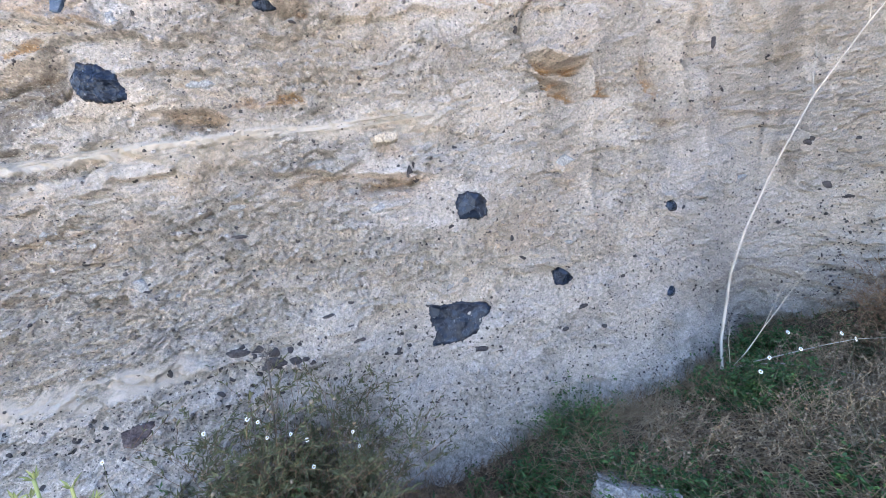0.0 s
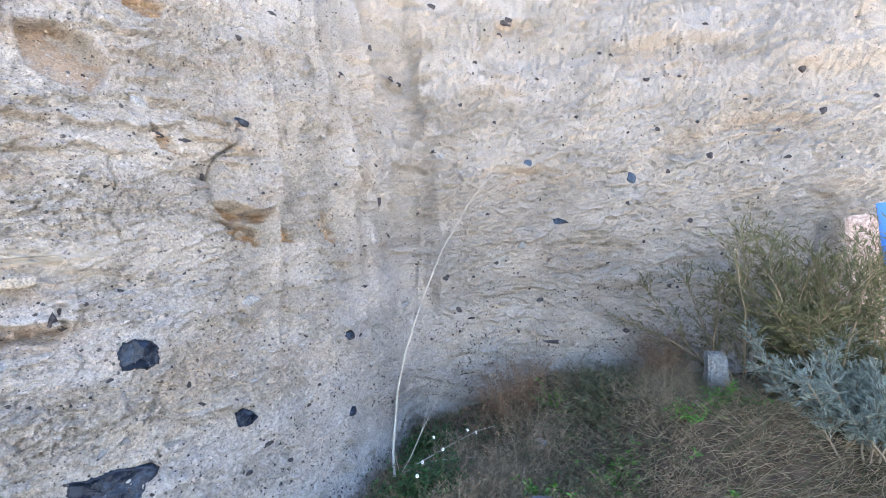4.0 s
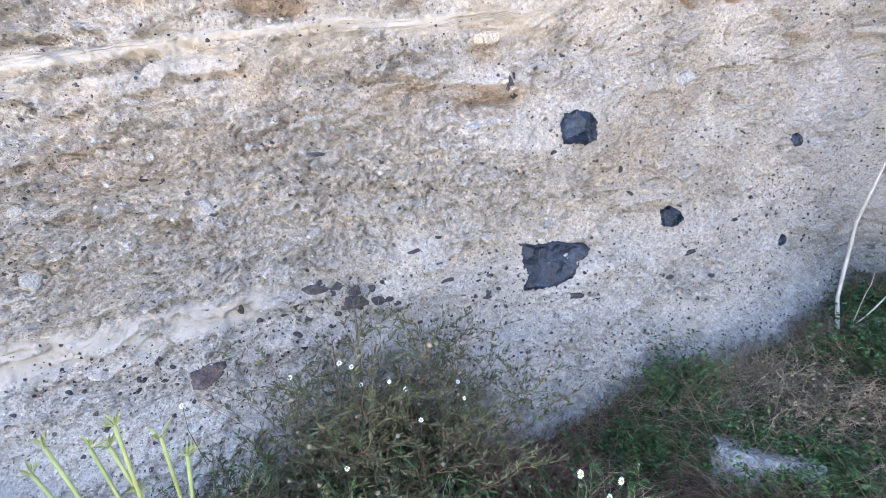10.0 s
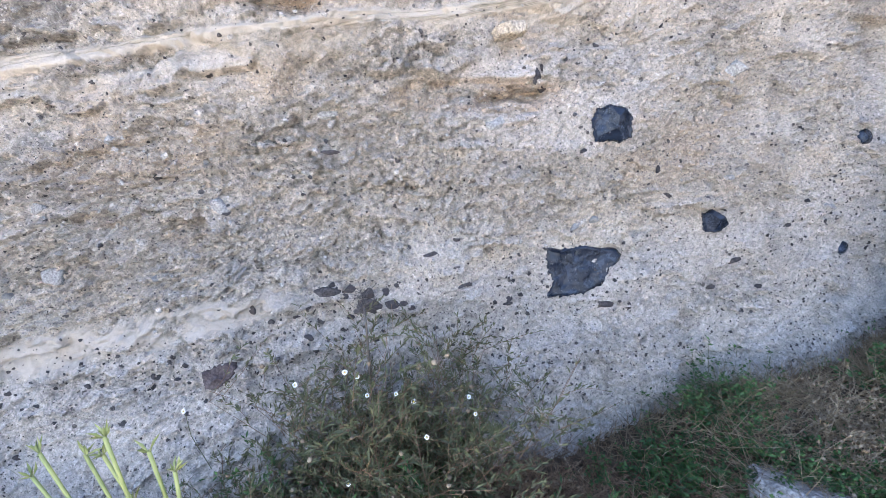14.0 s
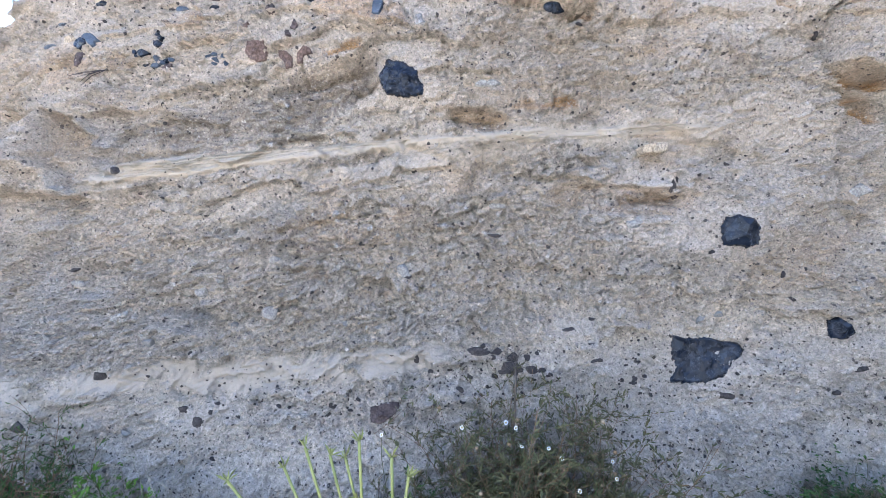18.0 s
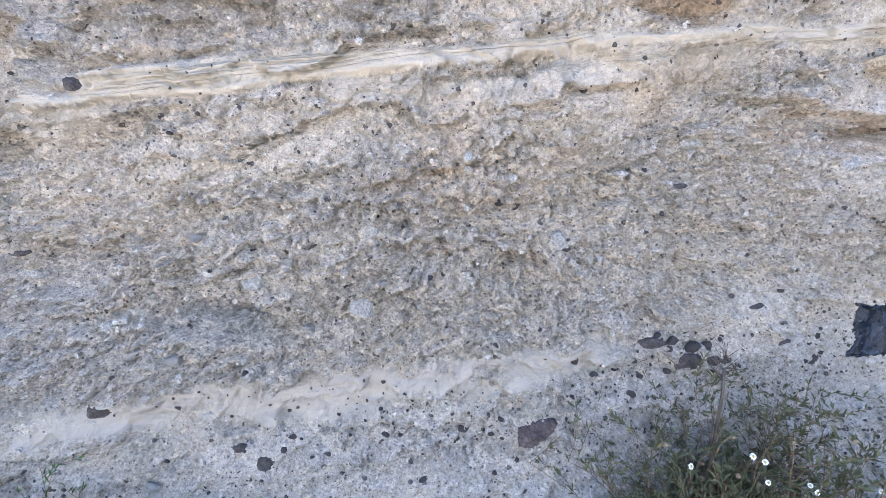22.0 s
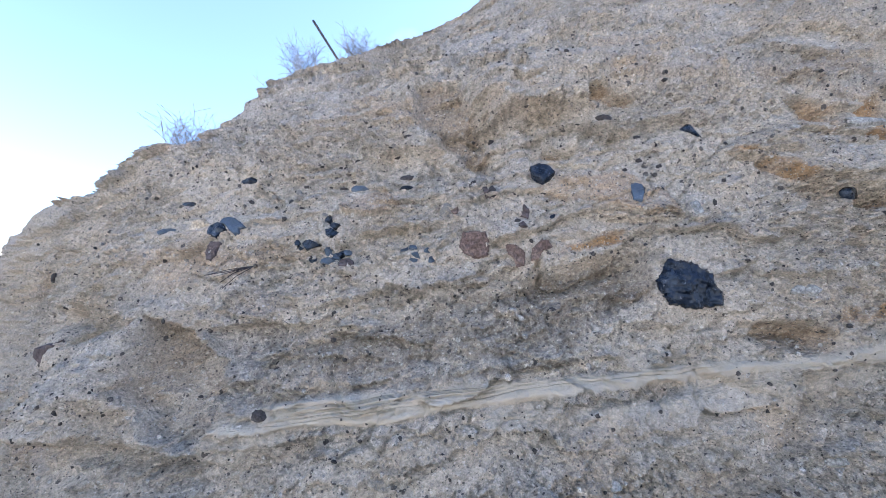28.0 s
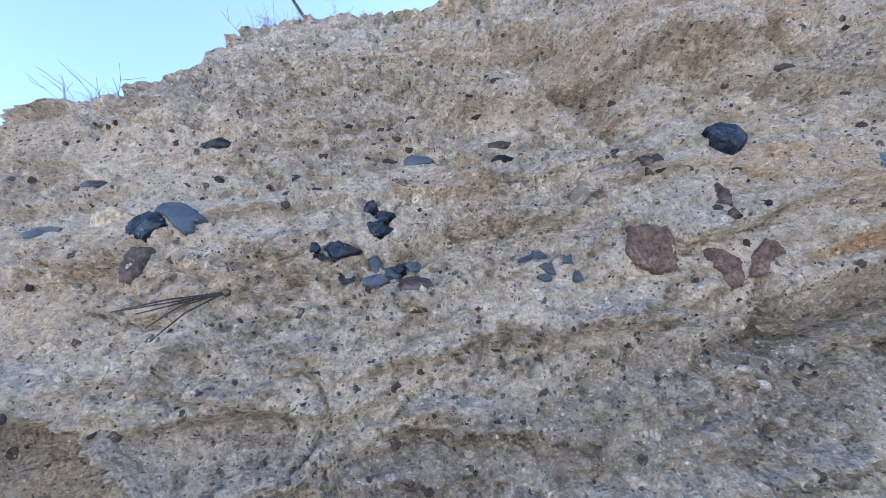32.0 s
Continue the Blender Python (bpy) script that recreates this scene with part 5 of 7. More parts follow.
stone("dark_stone", LITHIC, 12.260, 1.620, 0.090, 0.051, "dark grey volcanic stone set in the cliff")
stone("dark_stone", LITHIC, 12.340, 1.240, 0.197, 0.051, "dark grey volcanic stone set in the cliff")
stone("dark_stone", LITHIC, 13.080, 1.320, 0.078, 0.051, "dark grey volcanic stone set in the cliff")
stone("dark_stone", LITHIC, 13.740, 2.360, 0.047, 0.051, "dark grey volcanic stone set in the cliff")
stone("dark_stone", LITHIC, 15.040, 3.400, 0.086, 0.089, "dark grey volcanic stone set in the cliff")
stone("dark_stone", LITHIC, 11.020, 3.700, 0.061, 0.041, "dark grey volcanic stone set in the cliff")
stone("dark_stone", LITHIC, 12.060, 4.520, 0.153, 0.056, "dark grey volcanic stone set in the cliff")
stone("dark_stone", LITHIC, 11.260, 3.020, 0.063, 0.030, "dark grey volcanic stone set in the cliff")
stone("dark_stone", LITHIC, 11.540, 3.520, 0.055, 0.042, "dark grey volcanic stone set in the cliff")
stone("dark_stone", LITHIC, 11.760, 2.440, 0.050, 0.035, "dark grey volcanic stone set in the cliff")
stone("dark_stone", LITHIC, 12.940, 1.960, 0.053, 0.036, "dark grey volcanic stone set in the cliff")
stone("dark_stone", LITHIC, 11.840, 1.980, 0.051, 0.035, "dark grey volcanic stone set in the cliff")
stone("dark_stone", LITHIC, 10.440, 2.740, 0.074, 0.039, "dark grey volcanic stone set in the cliff")
stone("dark_stone", LITHIC, 10.140, 2.960, 0.062, 0.048, "dark grey volcanic stone set in the cliff")
stone("dark_stone", LITHIC, 9.940, 2.500, 0.054, 0.033, "dark grey volcanic stone set in the cliff")
stone("dark_stone", LITHIC, 10.280, 1.800, 0.062, 0.032, "dark grey volcanic stone set in the cliff")
stone("dark_stone", LITHIC, 13.160, 2.540, 0.051, 0.041, "dark grey volcanic stone set in the cliff")
stone("dark_stone", LITHIC, 14.620, 3.220, 0.054, 0.040, "dark grey volcanic stone set in the cliff")
stone("dark_stone", LITHIC, 12.100, 4.560, 0.096, 0.072, "dark grey volcanic stone set in the cliff")
stone("dark_stone", LITHIC, 12.000, 4.380, 0.066, 0.047, "dark grey volcanic stone set in the cliff")
stone("dark_stone", LITHIC, 11.320, 4.600, 0.120, 0.068, "dark grey volcanic stone set in the cliff")
stone("dark_stone", LITHIC, 9.540, 3.600, 0.057, 0.057, "dark grey volcanic stone set in the cliff")
stone("dark_stone", LITHIC, 8.940, 2.560, 0.065, 0.025, "dark grey volcanic stone set in the cliff")
stone("dark_stone", LITHIC, 13.460, 3.820, 0.052, 0.046, "dark grey volcanic stone set in the cliff")
stone("dark_stone", LITHIC, 14.640, 2.940, 0.066, 0.044, "dark grey volcanic stone set in the cliff")
stone("dark_stone", LITHIC, 13.960, 3.000, 0.052, 0.055, "dark grey volcanic stone set in the cliff")
stone("dark_stone", LITHIC, 14.920, 4.920, 0.075, 0.050, "dark grey volcanic stone set in the cliff")
stone("dark_stone", LITHIC, 13.480, 5.220, 0.057, 0.045, "dark grey volcanic stone set in the cliff")
stone("dark_stone", LITHIC, 14.120, 4.420, 0.070, 0.048, "dark grey volcanic stone set in the cliff")
stone("dark_stone", LITHIC, 12.920, 5.040, 0.057, 0.045, "dark grey volcanic stone set in the cliff")
stone("dark_stone", LITHIC, 15.560, 4.400, 0.068, 0.047, "dark grey volcanic stone set in the cliff")
stone("dark_stone", LITHIC, 10.060, 3.340, 0.068, 0.048, "dark grey volcanic stone set in the cliff")
stone("dark_stone", LITHIC, 10.600, 3.860, 0.066, 0.058, "dark grey volcanic stone set in the cliff")
stone("dark_stone", LITHIC, 10.120, 2.780, 0.053, 0.035, "dark grey volcanic stone set in the cliff")
stone("dark_stone", LITHIC, 10.940, 3.720, 0.070, 0.041, "dark grey volcanic stone set in the cliff")
stone("dark_stone", LITHIC, 13.040, 4.160, 0.052, 0.042, "dark grey volcanic stone set in the cliff")
stone("dark_stone", LITHIC, 14.360, 3.560, 0.053, 0.040, "dark grey volcanic stone set in the cliff")
stone("dark_stone", LITHIC, 15.540, 3.520, 0.073, 0.045, "dark grey volcanic stone set in the cliff")
stone("dark_stone", LITHIC, 12.540, 5.040, 0.055, 0.044, "dark grey volcanic stone set in the cliff")
stone("dark_stone", LITHIC, 13.500, 3.280, 0.057, 0.045, "dark grey volcanic stone set in the cliff")
stone("dark_stone", LITHIC, 4.800, 2.080, 0.082, 0.039, "dark grey volcanic stone set in the cliff")
clast("obsidian_block", OBSIDIAN, 6.960, 2.280, 0.025, 0.018)
clast("obsidian_block", OBSIDIAN, 7.180, 1.440, 0.024, 0.023)
clast("obsidian_block", OBSIDIAN, 6.320, 2.140, 0.016, 0.015)
clast("obsidian_block", OBSIDIAN, 6.500, 2.380, 0.048, 0.020)
clast("obsidian_fragment", BLUE_GLASS, 6.300, 2.140, 0.036, 0.021)
clast("purple_stone", PURPLE, 8.860, 0.860, 0.049, 0.047)
clast("purple_stone", PURPLE, 7.980, 0.960, 0.037, 0.032)
clast("purple_stone", PURPLE, 6.340, 2.120, 0.045, 0.032)
clast("grey_stone", GREY_STONE, 7.000, 2.240, 0.022, 0.015)
clast("grey_stone", GREY_STONE, 7.320, 1.360, 0.042, 0.030)
clast("grey_stone", GREY_STONE, 6.460, 1.180, 0.046, 0.023)
clast("grey_stone", GREY_STONE, 8.620, 1.200, 0.048, 0.028)
clast("grey_stone", GREY_STONE, 7.340, 1.480, 0.024, 0.023)
clast("grey_stone", GREY_STONE, 7.040, 1.160, 0.028, 0.023)
clast("grey_stone", GREY_STONE, 7.280, 1.080, 0.029, 0.020)
clast("grey_stone", GREY_STONE, 6.240, 1.140, 0.047, 0.030)
clast("grey_stone", GREY_STONE, 5.960, 0.960, 0.045, 0.024)
clast("grey_stone", GREY_STONE, 6.260, 0.600, 0.045, 0.024)
clast("grey_stone", GREY_STONE, 8.700, 1.220, 0.039, 0.031)
clast("grey_stone", GREY_STONE, 6.280, 2.120, 0.036, 0.022)
clast("grey_stone", GREY_STONE, 6.020, 2.240, 0.038, 0.017)
clast("grey_stone", GREY_STONE, 5.780, 2.120, 0.033, 0.013)
clast("grey_stone", GREY_STONE, 6.220, 2.140, 0.037, 0.017)
clast("red_stone", RED_STONE, 6.620, 2.280, 0.017, 0.028)
clast("pumice_stone", PUMICE, 6.640, 2.300, 0.046, 0.047)
clast("pumice_stone", PUMICE, 6.340, 0.980, 0.050, 0.036)
clast("pumice_stone", PUMICE, 6.660, 1.280, 0.031, 0.026)
clast("pumice_stone", PUMICE, 6.080, 1.280, 0.050, 0.033)
clast("pumice_stone", PUMICE, 6.240, 1.300, 0.038, 0.026)
clast("pumice_stone", PUMICE, 6.700, 1.080, 0.031, 0.026)
clast("pumice_stone", PUMICE, 6.900, 1.220, 0.027, 0.023)
clast("pumice_stone", PUMICE, 7.160, 1.120, 0.031, 0.024)
clast("pumice_stone", PUMICE, 6.420, 1.320, 0.035, 0.026)
clast("pumice_stone", PUMICE, 6.020, 1.100, 0.048, 0.030)
clast("pumice_stone", PUMICE, 6.500, 1.080, 0.037, 0.026)
clast("pumice_stone", PUMICE, 6.740, 1.220, 0.028, 0.023)
clast("pumice_stone", PUMICE, 6.140, 2.360, 0.027, 0.020)
clast("pumice_stone", PUMICE, 6.240, 2.280, 0.020, 0.015)
clast("pumice_stone", PUMICE, 6.500, 2.300, 0.024, 0.017)
clast("pumice_stone", PUMICE, 6.060, 2.340, 0.023, 0.016)
clast("pumice_stone", PUMICE, 6.460, 1.960, 0.011, 0.009)
clast("pumice_stone", PUMICE, 6.580, 1.940, 0.012, 0.009)
clast("pumice_stone", PUMICE, 6.380, 1.900, 0.011, 0.009)
clast("pumice_stone", PUMICE, 6.760, 1.940, 0.015, 0.009)
clast("pumice_stone", PUMICE, 6.520, 1.980, 0.010, 0.008)
clast("dark_stone", LITHIC, 6.780, 2.360, 0.025, 0.039)
clast("dark_stone", LITHIC, 6.780, 2.580, 0.027, 0.026)
clast("dark_stone", LITHIC, 6.500, 2.560, 0.034, 0.015)
clast("dark_stone", LITHIC, 6.460, 2.500, 0.032, 0.009)
clast("dark_stone", LITHIC, 7.240, 2.560, 0.025, 0.017)
clast("dark_stone", LITHIC, 7.300, 2.540, 0.026, 0.017)
clast("dark_stone", LITHIC, 7.240, 2.480, 0.021, 0.017)
clast("dark_stone", LITHIC, 7.300, 2.460, 0.022, 0.017)
clast("dark_stone", LITHIC, 6.900, 2.200, 0.018, 0.015)
clast("dark_stone", LITHIC, 8.260, 2.120, 0.044, 0.015)
clast("dark_stone", LITHIC, 6.460, 1.920, 0.028, 0.010)
clast("dark_stone", LITHIC, 7.400, 1.740, 0.017, 0.021)
clast("dark_stone", LITHIC, 8.480, 1.760, 0.046, 0.043)
clast("dark_stone", LITHIC, 8.500, 1.700, 0.033, 0.027)
clast("dark_stone", LITHIC, 7.360, 2.800, 0.028, 0.015)
clast("dark_stone", LITHIC, 9.260, 3.280, 0.048, 0.033)
clast("dark_stone", LITHIC, 6.960, 2.000, 0.030, 0.017)
clast("dark_stone", LITHIC, 7.800, 1.740, 0.023, 0.013)
clast("dark_stone", LITHIC, 7.540, 2.120, 0.016, 0.010)
clast("dark_stone", LITHIC, 8.680, 1.840, 0.031, 0.016)
clast("dark_stone", LITHIC, 7.080, 1.540, 0.011, 0.010)
clast("dark_stone", LITHIC, 6.160, 2.300, 0.019, 0.011)
clast("dark_stone", LITHIC, 6.880, 2.540, 0.017, 0.011)
clast("dark_stone", LITHIC, 8.000, 2.340, 0.034, 0.015)
clast("dark_stone", LITHIC, 7.500, 2.160, 0.016, 0.010)
clast("dark_stone", LITHIC, 7.060, 2.620, 0.016, 0.012)
clast("dark_stone", LITHIC, 7.760, 3.000, 0.027, 0.017)
clast("dark_stone", LITHIC, 7.960, 2.900, 0.024, 0.015)
clast("dark_stone", LITHIC, 6.320, 2.400, 0.018, 0.012)
clast("dark_stone", LITHIC, 6.160, 2.380, 0.019, 0.012)
clast("dark_stone", LITHIC, 6.200, 2.460, 0.017, 0.010)
clast("dark_stone", LITHIC, 6.260, 2.460, 0.015, 0.010)
clast("dark_stone", LITHIC, 6.360, 2.600, 0.017, 0.011)
clast("dark_stone", LITHIC, 6.360, 1.580, 0.023, 0.015)
clast("dark_stone", LITHIC, 6.320, 1.540, 0.015, 0.012)
clast("dark_stone", LITHIC, 6.360, 1.060, 0.020, 0.013)
clast("dark_stone", LITHIC, 6.540, 0.960, 0.029, 0.020)
clast("dark_stone", LITHIC, 7.040, 1.000, 0.017, 0.017)
clast("dark_stone", LITHIC, 7.360, 1.020, 0.018, 0.014)
clast("dark_stone", LITHIC, 7.460, 1.000, 0.024, 0.034)
clast("dark_stone", LITHIC, 6.660, 0.760, 0.028, 0.020)
clast("dark_stone", LITHIC, 7.120, 0.760, 0.031, 0.023)
clast("dark_stone", LITHIC, 6.900, 0.680, 0.024, 0.013)
clast("dark_stone", LITHIC, 7.040, 0.660, 0.041, 0.027)
clast("dark_stone", LITHIC, 6.800, 0.660, 0.021, 0.013)
clast("dark_stone", LITHIC, 8.160, 1.180, 0.028, 0.015)
clast("dark_stone", LITHIC, 7.600, 1.540, 0.016, 0.020)
clast("dark_stone", LITHIC, 7.060, 1.240, 0.014, 0.013)
clast("dark_stone", LITHIC, 6.720, 1.320, 0.031, 0.010)
clast("dark_stone", LITHIC, 6.340, 0.840, 0.021, 0.013)
clast("dark_stone", LITHIC, 6.660, 0.540, 0.028, 0.017)
clast("dark_stone", LITHIC, 6.960, 0.580, 0.024, 0.017)
clast("dark_stone", LITHIC, 7.240, 0.680, 0.021, 0.017)
clast("dark_stone", LITHIC, 7.300, 0.720, 0.018, 0.015)
clast("dark_stone", LITHIC, 7.220, 0.800, 0.025, 0.015)
clast("dark_stone", LITHIC, 7.640, 0.900, 0.036, 0.021)
clast("dark_stone", LITHIC, 7.600, 0.960, 0.026, 0.018)
clast("dark_stone", LITHIC, 7.760, 0.900, 0.029, 0.018)
clast("dark_stone", LITHIC, 7.860, 0.860, 0.030, 0.016)
clast("dark_stone", LITHIC, 8.000, 0.920, 0.033, 0.019)
clast("dark_stone", LITHIC, 7.660, 0.840, 0.023, 0.018)
clast("dark_stone", LITHIC, 7.540, 0.900, 0.021, 0.014)
clast("dark_stone", LITHIC, 7.440, 0.840, 0.020, 0.014)
clast("dark_stone", LITHIC, 7.540, 0.780, 0.019, 0.014)
clast("dark_stone", LITHIC, 6.720, 0.720, 0.016, 0.013)
clast("dark_stone", LITHIC, 6.300, 0.680, 0.022, 0.013)
clast("dark_stone", LITHIC, 6.820, 0.780, 0.016, 0.012)
clast("dark_stone", LITHIC, 6.420, 0.600, 0.029, 0.017)
clast("dark_stone", LITHIC, 9.040, 2.400, 0.031, 0.036)
clast("dark_stone", LITHIC, 8.940, 1.400, 0.025, 0.037)
clast("dark_stone", LITHIC, 9.720, 1.300, 0.046, 0.024)
clast("dark_stone", LITHIC, 9.700, 1.240, 0.036, 0.024)
clast("dark_stone", LITHIC, 7.200, 1.440, 0.033, 0.020)
clast("dark_stone", LITHIC, 7.680, 1.100, 0.018, 0.015)
clast("dark_stone", LITHIC, 7.020, 1.240, 0.022, 0.014)
clast("dark_stone", LITHIC, 8.640, 1.480, 0.033, 0.020)
clast("dark_stone", LITHIC, 8.320, 1.000, 0.030, 0.019)
clast("dark_stone", LITHIC, 8.200, 1.020, 0.025, 0.017)
clast("dark_stone", LITHIC, 8.340, 2.180, 0.034, 0.019)
clast("dark_stone", LITHIC, 8.260, 2.140, 0.019, 0.016)
clast("dark_stone", LITHIC, 9.600, 1.540, 0.039, 0.020)
clast("dark_stone", LITHIC, 11.100, 1.980, 0.035, 0.030)
clast("dark_stone", LITHIC, 11.200, 1.320, 0.035, 0.026)
clast("dark_stone", LITHIC, 9.460, 0.900, 0.033, 0.020)
clast("dark_stone", LITHIC, 9.180, 1.520, 0.034, 0.019)
clast("dark_stone", LITHIC, 9.300, 2.340, 0.025, 0.019)
clast("dark_stone", LITHIC, 7.400, 1.320, 0.032, 0.021)
clast("dark_stone", LITHIC, 9.000, 1.300, 0.038, 0.021)
clast("dark_stone", LITHIC, 9.220, 0.920, 0.036, 0.022)
clast("dark_stone", LITHIC, 8.580, 1.420, 0.021, 0.015)
clast("dark_stone", LITHIC, 10.300, 2.100, 0.045, 0.020)
clast("dark_stone", LITHIC, 10.380, 1.200, 0.047, 0.024)
clast("dark_stone", LITHIC, 9.620, 1.140, 0.035, 0.021)
clast("dark_stone", LITHIC, 13.440, 3.820, 0.048, 0.043)
clast("dark_stone", LITHIC, 11.120, 2.440, 0.041, 0.039)
clast("dark_stone", LITHIC, 13.400, 2.280, 0.034, 0.041)
clast("dark_stone", LITHIC, 11.360, 1.860, 0.047, 0.039)
clast("dark_stone", LITHIC, 12.040, 1.340, 0.046, 0.035)
clast("dark_stone", LITHIC, 12.800, 2.560, 0.046, 0.036)
clast("dark_stone", LITHIC, 13.540, 1.740, 0.046, 0.036)
clast("dark_stone", LITHIC, 12.600, 1.640, 0.045, 0.036)
clast("dark_stone", LITHIC, 13.300, 2.160, 0.040, 0.036)
clast("dark_stone", LITHIC, 14.280, 2.920, 0.047, 0.035)
clast("dark_stone", LITHIC, 13.780, 3.840, 0.049, 0.037)
clast("dark_stone", LITHIC, 13.140, 4.120, 0.048, 0.038)
clast("dark_stone", LITHIC, 14.040, 2.040, 0.048, 0.035)
clast("dark_stone", LITHIC, 14.340, 2.500, 0.047, 0.035)
clast("dark_stone", LITHIC, 13.880, 3.340, 0.042, 0.036)
clast("dark_stone", LITHIC, 13.220, 3.260, 0.040, 0.031)
clast("dark_stone", LITHIC, 12.340, 3.840, 0.047, 0.033)
clast("dark_stone", LITHIC, 11.700, 4.000, 0.047, 0.038)
clast("dark_stone", LITHIC, 9.760, 3.800, 0.043, 0.046)
clast("dark_stone", LITHIC, 6.280, 2.380, 0.034, 0.016)
clast("dark_stone", LITHIC, 6.120, 2.320, 0.024, 0.027)
clast("dark_stone", LITHIC, 5.980, 2.320, 0.024, 0.018)
clast("dark_stone", LITHIC, 6.480, 2.580, 0.019, 0.013)
clast("dark_stone", LITHIC, 6.440, 2.520, 0.016, 0.006)
clast("dark_stone", LITHIC, 6.280, 2.460, 0.022, 0.008)
clast("dark_stone", LITHIC, 6.320, 2.480, 0.024, 0.011)
clast("dark_stone", LITHIC, 6.720, 2.560, 0.016, 0.018)
clast("dark_stone", LITHIC, 6.540, 2.260, 0.014, 0.013)
clast("dark_stone", LITHIC, 6.060, 2.520, 0.013, 0.009)
clast("dark_stone", LITHIC, 5.920, 1.900, 0.016, 0.007)
clast("dark_stone", LITHIC, 6.720, 2.400, 0.019, 0.014)
clast("dark_stone", LITHIC, 6.860, 2.260, 0.030, 0.019)
clast("dark_stone", LITHIC, 6.940, 2.360, 0.025, 0.012)
clast("dark_stone", LITHIC, 6.440, 2.080, 0.010, 0.007)
clast("dark_stone", LITHIC, 6.140, 2.100, 0.009, 0.007)
clast("dark_stone", LITHIC, 6.080, 2.060, 0.010, 0.007)
clast("dark_stone", LITHIC, 6.380, 2.140, 0.011, 0.009)
clast("dark_stone", LITHIC, 6.360, 2.300, 0.010, 0.008)
clast("dark_stone", LITHIC, 6.180, 2.320, 0.015, 0.012)
clast("dark_stone", LITHIC, 6.080, 2.300, 0.011, 0.008)
clast("dark_stone", LITHIC, 6.240, 2.380, 0.015, 0.012)
clast("dark_stone", LITHIC, 6.660, 2.140, 0.012, 0.008)
clast("dark_stone", LITHIC, 6.320, 2.040, 0.008, 0.006)
clast("dark_stone", LITHIC, 6.200, 2.020, 0.008, 0.006)
clast("dark_stone", LITHIC, 6.000, 2.040, 0.009, 0.007)
clast("dark_stone", LITHIC, 6.440, 2.060, 0.008, 0.006)
clast("dark_stone", LITHIC, 6.500, 1.920, 0.009, 0.007)
clast("dark_stone", LITHIC, 6.420, 1.920, 0.009, 0.007)
clast("dark_stone", LITHIC, 6.700, 2.040, 0.010, 0.006)
clast("dark_stone", LITHIC, 6.720, 1.980, 0.011, 0.007)
clast("dark_stone", LITHIC, 6.600, 1.980, 0.009, 0.006)
clast("dark_stone", LITHIC, 7.780, 1.040, 0.050, 0.036)
clast("dark_stone", LITHIC, 7.840, 1.020, 0.046, 0.040)
clast("dark_stone", LITHIC, 7.900, 1.020, 0.033, 0.028)
clast("dark_stone", LITHIC, 7.760, 1.020, 0.029, 0.024)
clast("dark_stone", LITHIC, 7.820, 0.980, 0.037, 0.028)
clast("dark_stone", LITHIC, 7.940, 1.040, 0.025, 0.020)
clast("dark_stone", LITHIC, 7.720, 1.060, 0.025, 0.020)
clast("dark_stone", LITHIC, 7.960, 0.980, 0.034, 0.028)
clast("dark_stone", LITHIC, 7.860, 0.960, 0.029, 0.024)
clast("dark_stone", LITHIC, 7.780, 0.940, 0.029, 0.024)
clast("dark_stone", LITHIC, 7.700, 1.000, 0.024, 0.020)
clast("dark_stone", LITHIC, 7.940, 0.940, 0.025, 0.020)
clast("dark_stone", LITHIC, 8.040, 0.940, 0.026, 0.020)
clast("dark_stone", LITHIC, 7.640, 1.000, 0.020, 0.018)
clast("dark_stone", LITHIC, 7.680, 0.940, 0.024, 0.020)
clast("dark_stone", LITHIC, 8.360, 0.940, 0.032, 0.025)
clast("dark_stone", LITHIC, 8.380, 1.000, 0.028, 0.021)
clast("dark_stone", LITHIC, 8.420, 0.940, 0.028, 0.021)
clast("dark_stone", LITHIC, 8.300, 0.940, 0.022, 0.019)
clast("dark_stone", LITHIC, 7.520, 0.960, 0.024, 0.019)
clast("dark_stone", LITHIC, 7.460, 0.900, 0.024, 0.019)
clast("dark_stone", LITHIC, 7.240, 0.840, 0.027, 0.019)
clast("dark_stone", LITHIC, 7.140, 0.800, 0.032, 0.023)
clast("dark_stone", LITHIC, 7.100, 0.760, 0.032, 0.023)
clast("dark_stone", LITHIC, 7.020, 0.820, 0.024, 0.018)
clast("dark_stone", LITHIC, 6.920, 0.780, 0.025, 0.018)
clast("dark_stone", LITHIC, 4.980, 2.100, 0.050, 0.029)
clast("dark_stone", LITHIC, 5.020, 1.960, 0.048, 0.028)
clast("dark_stone", LITHIC, 6.380, 1.580, 0.017, 0.011)
clast("dark_stone", LITHIC, 5.900, 1.700, 0.021, 0.012)


def shard(material, s, z, w, h, label, name="obsidian_shard"):
    """A splintered piece with an uneven, angular outline."""
    rng = np.random.default_rng(int(s * 1000) * 13 + int(z * 1000))
    a = np.sort(rng.uniform(0, 2 * np.pi, 7) * 0.35 + np.arange(7) * 2 * np.pi / 7 * 0.8)
    r = rng.uniform(0.6, 1.15, 7)
    facets = [(*rng.normal(size=2) * 0.6, rng.uniform(0.3, 0.5)) for _ in range(4)]
    return fractured(name, material, s, z, [(0.5 * w * k * math.cos(t), 0.5 * h * k * math.sin(t)) for t, k in zip(a, r)], 0.04, 0.006, label, int(s * 100 + z * 10), rough=0.04, facets=facets)


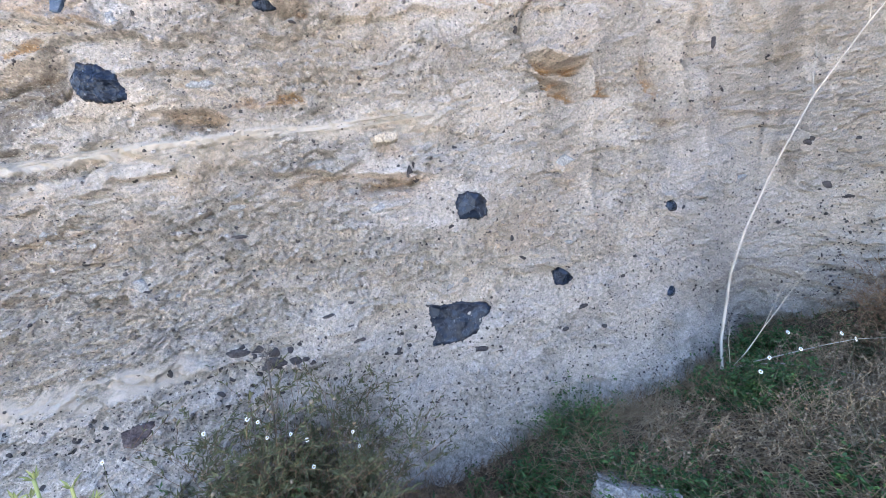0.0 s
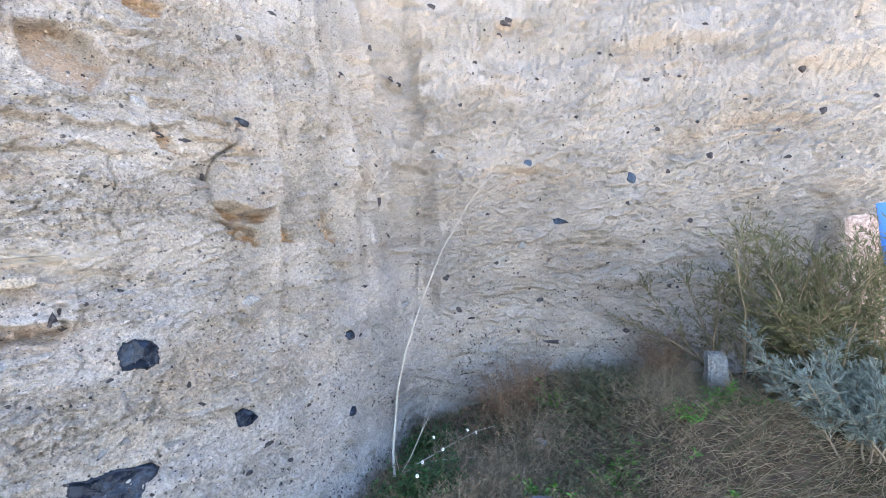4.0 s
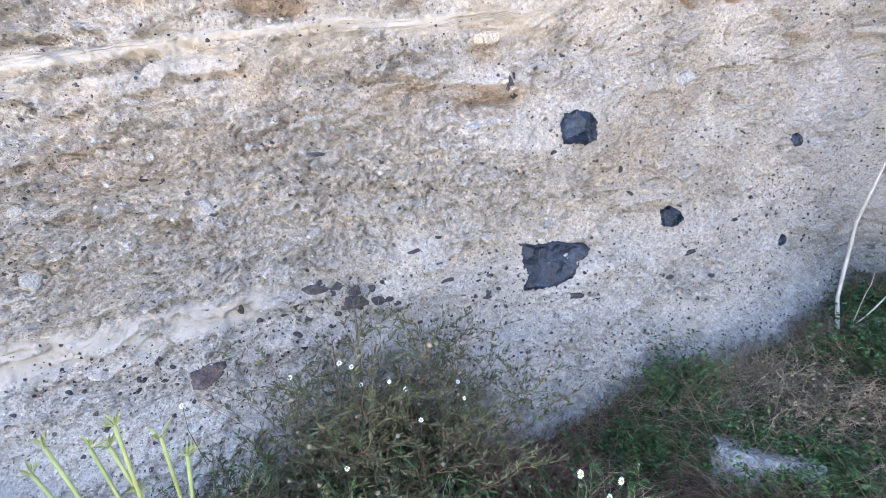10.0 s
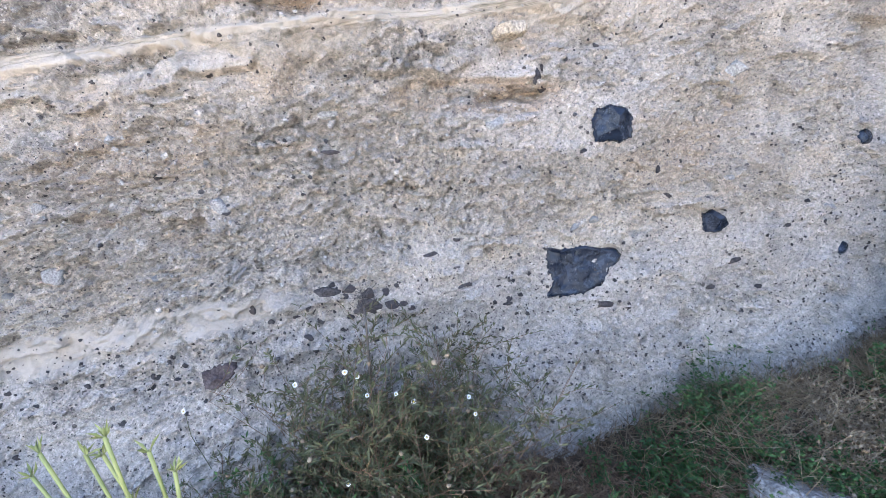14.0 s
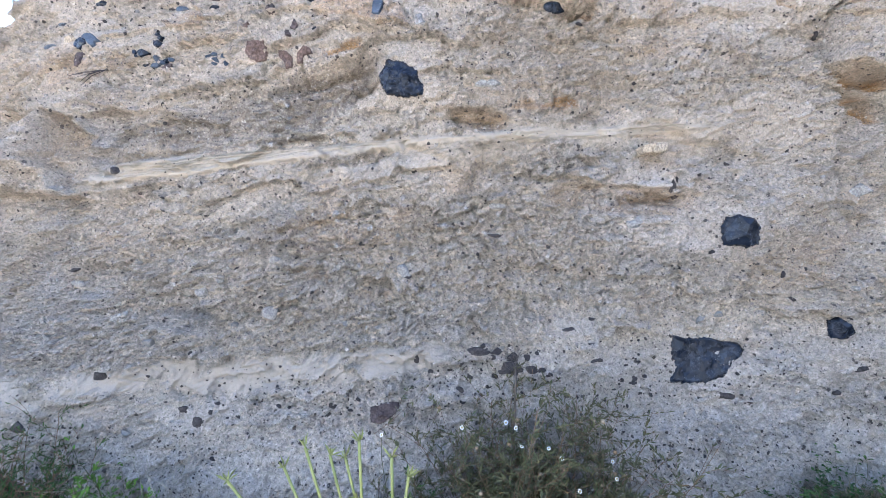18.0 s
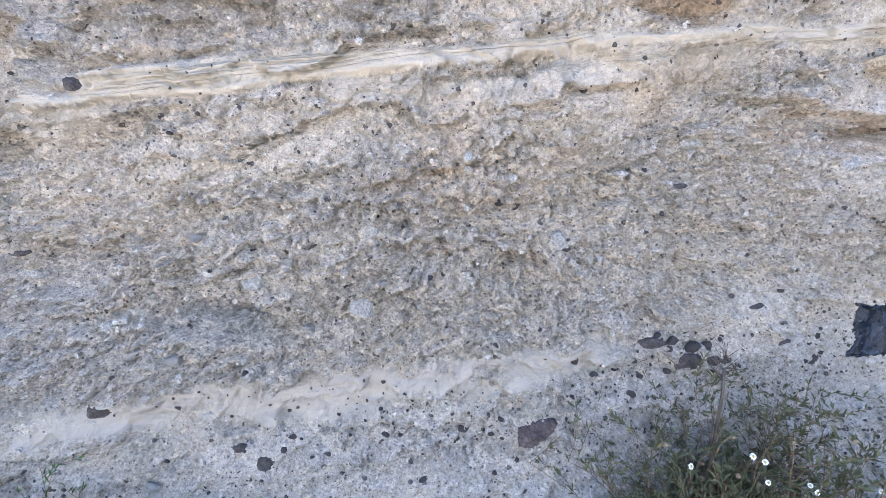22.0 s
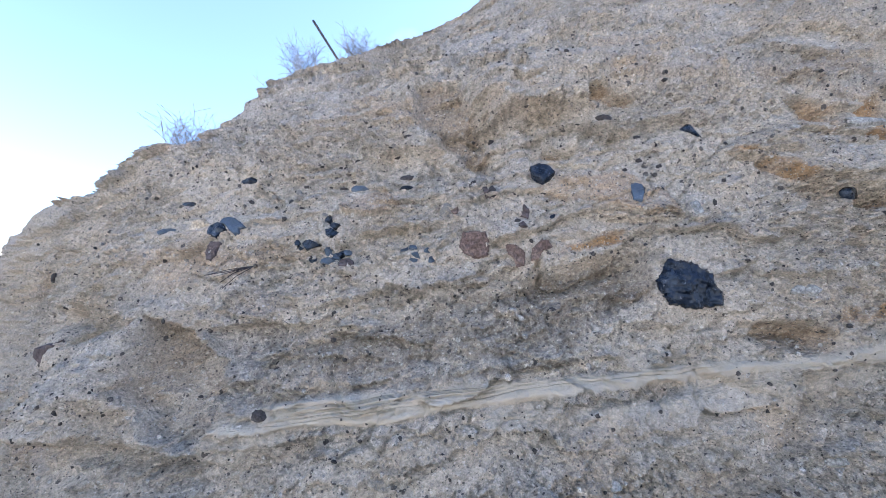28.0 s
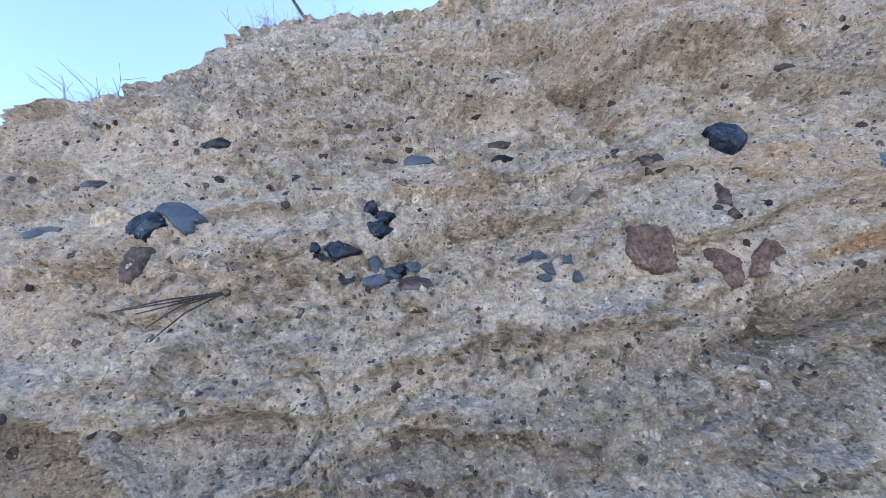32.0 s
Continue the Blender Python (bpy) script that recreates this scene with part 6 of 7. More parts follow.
# a shattered obsidian lump and the dusty blue splinters beside it
for s, z, w, h in ((6.180, 2.176, 0.026, 0.020), (6.200, 2.158, 0.024, 0.018), (6.225, 2.172, 0.062, 0.036), (6.280, 2.212, 0.052, 0.036), (6.262, 2.262, 0.034, 0.030), (6.290, 2.236, 0.034, 0.022), (6.318, 2.145, 0.036, 0.024), (6.240, 2.122, 0.030, 0.016)):
    shard(OBSIDIAN, s, z, w, h, "jagged black obsidian shard in a shattered cluster")
for s, z, w, h in ((6.278, 2.160, 0.030, 0.030), (6.335, 2.150, 0.034, 0.022), (6.280, 2.120, 0.046, 0.026), (6.305, 2.130, 0.030, 0.018), (6.520, 2.160, 0.030, 0.022), (6.545, 2.172, 0.032, 0.018), (6.560, 2.148, 0.036, 0.026), (6.590, 2.162, 0.030, 0.020), (6.602, 2.140, 0.026, 0.018), (6.548, 2.132, 0.030, 0.016)):
    shard(BLUE_GLASS, s, z, w, h, "dusty blue-grey obsidian splinter in a shattered cluster", "obsidian_splinter")
for s, z, w, h in ((6.350, 2.120, 0.056, 0.044), (6.770, 2.360, 0.040, 0.044), (6.880, 2.290, 0.036, 0.056), (6.870, 2.240, 0.036, 0.026)):
    shard(PURPLE, s, z, w, h, "angular dark purple lava stone in pale tuff", "lava_stone")
for s, z, w, h in ((6.670, 2.290, 0.024, 0.030),):
    shard(RED_STONE, s, z, w, h, "dull brick-red lava stone in pale tuff", "red_stone")

# ---- plants and loose things at the foot of the cliff ----
DRY_STEM = leafy("dry_stem", ((0.20, 0.145, 0.09), (0.32, 0.25, 0.17), (0.13, 0.09, 0.06)), 0.8, 0.0)
RED_STEM = leafy("red_brown_stem", ((0.12, 0.065, 0.04), (0.21, 0.13, 0.08), (0.09, 0.05, 0.035)), 0.8, 0.0)
PALE_STEM = leafy("bleached_stem", ((0.29, 0.265, 0.23), (0.37, 0.34, 0.30), (0.21, 0.18, 0.15)), 0.75, 0.0)
GREEN = leafy("green_leaf", ((0.03, 0.075, 0.022), (0.06, 0.125, 0.035), (0.025, 0.06, 0.03)))
BRIGHT = leafy("bright_leaf", ((0.07, 0.17, 0.03), (0.12, 0.25, 0.04), (0.05, 0.13, 0.03)))
DULL = leafy("dull_leaf", ((0.075, 0.085, 0.04), (0.115, 0.115, 0.06), (0.06, 0.06, 0.035)))
SILVER = leafy("silver_leaf", ((0.22, 0.265, 0.235), (0.32, 0.36, 0.32), (0.17, 0.20, 0.17)))
FEATHER = leafy("feathery_leaf", ((0.115, 0.125, 0.055), (0.17, 0.17, 0.08), (0.14, 0.115, 0.055)))
YELLOW_STEM = leafy("yellow_green_stem", ((0.22, 0.245, 0.085), (0.30, 0.31, 0.12), (0.15, 0.19, 0.07)), 0.5, 0.1)
PETAL = leafy("white_petal", ((0.78, 0.78, 0.77), (0.84, 0.84, 0.83), (0.74, 0.73, 0.71)), 0.6, 0.2)
HEART = leafy("yellow_heart", ((0.55, 0.38, 0.03), (0.65, 0.45, 0.04), (0.45, 0.30, 0.03)), 0.7, 0.0)
SEEDHEAD = leafy("seed_head", ((0.15, 0.105, 0.07), (0.24, 0.185, 0.13), (0.10, 0.07, 0.045)), 0.9, 0.0)
LITTER = leafy("dry_litter", ((0.15, 0.095, 0.06), (0.27, 0.19, 0.12), (0.10, 0.065, 0.045)), 0.9, 0.0)


class Growth:
    """Collects stems, leaves and heads of one plant part into one mesh."""

    def __init__(self):
        self.v, self.f = [], []

    def tube(self, pts, r0, r1, sides=3):
        b = len(self.v)
        pts = [Vector(p) for p in pts]
        for i, p in enumerate(pts):
            d = (pts[min(i + 1, len(pts) - 1)] - pts[max(i - 1, 0)]).normalized()
            a = d.cross(Vector((0.3, 0.9, 0.2))).normalized()
            c = d.cross(a)
            r = r0 + (r1 - r0) * i / (len(pts) - 1)
            for k in range(sides):
                t = 2 * math.pi * k / sides
                self.v.append(p + (a * math.cos(t) + c * math.sin(t)) * r)
        for i in range(len(pts) - 1):
            for k in range(sides):
                e = (k + 1) % sides
                self.f.append((b + i * sides + k, b + i * sides + e, b + (i + 1) * sides + e, b + (i + 1) * sides + k))
        self.f.append(tuple(b + (len(pts) - 1) * sides + k for k in range(sides)))

    def leaf(self, p, way, length, width, rng):
        way = way.normalized()
        side = way.cross(Vector((rng.uniform(-1, 1), rng.uniform(-1, 1), rng.uniform(0.2, 1)))).normalized()
        up = side.cross(way)
        b = len(self.v)
        mid = p + way * length * 0.5 + up * length * 0.12
        self.v += [p, mid + side * width / 2, p + way * length, mid - side * width / 2]
        self.f += [(b, b + 1, b + 2), (b, b + 2, b + 3)]

    def knob(self, p, r, rng):
        v, f = BALLS[1]
        b = len(self.v)
        self.v += [p + Vector(q) * r * rng.uniform(0.7, 1.2) for q in v]
        self.f += [tuple(b + i for i in t) for t in f]

    def mesh(self, name):
        return mesh_of(name, self.v, self.f)


def way_of(rng, spread, up=1.0):
    t = rng.uniform(0, 2 * math.pi)
    return Vector((math.cos(t) * spread, math.sin(t) * spread, up))


def bent(p, way, length, rng, sag=0.2, steps=4):
    """Points of a stem that bends and sways."""
    pts, d = [Vector(p)], way.normalized()
    for _ in range(steps):
        d = (d + Vector((rng.uniform(-1, 1), rng.uniform(-1, 1), rng.uniform(-1, 0.6))) * sag).normalized()
        pts.append(pts[-1] + d * length / steps)
    return pts


def base(name, x, y, z, label, category, group=""):
    ob = new(name)
    ob.matrix_basis = Matrix.Translation((x, y, z))
    ob.empty_display_size = 0.1
    return tagged(ob, label, category, group)


def foot(x, y):
    return float(ground_at(x, y))


def flower(parent, p, size, rng, name="flower"):
    """A daisy: petals round a yellow heart."""
    g = Growth()
    out = Vector((rng.uniform(-0.5, 0.5), -1, rng.uniform(0.2, 0.9))).normalized()
    a = out.cross(Vector((0, 0, 1))).normalized()
    c = out.cross(a)
    p = Vector(p)
    n = 13
    for k in range(n):
        t = 2 * math.pi * k / n + rng.uniform(-0.1, 0.1)
        d, e = a * math.cos(t) + c * math.sin(t), a * -math.sin(t) + c * math.cos(t)
        b = len(g.v)
        g.v += [p + d * size * 0.12, p + d * size * 0.34 + e * size * 0.09 + out * 0.06 * size, p + d * size * rng.uniform(0.44, 0.52) - out * 0.05 * size, p + d * size * 0.34 - e * size * 0.09 + out * 0.06 * size]
        g.f.append((b, b + 1, b + 2, b + 3))
    ob = part(name, g.mesh(name), PETAL, parent)
    h = Growth()
    h.knob(p + out * 0.02 * size, size * 0.14, rng)
    part("flower_heart", h.mesh("flower_heart"), HEART, ob)
    return ob


def shrub(name, x, y, spread, height, seed, label, stems, leaf, leaf_material, stem_material, category="shrub", heads=0, flowers=(), depth=None, flower_size=0.03, knobs=SEEDHEAD, lean=(0, 0), density=1.0, twig=0.0014):
    """A low bushy plant: many thin forking stems, small leaves, dry heads and flowers."""
    rng = random.Random(seed)
    ob = base(name, x, y, foot(x, y), label, category)
    st, lf, hd = Growth(), Growth(), Growth()
    depth = depth or spread
    for _ in range(stems):
        px, py = x + rng.gauss(0, 0.35) * spread, y + rng.gauss(0, 0.35) * depth
        _, fy = px, py
        p = Vector((px, py, foot(px, py) - 0.02))
        d = Vector((rng.gauss(lean[0], 0.45), rng.gauss(lean[1], 0.4), 1.0))
        tall = height * rng.uniform(0.45, 1.05)
        pts = bent(p, d, tall, rng, 0.22, 5)
        st.tube(pts, twig * rng.uniform(0.8, 1.5), twig * 0.5)
        for i in range(1, len(pts)):
            for _ in range(rng.choice((1, 2, 2, 3))):
                q = pts[i - 1].lerp(pts[i], rng.random())
                tw = bent(q, Vector((rng.uniform(-1, 1), rng.uniform(-1, 1), rng.uniform(0.1, 1.0))), tall * rng.uniform(0.12, 0.34), rng, 0.35, 3)
                st.tube(tw, twig * 0.7, twig * 0.35)
                for _ in range(int(rng.randint(2, 6) * density)):
                    k = rng.randrange(len(tw) - 1)
                    w = tw[k].lerp(tw[k + 1], rng.random())
                    lf.leaf(w, (tw[k + 1] - tw[k]).normalized() + Vector((rng.uniform(-1, 1), rng.uniform(-1, 1), rng.uniform(-0.6, 1))) * 0.9, leaf[0] * rng.uniform(0.6, 1.3), leaf[1] * rng.uniform(0.7, 1.3), rng)
                if heads and rng.random() < heads:
                    hd.knob(tw[-1], 0.0055 * rng.uniform(0.6, 1.4), rng)
    tagged(part("twig_tangle", st.mesh("twig_tangle"), stem_material, ob), kind="stuff")
    if lf.v:
        tagged(part("foliage", lf.mesh("foliage"), leaf_material, ob), kind="stuff")
    if hd.v:
        tagged(part("seed_head", hd.mesh("seed_head"), knobs, ob), kind="stuff")
    for p in flowers:
        q = Vector(p)
        s2 = Growth()
        s2.tube([Vector((q.x + rng.uniform(-0.06, 0.06), q.y + 0.05, max(q.z - 0.22, foot(q.x, q.y)))), q - Vector((0, -0.01, 0.08)), q - Vector((0, -0.004, 0.004))], 0.0012, 0.001)
        fl = flower(ob, p, flower_size * rng.uniform(0.8, 1.1), rng)
        part("flower_stalk", s2.mesh("flower_stalk"), DULL, fl)
    return ob


def patch(name, x, y, spread, depth, seed, label, count, size, material, lift=0.1, category="plant"):
    """Creeping leaves on trailing stems."""
    rng = random.Random(seed)
    ob = base(name, x, y, foot(x, y), label, category)
    st, lf = Growth(), Growth()
    for _ in range(count):
        px, py = x + rng.gauss(0, 0.4) * spread, y + rng.gauss(0, 0.4) * depth
        p = Vector((px, py, foot(px, py)))
        pts = bent(p, way_of(rng, 0.8, rng.uniform(0.3, 1.4)), lift * rng.uniform(0.6, 1.6), rng, 0.3, 4)
        st.tube(pts, 0.0013, 0.0006)
        for i in range(1, len(pts)):
            for _ in range(rng.randint(3, 6)):
                lf.leaf(pts[i] + Vector((rng.uniform(-1, 1), rng.uniform(-1, 1), rng.uniform(-1, 1))) * 0.012, way_of(rng, 1.0, rng.uniform(-0.2, 0.8)), size * rng.uniform(0.6, 1.4), size * 0.55 * rng.uniform(0.7, 1.2), rng)
    tagged(part("runner_tangle", st.mesh("runner_tangle"), DULL, ob), kind="stuff")
    tagged(part("foliage", lf.mesh("foliage"), material, ob), kind="stuff")
    return ob


def grass(name, x, y, spread, depth, height, seed, label, count, material, flat=0.5, width=0.0022):
    """Dry grass and trailing stalks over the ground, past counting."""
    rng = random.Random(seed)
    g = Growth()
    for _ in range(count):
        px, py = x + rng.uniform(-0.5, 0.5) * spread, y + rng.uniform(-0.5, 0.5) * depth
        p = Vector((px, py, foot(px, py) - 0.01))
        g.tube(bent(p, way_of(rng, flat, 1.0), height * rng.uniform(0.4, 1.2), rng, 0.36, 3), width * rng.uniform(0.4, 0.9), width * 0.15)
    ob = new(name, g.mesh(name))
    ob.data.materials.append(material)
    return tagged(ob, label, "grass", kind="stuff")


# daisies at the foot of the wall
shrub("daisy_bush", -0.57, -0.44, 0.27, 0.70, 11, "scrubby daisy bush, half dry, with white flowers", 190, (0.026, 0.006), DULL, RED_STEM, "bush", 0.25,
      [(-0.555, -0.52, 0.865), (-0.351, -0.5, 0.835), (-0.332, -0.5, 0.778), (-0.638, -0.5, 0.85), (-0.662, -0.5, 0.91), (-0.508, -0.5, 0.825), (-0.695, -0.5, 0.925), (-0.837, -0.5, 0.89)], depth=0.20, density=3.6, flower_size=0.017)
shrub("daisy_bush", -0.62, -0.66, 0.44, 0.38, 12, "low straggling daisy bush with dry stems", 110, (0.024, 0.006), GREEN, DRY_STEM, "bush", 0.3,
      [(-0.673, -0.66, 0.70), (-0.47, -0.62, 0.80), (-1.078, -0.62, 0.90)], depth=0.25, density=2.6, flower_size=0.017)
shrub("daisy_bush", 0.0, -0.74, 0.34, 0.32, 13, "small green daisy bush beside the pale boulder", 90, (0.022, 0.005), GREEN, DRY_STEM, "bush", 0.1,
      [(0.015, -0.76, 0.615), (0.043, -0.76, 0.665), (-0.07, -0.76, 0.70)], depth=0.22, density=2.0, flower_size=0.026)
shrub("dead_bush", -0.12, -0.45, 0.30, 0.18, 14, "dead brown bush of fine tangled twigs", 70, (0.012, 0.003), LITTER, RED_STEM, "bush", 0.2, depth=0.2)
shrub("dry_bush", -0.98, -0.58, 0.32, 0.28, 15, "dull green bush with dry brown twigs", 70, (0.020, 0.004), DULL, RED_STEM, "bush", 0.2, depth=0.25, density=1.5)
# the dead upright stalk in the daisies
rngs = random.Random(70)
ob = base("dead_stalk", -0.66, -0.36, foot(-0.66, -0.36), "dark dead flower stalk with a tuft on top", "dead plant")
g = Growth()
g.tube([(-0.66, -0.34, 0.45), (-0.655, -0.33, 0.75), (-0.66, -0.31, 0.97), (-0.665, -0.30, 1.04)], 0.005, 0.004, 6)
for _ in range(30):
    g.tube(bent((-0.665, -0.30, 1.03 + rngs.uniform(-0.03, 0.05)), way_of(rngs, 1.0, 0.6), 0.06, rngs, 0.3, 3), 0.0012, 0.0005)
part("stalk", g.mesh("stalk"), RUST, ob)


def succulent(x, y, seed):
    """Fleshy yellow-green stems with starry tips."""
    rng = random.Random(seed)
    z = foot(x, y)
    ob = base("spurge", x, y, z, "yellow-green fleshy spurge stems with starry tips", "plant")
    tips = [(-1.424, 0.874), (-1.309, 0.874), (-1.225, 0.972), (-1.084, 0.83), (-1.075, 1.02), (-0.985, 0.998), (-1.301, 0.749), (-1.171, 0.937), (-1.124, 0.946), (-0.939, 0.958)]
    for tx, tz in tips:
        ty = y + rng.uniform(-0.06, 0.06)
        root = Vector((x + rng.uniform(-0.07, 0.07), y + rng.uniform(-0.05, 0.05), z))
        tip = Vector((tx, ty, tz))
        mid = Vector((root.x + (tip.x - root.x) * 0.5, (root.y + tip.y) / 2, root.z + (tip.z - root.z) * 0.42))
        mid.z = max(mid.z, z + 0.05)
        pts = [root.lerp(mid, k / 6).lerp(mid.lerp(tip, k / 6), k / 6) for k in range(7)]
        st = Growth()
        st.tube(pts, 0.0028, 0.0040, 7)
        stem = part("stem", st.mesh("stem"), YELLOW_STEM, ob)
        lf = Growth()
        way = (pts[-1] - pts[-2]).normalized()
        for _ in range(rng.randint(6, 9)):
            lf.leaf(tip - way * 0.004, way * 0.7 + Vector((rng.uniform(-1, 1), rng.uniform(-1, 1), rng.uniform(-0.5, 0.8))), rng.uniform(0.022, 0.042), 0.006, rng)
        for k in range(1, 4):
            for _ in range(2):
                lf.leaf(pts[k], way + Vector((rng.uniform(-1, 1), rng.uniform(-1, 1), rng.uniform(-1, 1))), rng.uniform(0.012, 0.03), 0.004, rng)
        tagged(part("tip_rosette", lf.mesh("tip_rosette"), YELLOW_STEM, stem), kind="stuff")
    return ob


succulent(-0.98, -0.84, 21)
shrub("green_weed", -1.2, -0.72, 0.5, 0.26, 22, "dark green feathery weeds beside the spurge", 60, (0.022, 0.003), GREEN, DULL, "weed", 0.08, depth=0.25, density=2.0, knobs=HEART)
shrub("green_weed", -2.5, -0.55, 0.35, 0.42, 23, "dull green shrub with woody brown stems", 55, (0.022, 0.004), GREEN, RED_STEM, "shrub", 0.05, depth=0.2, density=1.8)
shrub("dry_twigs", -2.02, -0.52, 0.40, 0.34, 24, "bleached tangle of bare twigs", 42, (0.012, 0.002), DULL, PALE_STEM, "dead bush", 0.0, depth=0.2, density=0.3, twig=0.0017)
shrub("green_weed", -2.12, -0.55, 0.14, 0.32, 25, "light green weed among bleached twigs", 16, (0.026, 0.009), BRIGHT, DULL, "weed", 0.0, depth=0.1, density=1.3)
shrub("dry_bush", -1.62, -0.62, 0.45, 0.20, 26, "low dark bush of dry stems", 45, (0.016, 0.004), DULL, DRY_STEM, "bush", 0.15, depth=0.2)

# creeping green by the boulder and the corner
patch("creeper", 0.40, -0.30, 0.30, 0.14, 31, "dark green creeping leaves on the earth bank", 180, 0.018, GREEN, 0.07)
patch("creeper", 0.66, -0.14, 0.12, 0.10, 32, "green leafy tuft against the cliff", 90, 0.018, GREEN, 0.18)
patch("creeper", 0.85, -0.45, 0.40, 0.25, 33, "green creeping leaves over dry stems", 240, 0.018, GREEN, 0.10)
patch("creeper", 1.65, -0.10, 0.40, 0.20, 34, "green leafy patch at the foot of the pale stick", 200, 0.022, GREEN, 0.16)
patch("creeper", 0.92, -0.50, 0.22, 0.16, 35, "green leaves trailing over the boulder", 110, 0.018, GREEN, 0.10)
patch("creeper", 0.80, -0.52, 0.20, 0.10, 39, "green leaves trailing over the boulder", 110, 0.018, GREEN, 0.14)
patch("creeper", 1.35, -0.80, 0.6, 0.35, 36, "mixed green leaves among dry stalks", 150, 0.022, GREEN, 0.12)
patch("creeper", 2.25, -0.95, 0.7, 0.5, 37, "dull green leaves among dry stalks", 170, 0.024, DULL, 0.14)
patch("creeper", 3.0, -0.55, 0.6, 0.4, 38, "dull green leaves among dry stalks", 150, 0.026, DULL, 0.16)
for k, (px, py) in enumerate(((2.95, -0.15), (2.5, -0.9), (3.1, -1.2), (2.1, -0.7), (3.45, -1.35), (2.75, -1.5))):
    patch("bright_weed", px, py, 0.16, 0.14, 40 + k, "fresh light-green weed in the dry grass", 14, 0.03, BRIGHT, 0.14, "weed")
for k, (px, py, sp, tall) in enumerate(((1.0, -0.30, 0.35, 0.22), (1.45, -0.42, 0.45, 0.28), (1.95, -0.35, 0.45, 0.30), (1.75, -0.85, 0.5, 0.26), (2.45, -0.30, 0.5, 0.32), (2.5, -1.3, 0.6, 0.30), (3.3, -0.9, 0.6, 0.30))):
    shrub("dry_thistle", px, py, sp, tall, 50 + k, "dry brown stalks with round seed heads", 120, (0.014, 0.005), LITTER, DRY_STEM, "dry plant", 0.5, depth=0.3, lean=(0.4, -0.3), density=0.5)
shrub("white_flowers", 1.62, -0.22, 0.30, 0.30, 58, "leafy weed with small white daisies", 30, (0.022, 0.008), GREEN, DULL, "weed", 0.0,
      [(1.476, -0.27, 0.761), (1.516, -0.27, 0.826), (1.677, -0.27, 0.851), (1.624, -0.25, 0.93), (1.915, -0.25, 0.898), (1.997, -0.25, 0.862)], depth=0.14, flower_size=0.026)
shrub("brown_bush", 2.75, 0.02, 0.45, 0.52, 59, "dense red-brown dead bush against the cliff foot", 170, (0.016, 0.004), LITTER, RED_STEM, "bush", 0.35, depth=0.2)
shrub("brown_bush", 3.95, -0.72, 0.40, 0.55, 60, "dry russet bush behind the concrete post", 110, (0.02, 0.004), LITTER, RED_STEM, "bush", 0.2, depth=0.2)

# the large feathery shrub and the silvery one by the gate
def tree_shrub(name, x, y, z, height, spread, seed, label, leaf_material, stem_material, limbs, leaf, twigs, side=(0, 0)):
    rng = random.Random(seed)
    ob = base(name, x, y, z, label, "shrub")
    lf = Growth()
    for _ in range(limbs):
        p = Vector((x + rng.gauss(0, 0.12) * spread, y + rng.gauss(0, 0.12) * spread, foot(x, y) - 0.03))
        d = Vector((rng.gauss(side[0], 0.42), rng.gauss(side[1], 0.42), 1.0))
        tall = height * rng.uniform(0.6, 1.08)
        pts = bent(p, d, tall, rng, 0.17, 7)
        st = Growth()
        st.tube(pts, 0.010 * rng.uniform(0.6, 1.2), 0.002, 5)
        for i in range(2, len(pts)):
            for _ in range(twigs):
                q = pts[i - 1].lerp(pts[i], rng.random())
                tw = bent(q, (pts[i] - pts[i - 1]).normalized() + Vector((rng.uniform(-1, 1), rng.uniform(-1, 1), rng.uniform(-0.3, 0.9))) * 0.9, tall * rng.uniform(0.12, 0.3), rng, 0.3, 4)
                st.tube(tw, 0.0022, 0.0008)
                for k in range(1, len(tw)):
                    for _ in range(5):
                        w = tw[k - 1].lerp(tw[k], rng.random())
                        lf.leaf(w, (tw[k] - tw[k - 1]).normalized() + Vector((rng.uniform(-1, 1), rng.uniform(-1, 1), rng.uniform(-0.8, 1))) * 0.7, leaf[0] * rng.uniform(0.6, 1.4), leaf[1], rng)
        part("limb", st.mesh("limb"), stem_material, ob)
    tagged(part("foliage", lf.mesh("foliage"), leaf_material, ob), kind="stuff")
    return ob


tree_shrub("feathery_shrub", 4.15, -1.28, foot(4.15, -1.28), 1.45, 1.0, 81, "feathery olive-green shrub with brown limbs", FEATHER, DRY_STEM, 13, (0.045, 0.003), 4, (0.0, -0.1))
tree_shrub("feathery_shrub", 4.2, -1.72, foot(4.2, -1.72), 1.25, 0.9, 82, "half-dry feathery shrub by the gate", FEATHER, DRY_STEM, 16, (0.05, 0.004), 5, (0.0, -0.12))
tree_shrub("feathery_shrub", 4.2, -1.88, foot(4.2, -1.88), 1.4, 0.8, 85, "half-dry feathery shrub before the pink pillar", FEATHER, DRY_STEM, 14, (0.05, 0.004), 5, (0.0, 0.05))
tree_shrub("silvery_shrub", 3.75, -2.0, foot(3.75, -2.0), 0.72, 0.9, 83, "grey-green silvery shrub in front of the gate", SILVER, DRY_STEM, 26, (0.05, 0.007), 5)
tree_shrub("silvery_shrub", 3.55, -2.45, foot(3.55, -2.45), 0.75, 0.9, 84, "grey-green silvery shrub in front of the gate", SILVER, DRY_STEM, 14, (0.05, 0.007), 4)

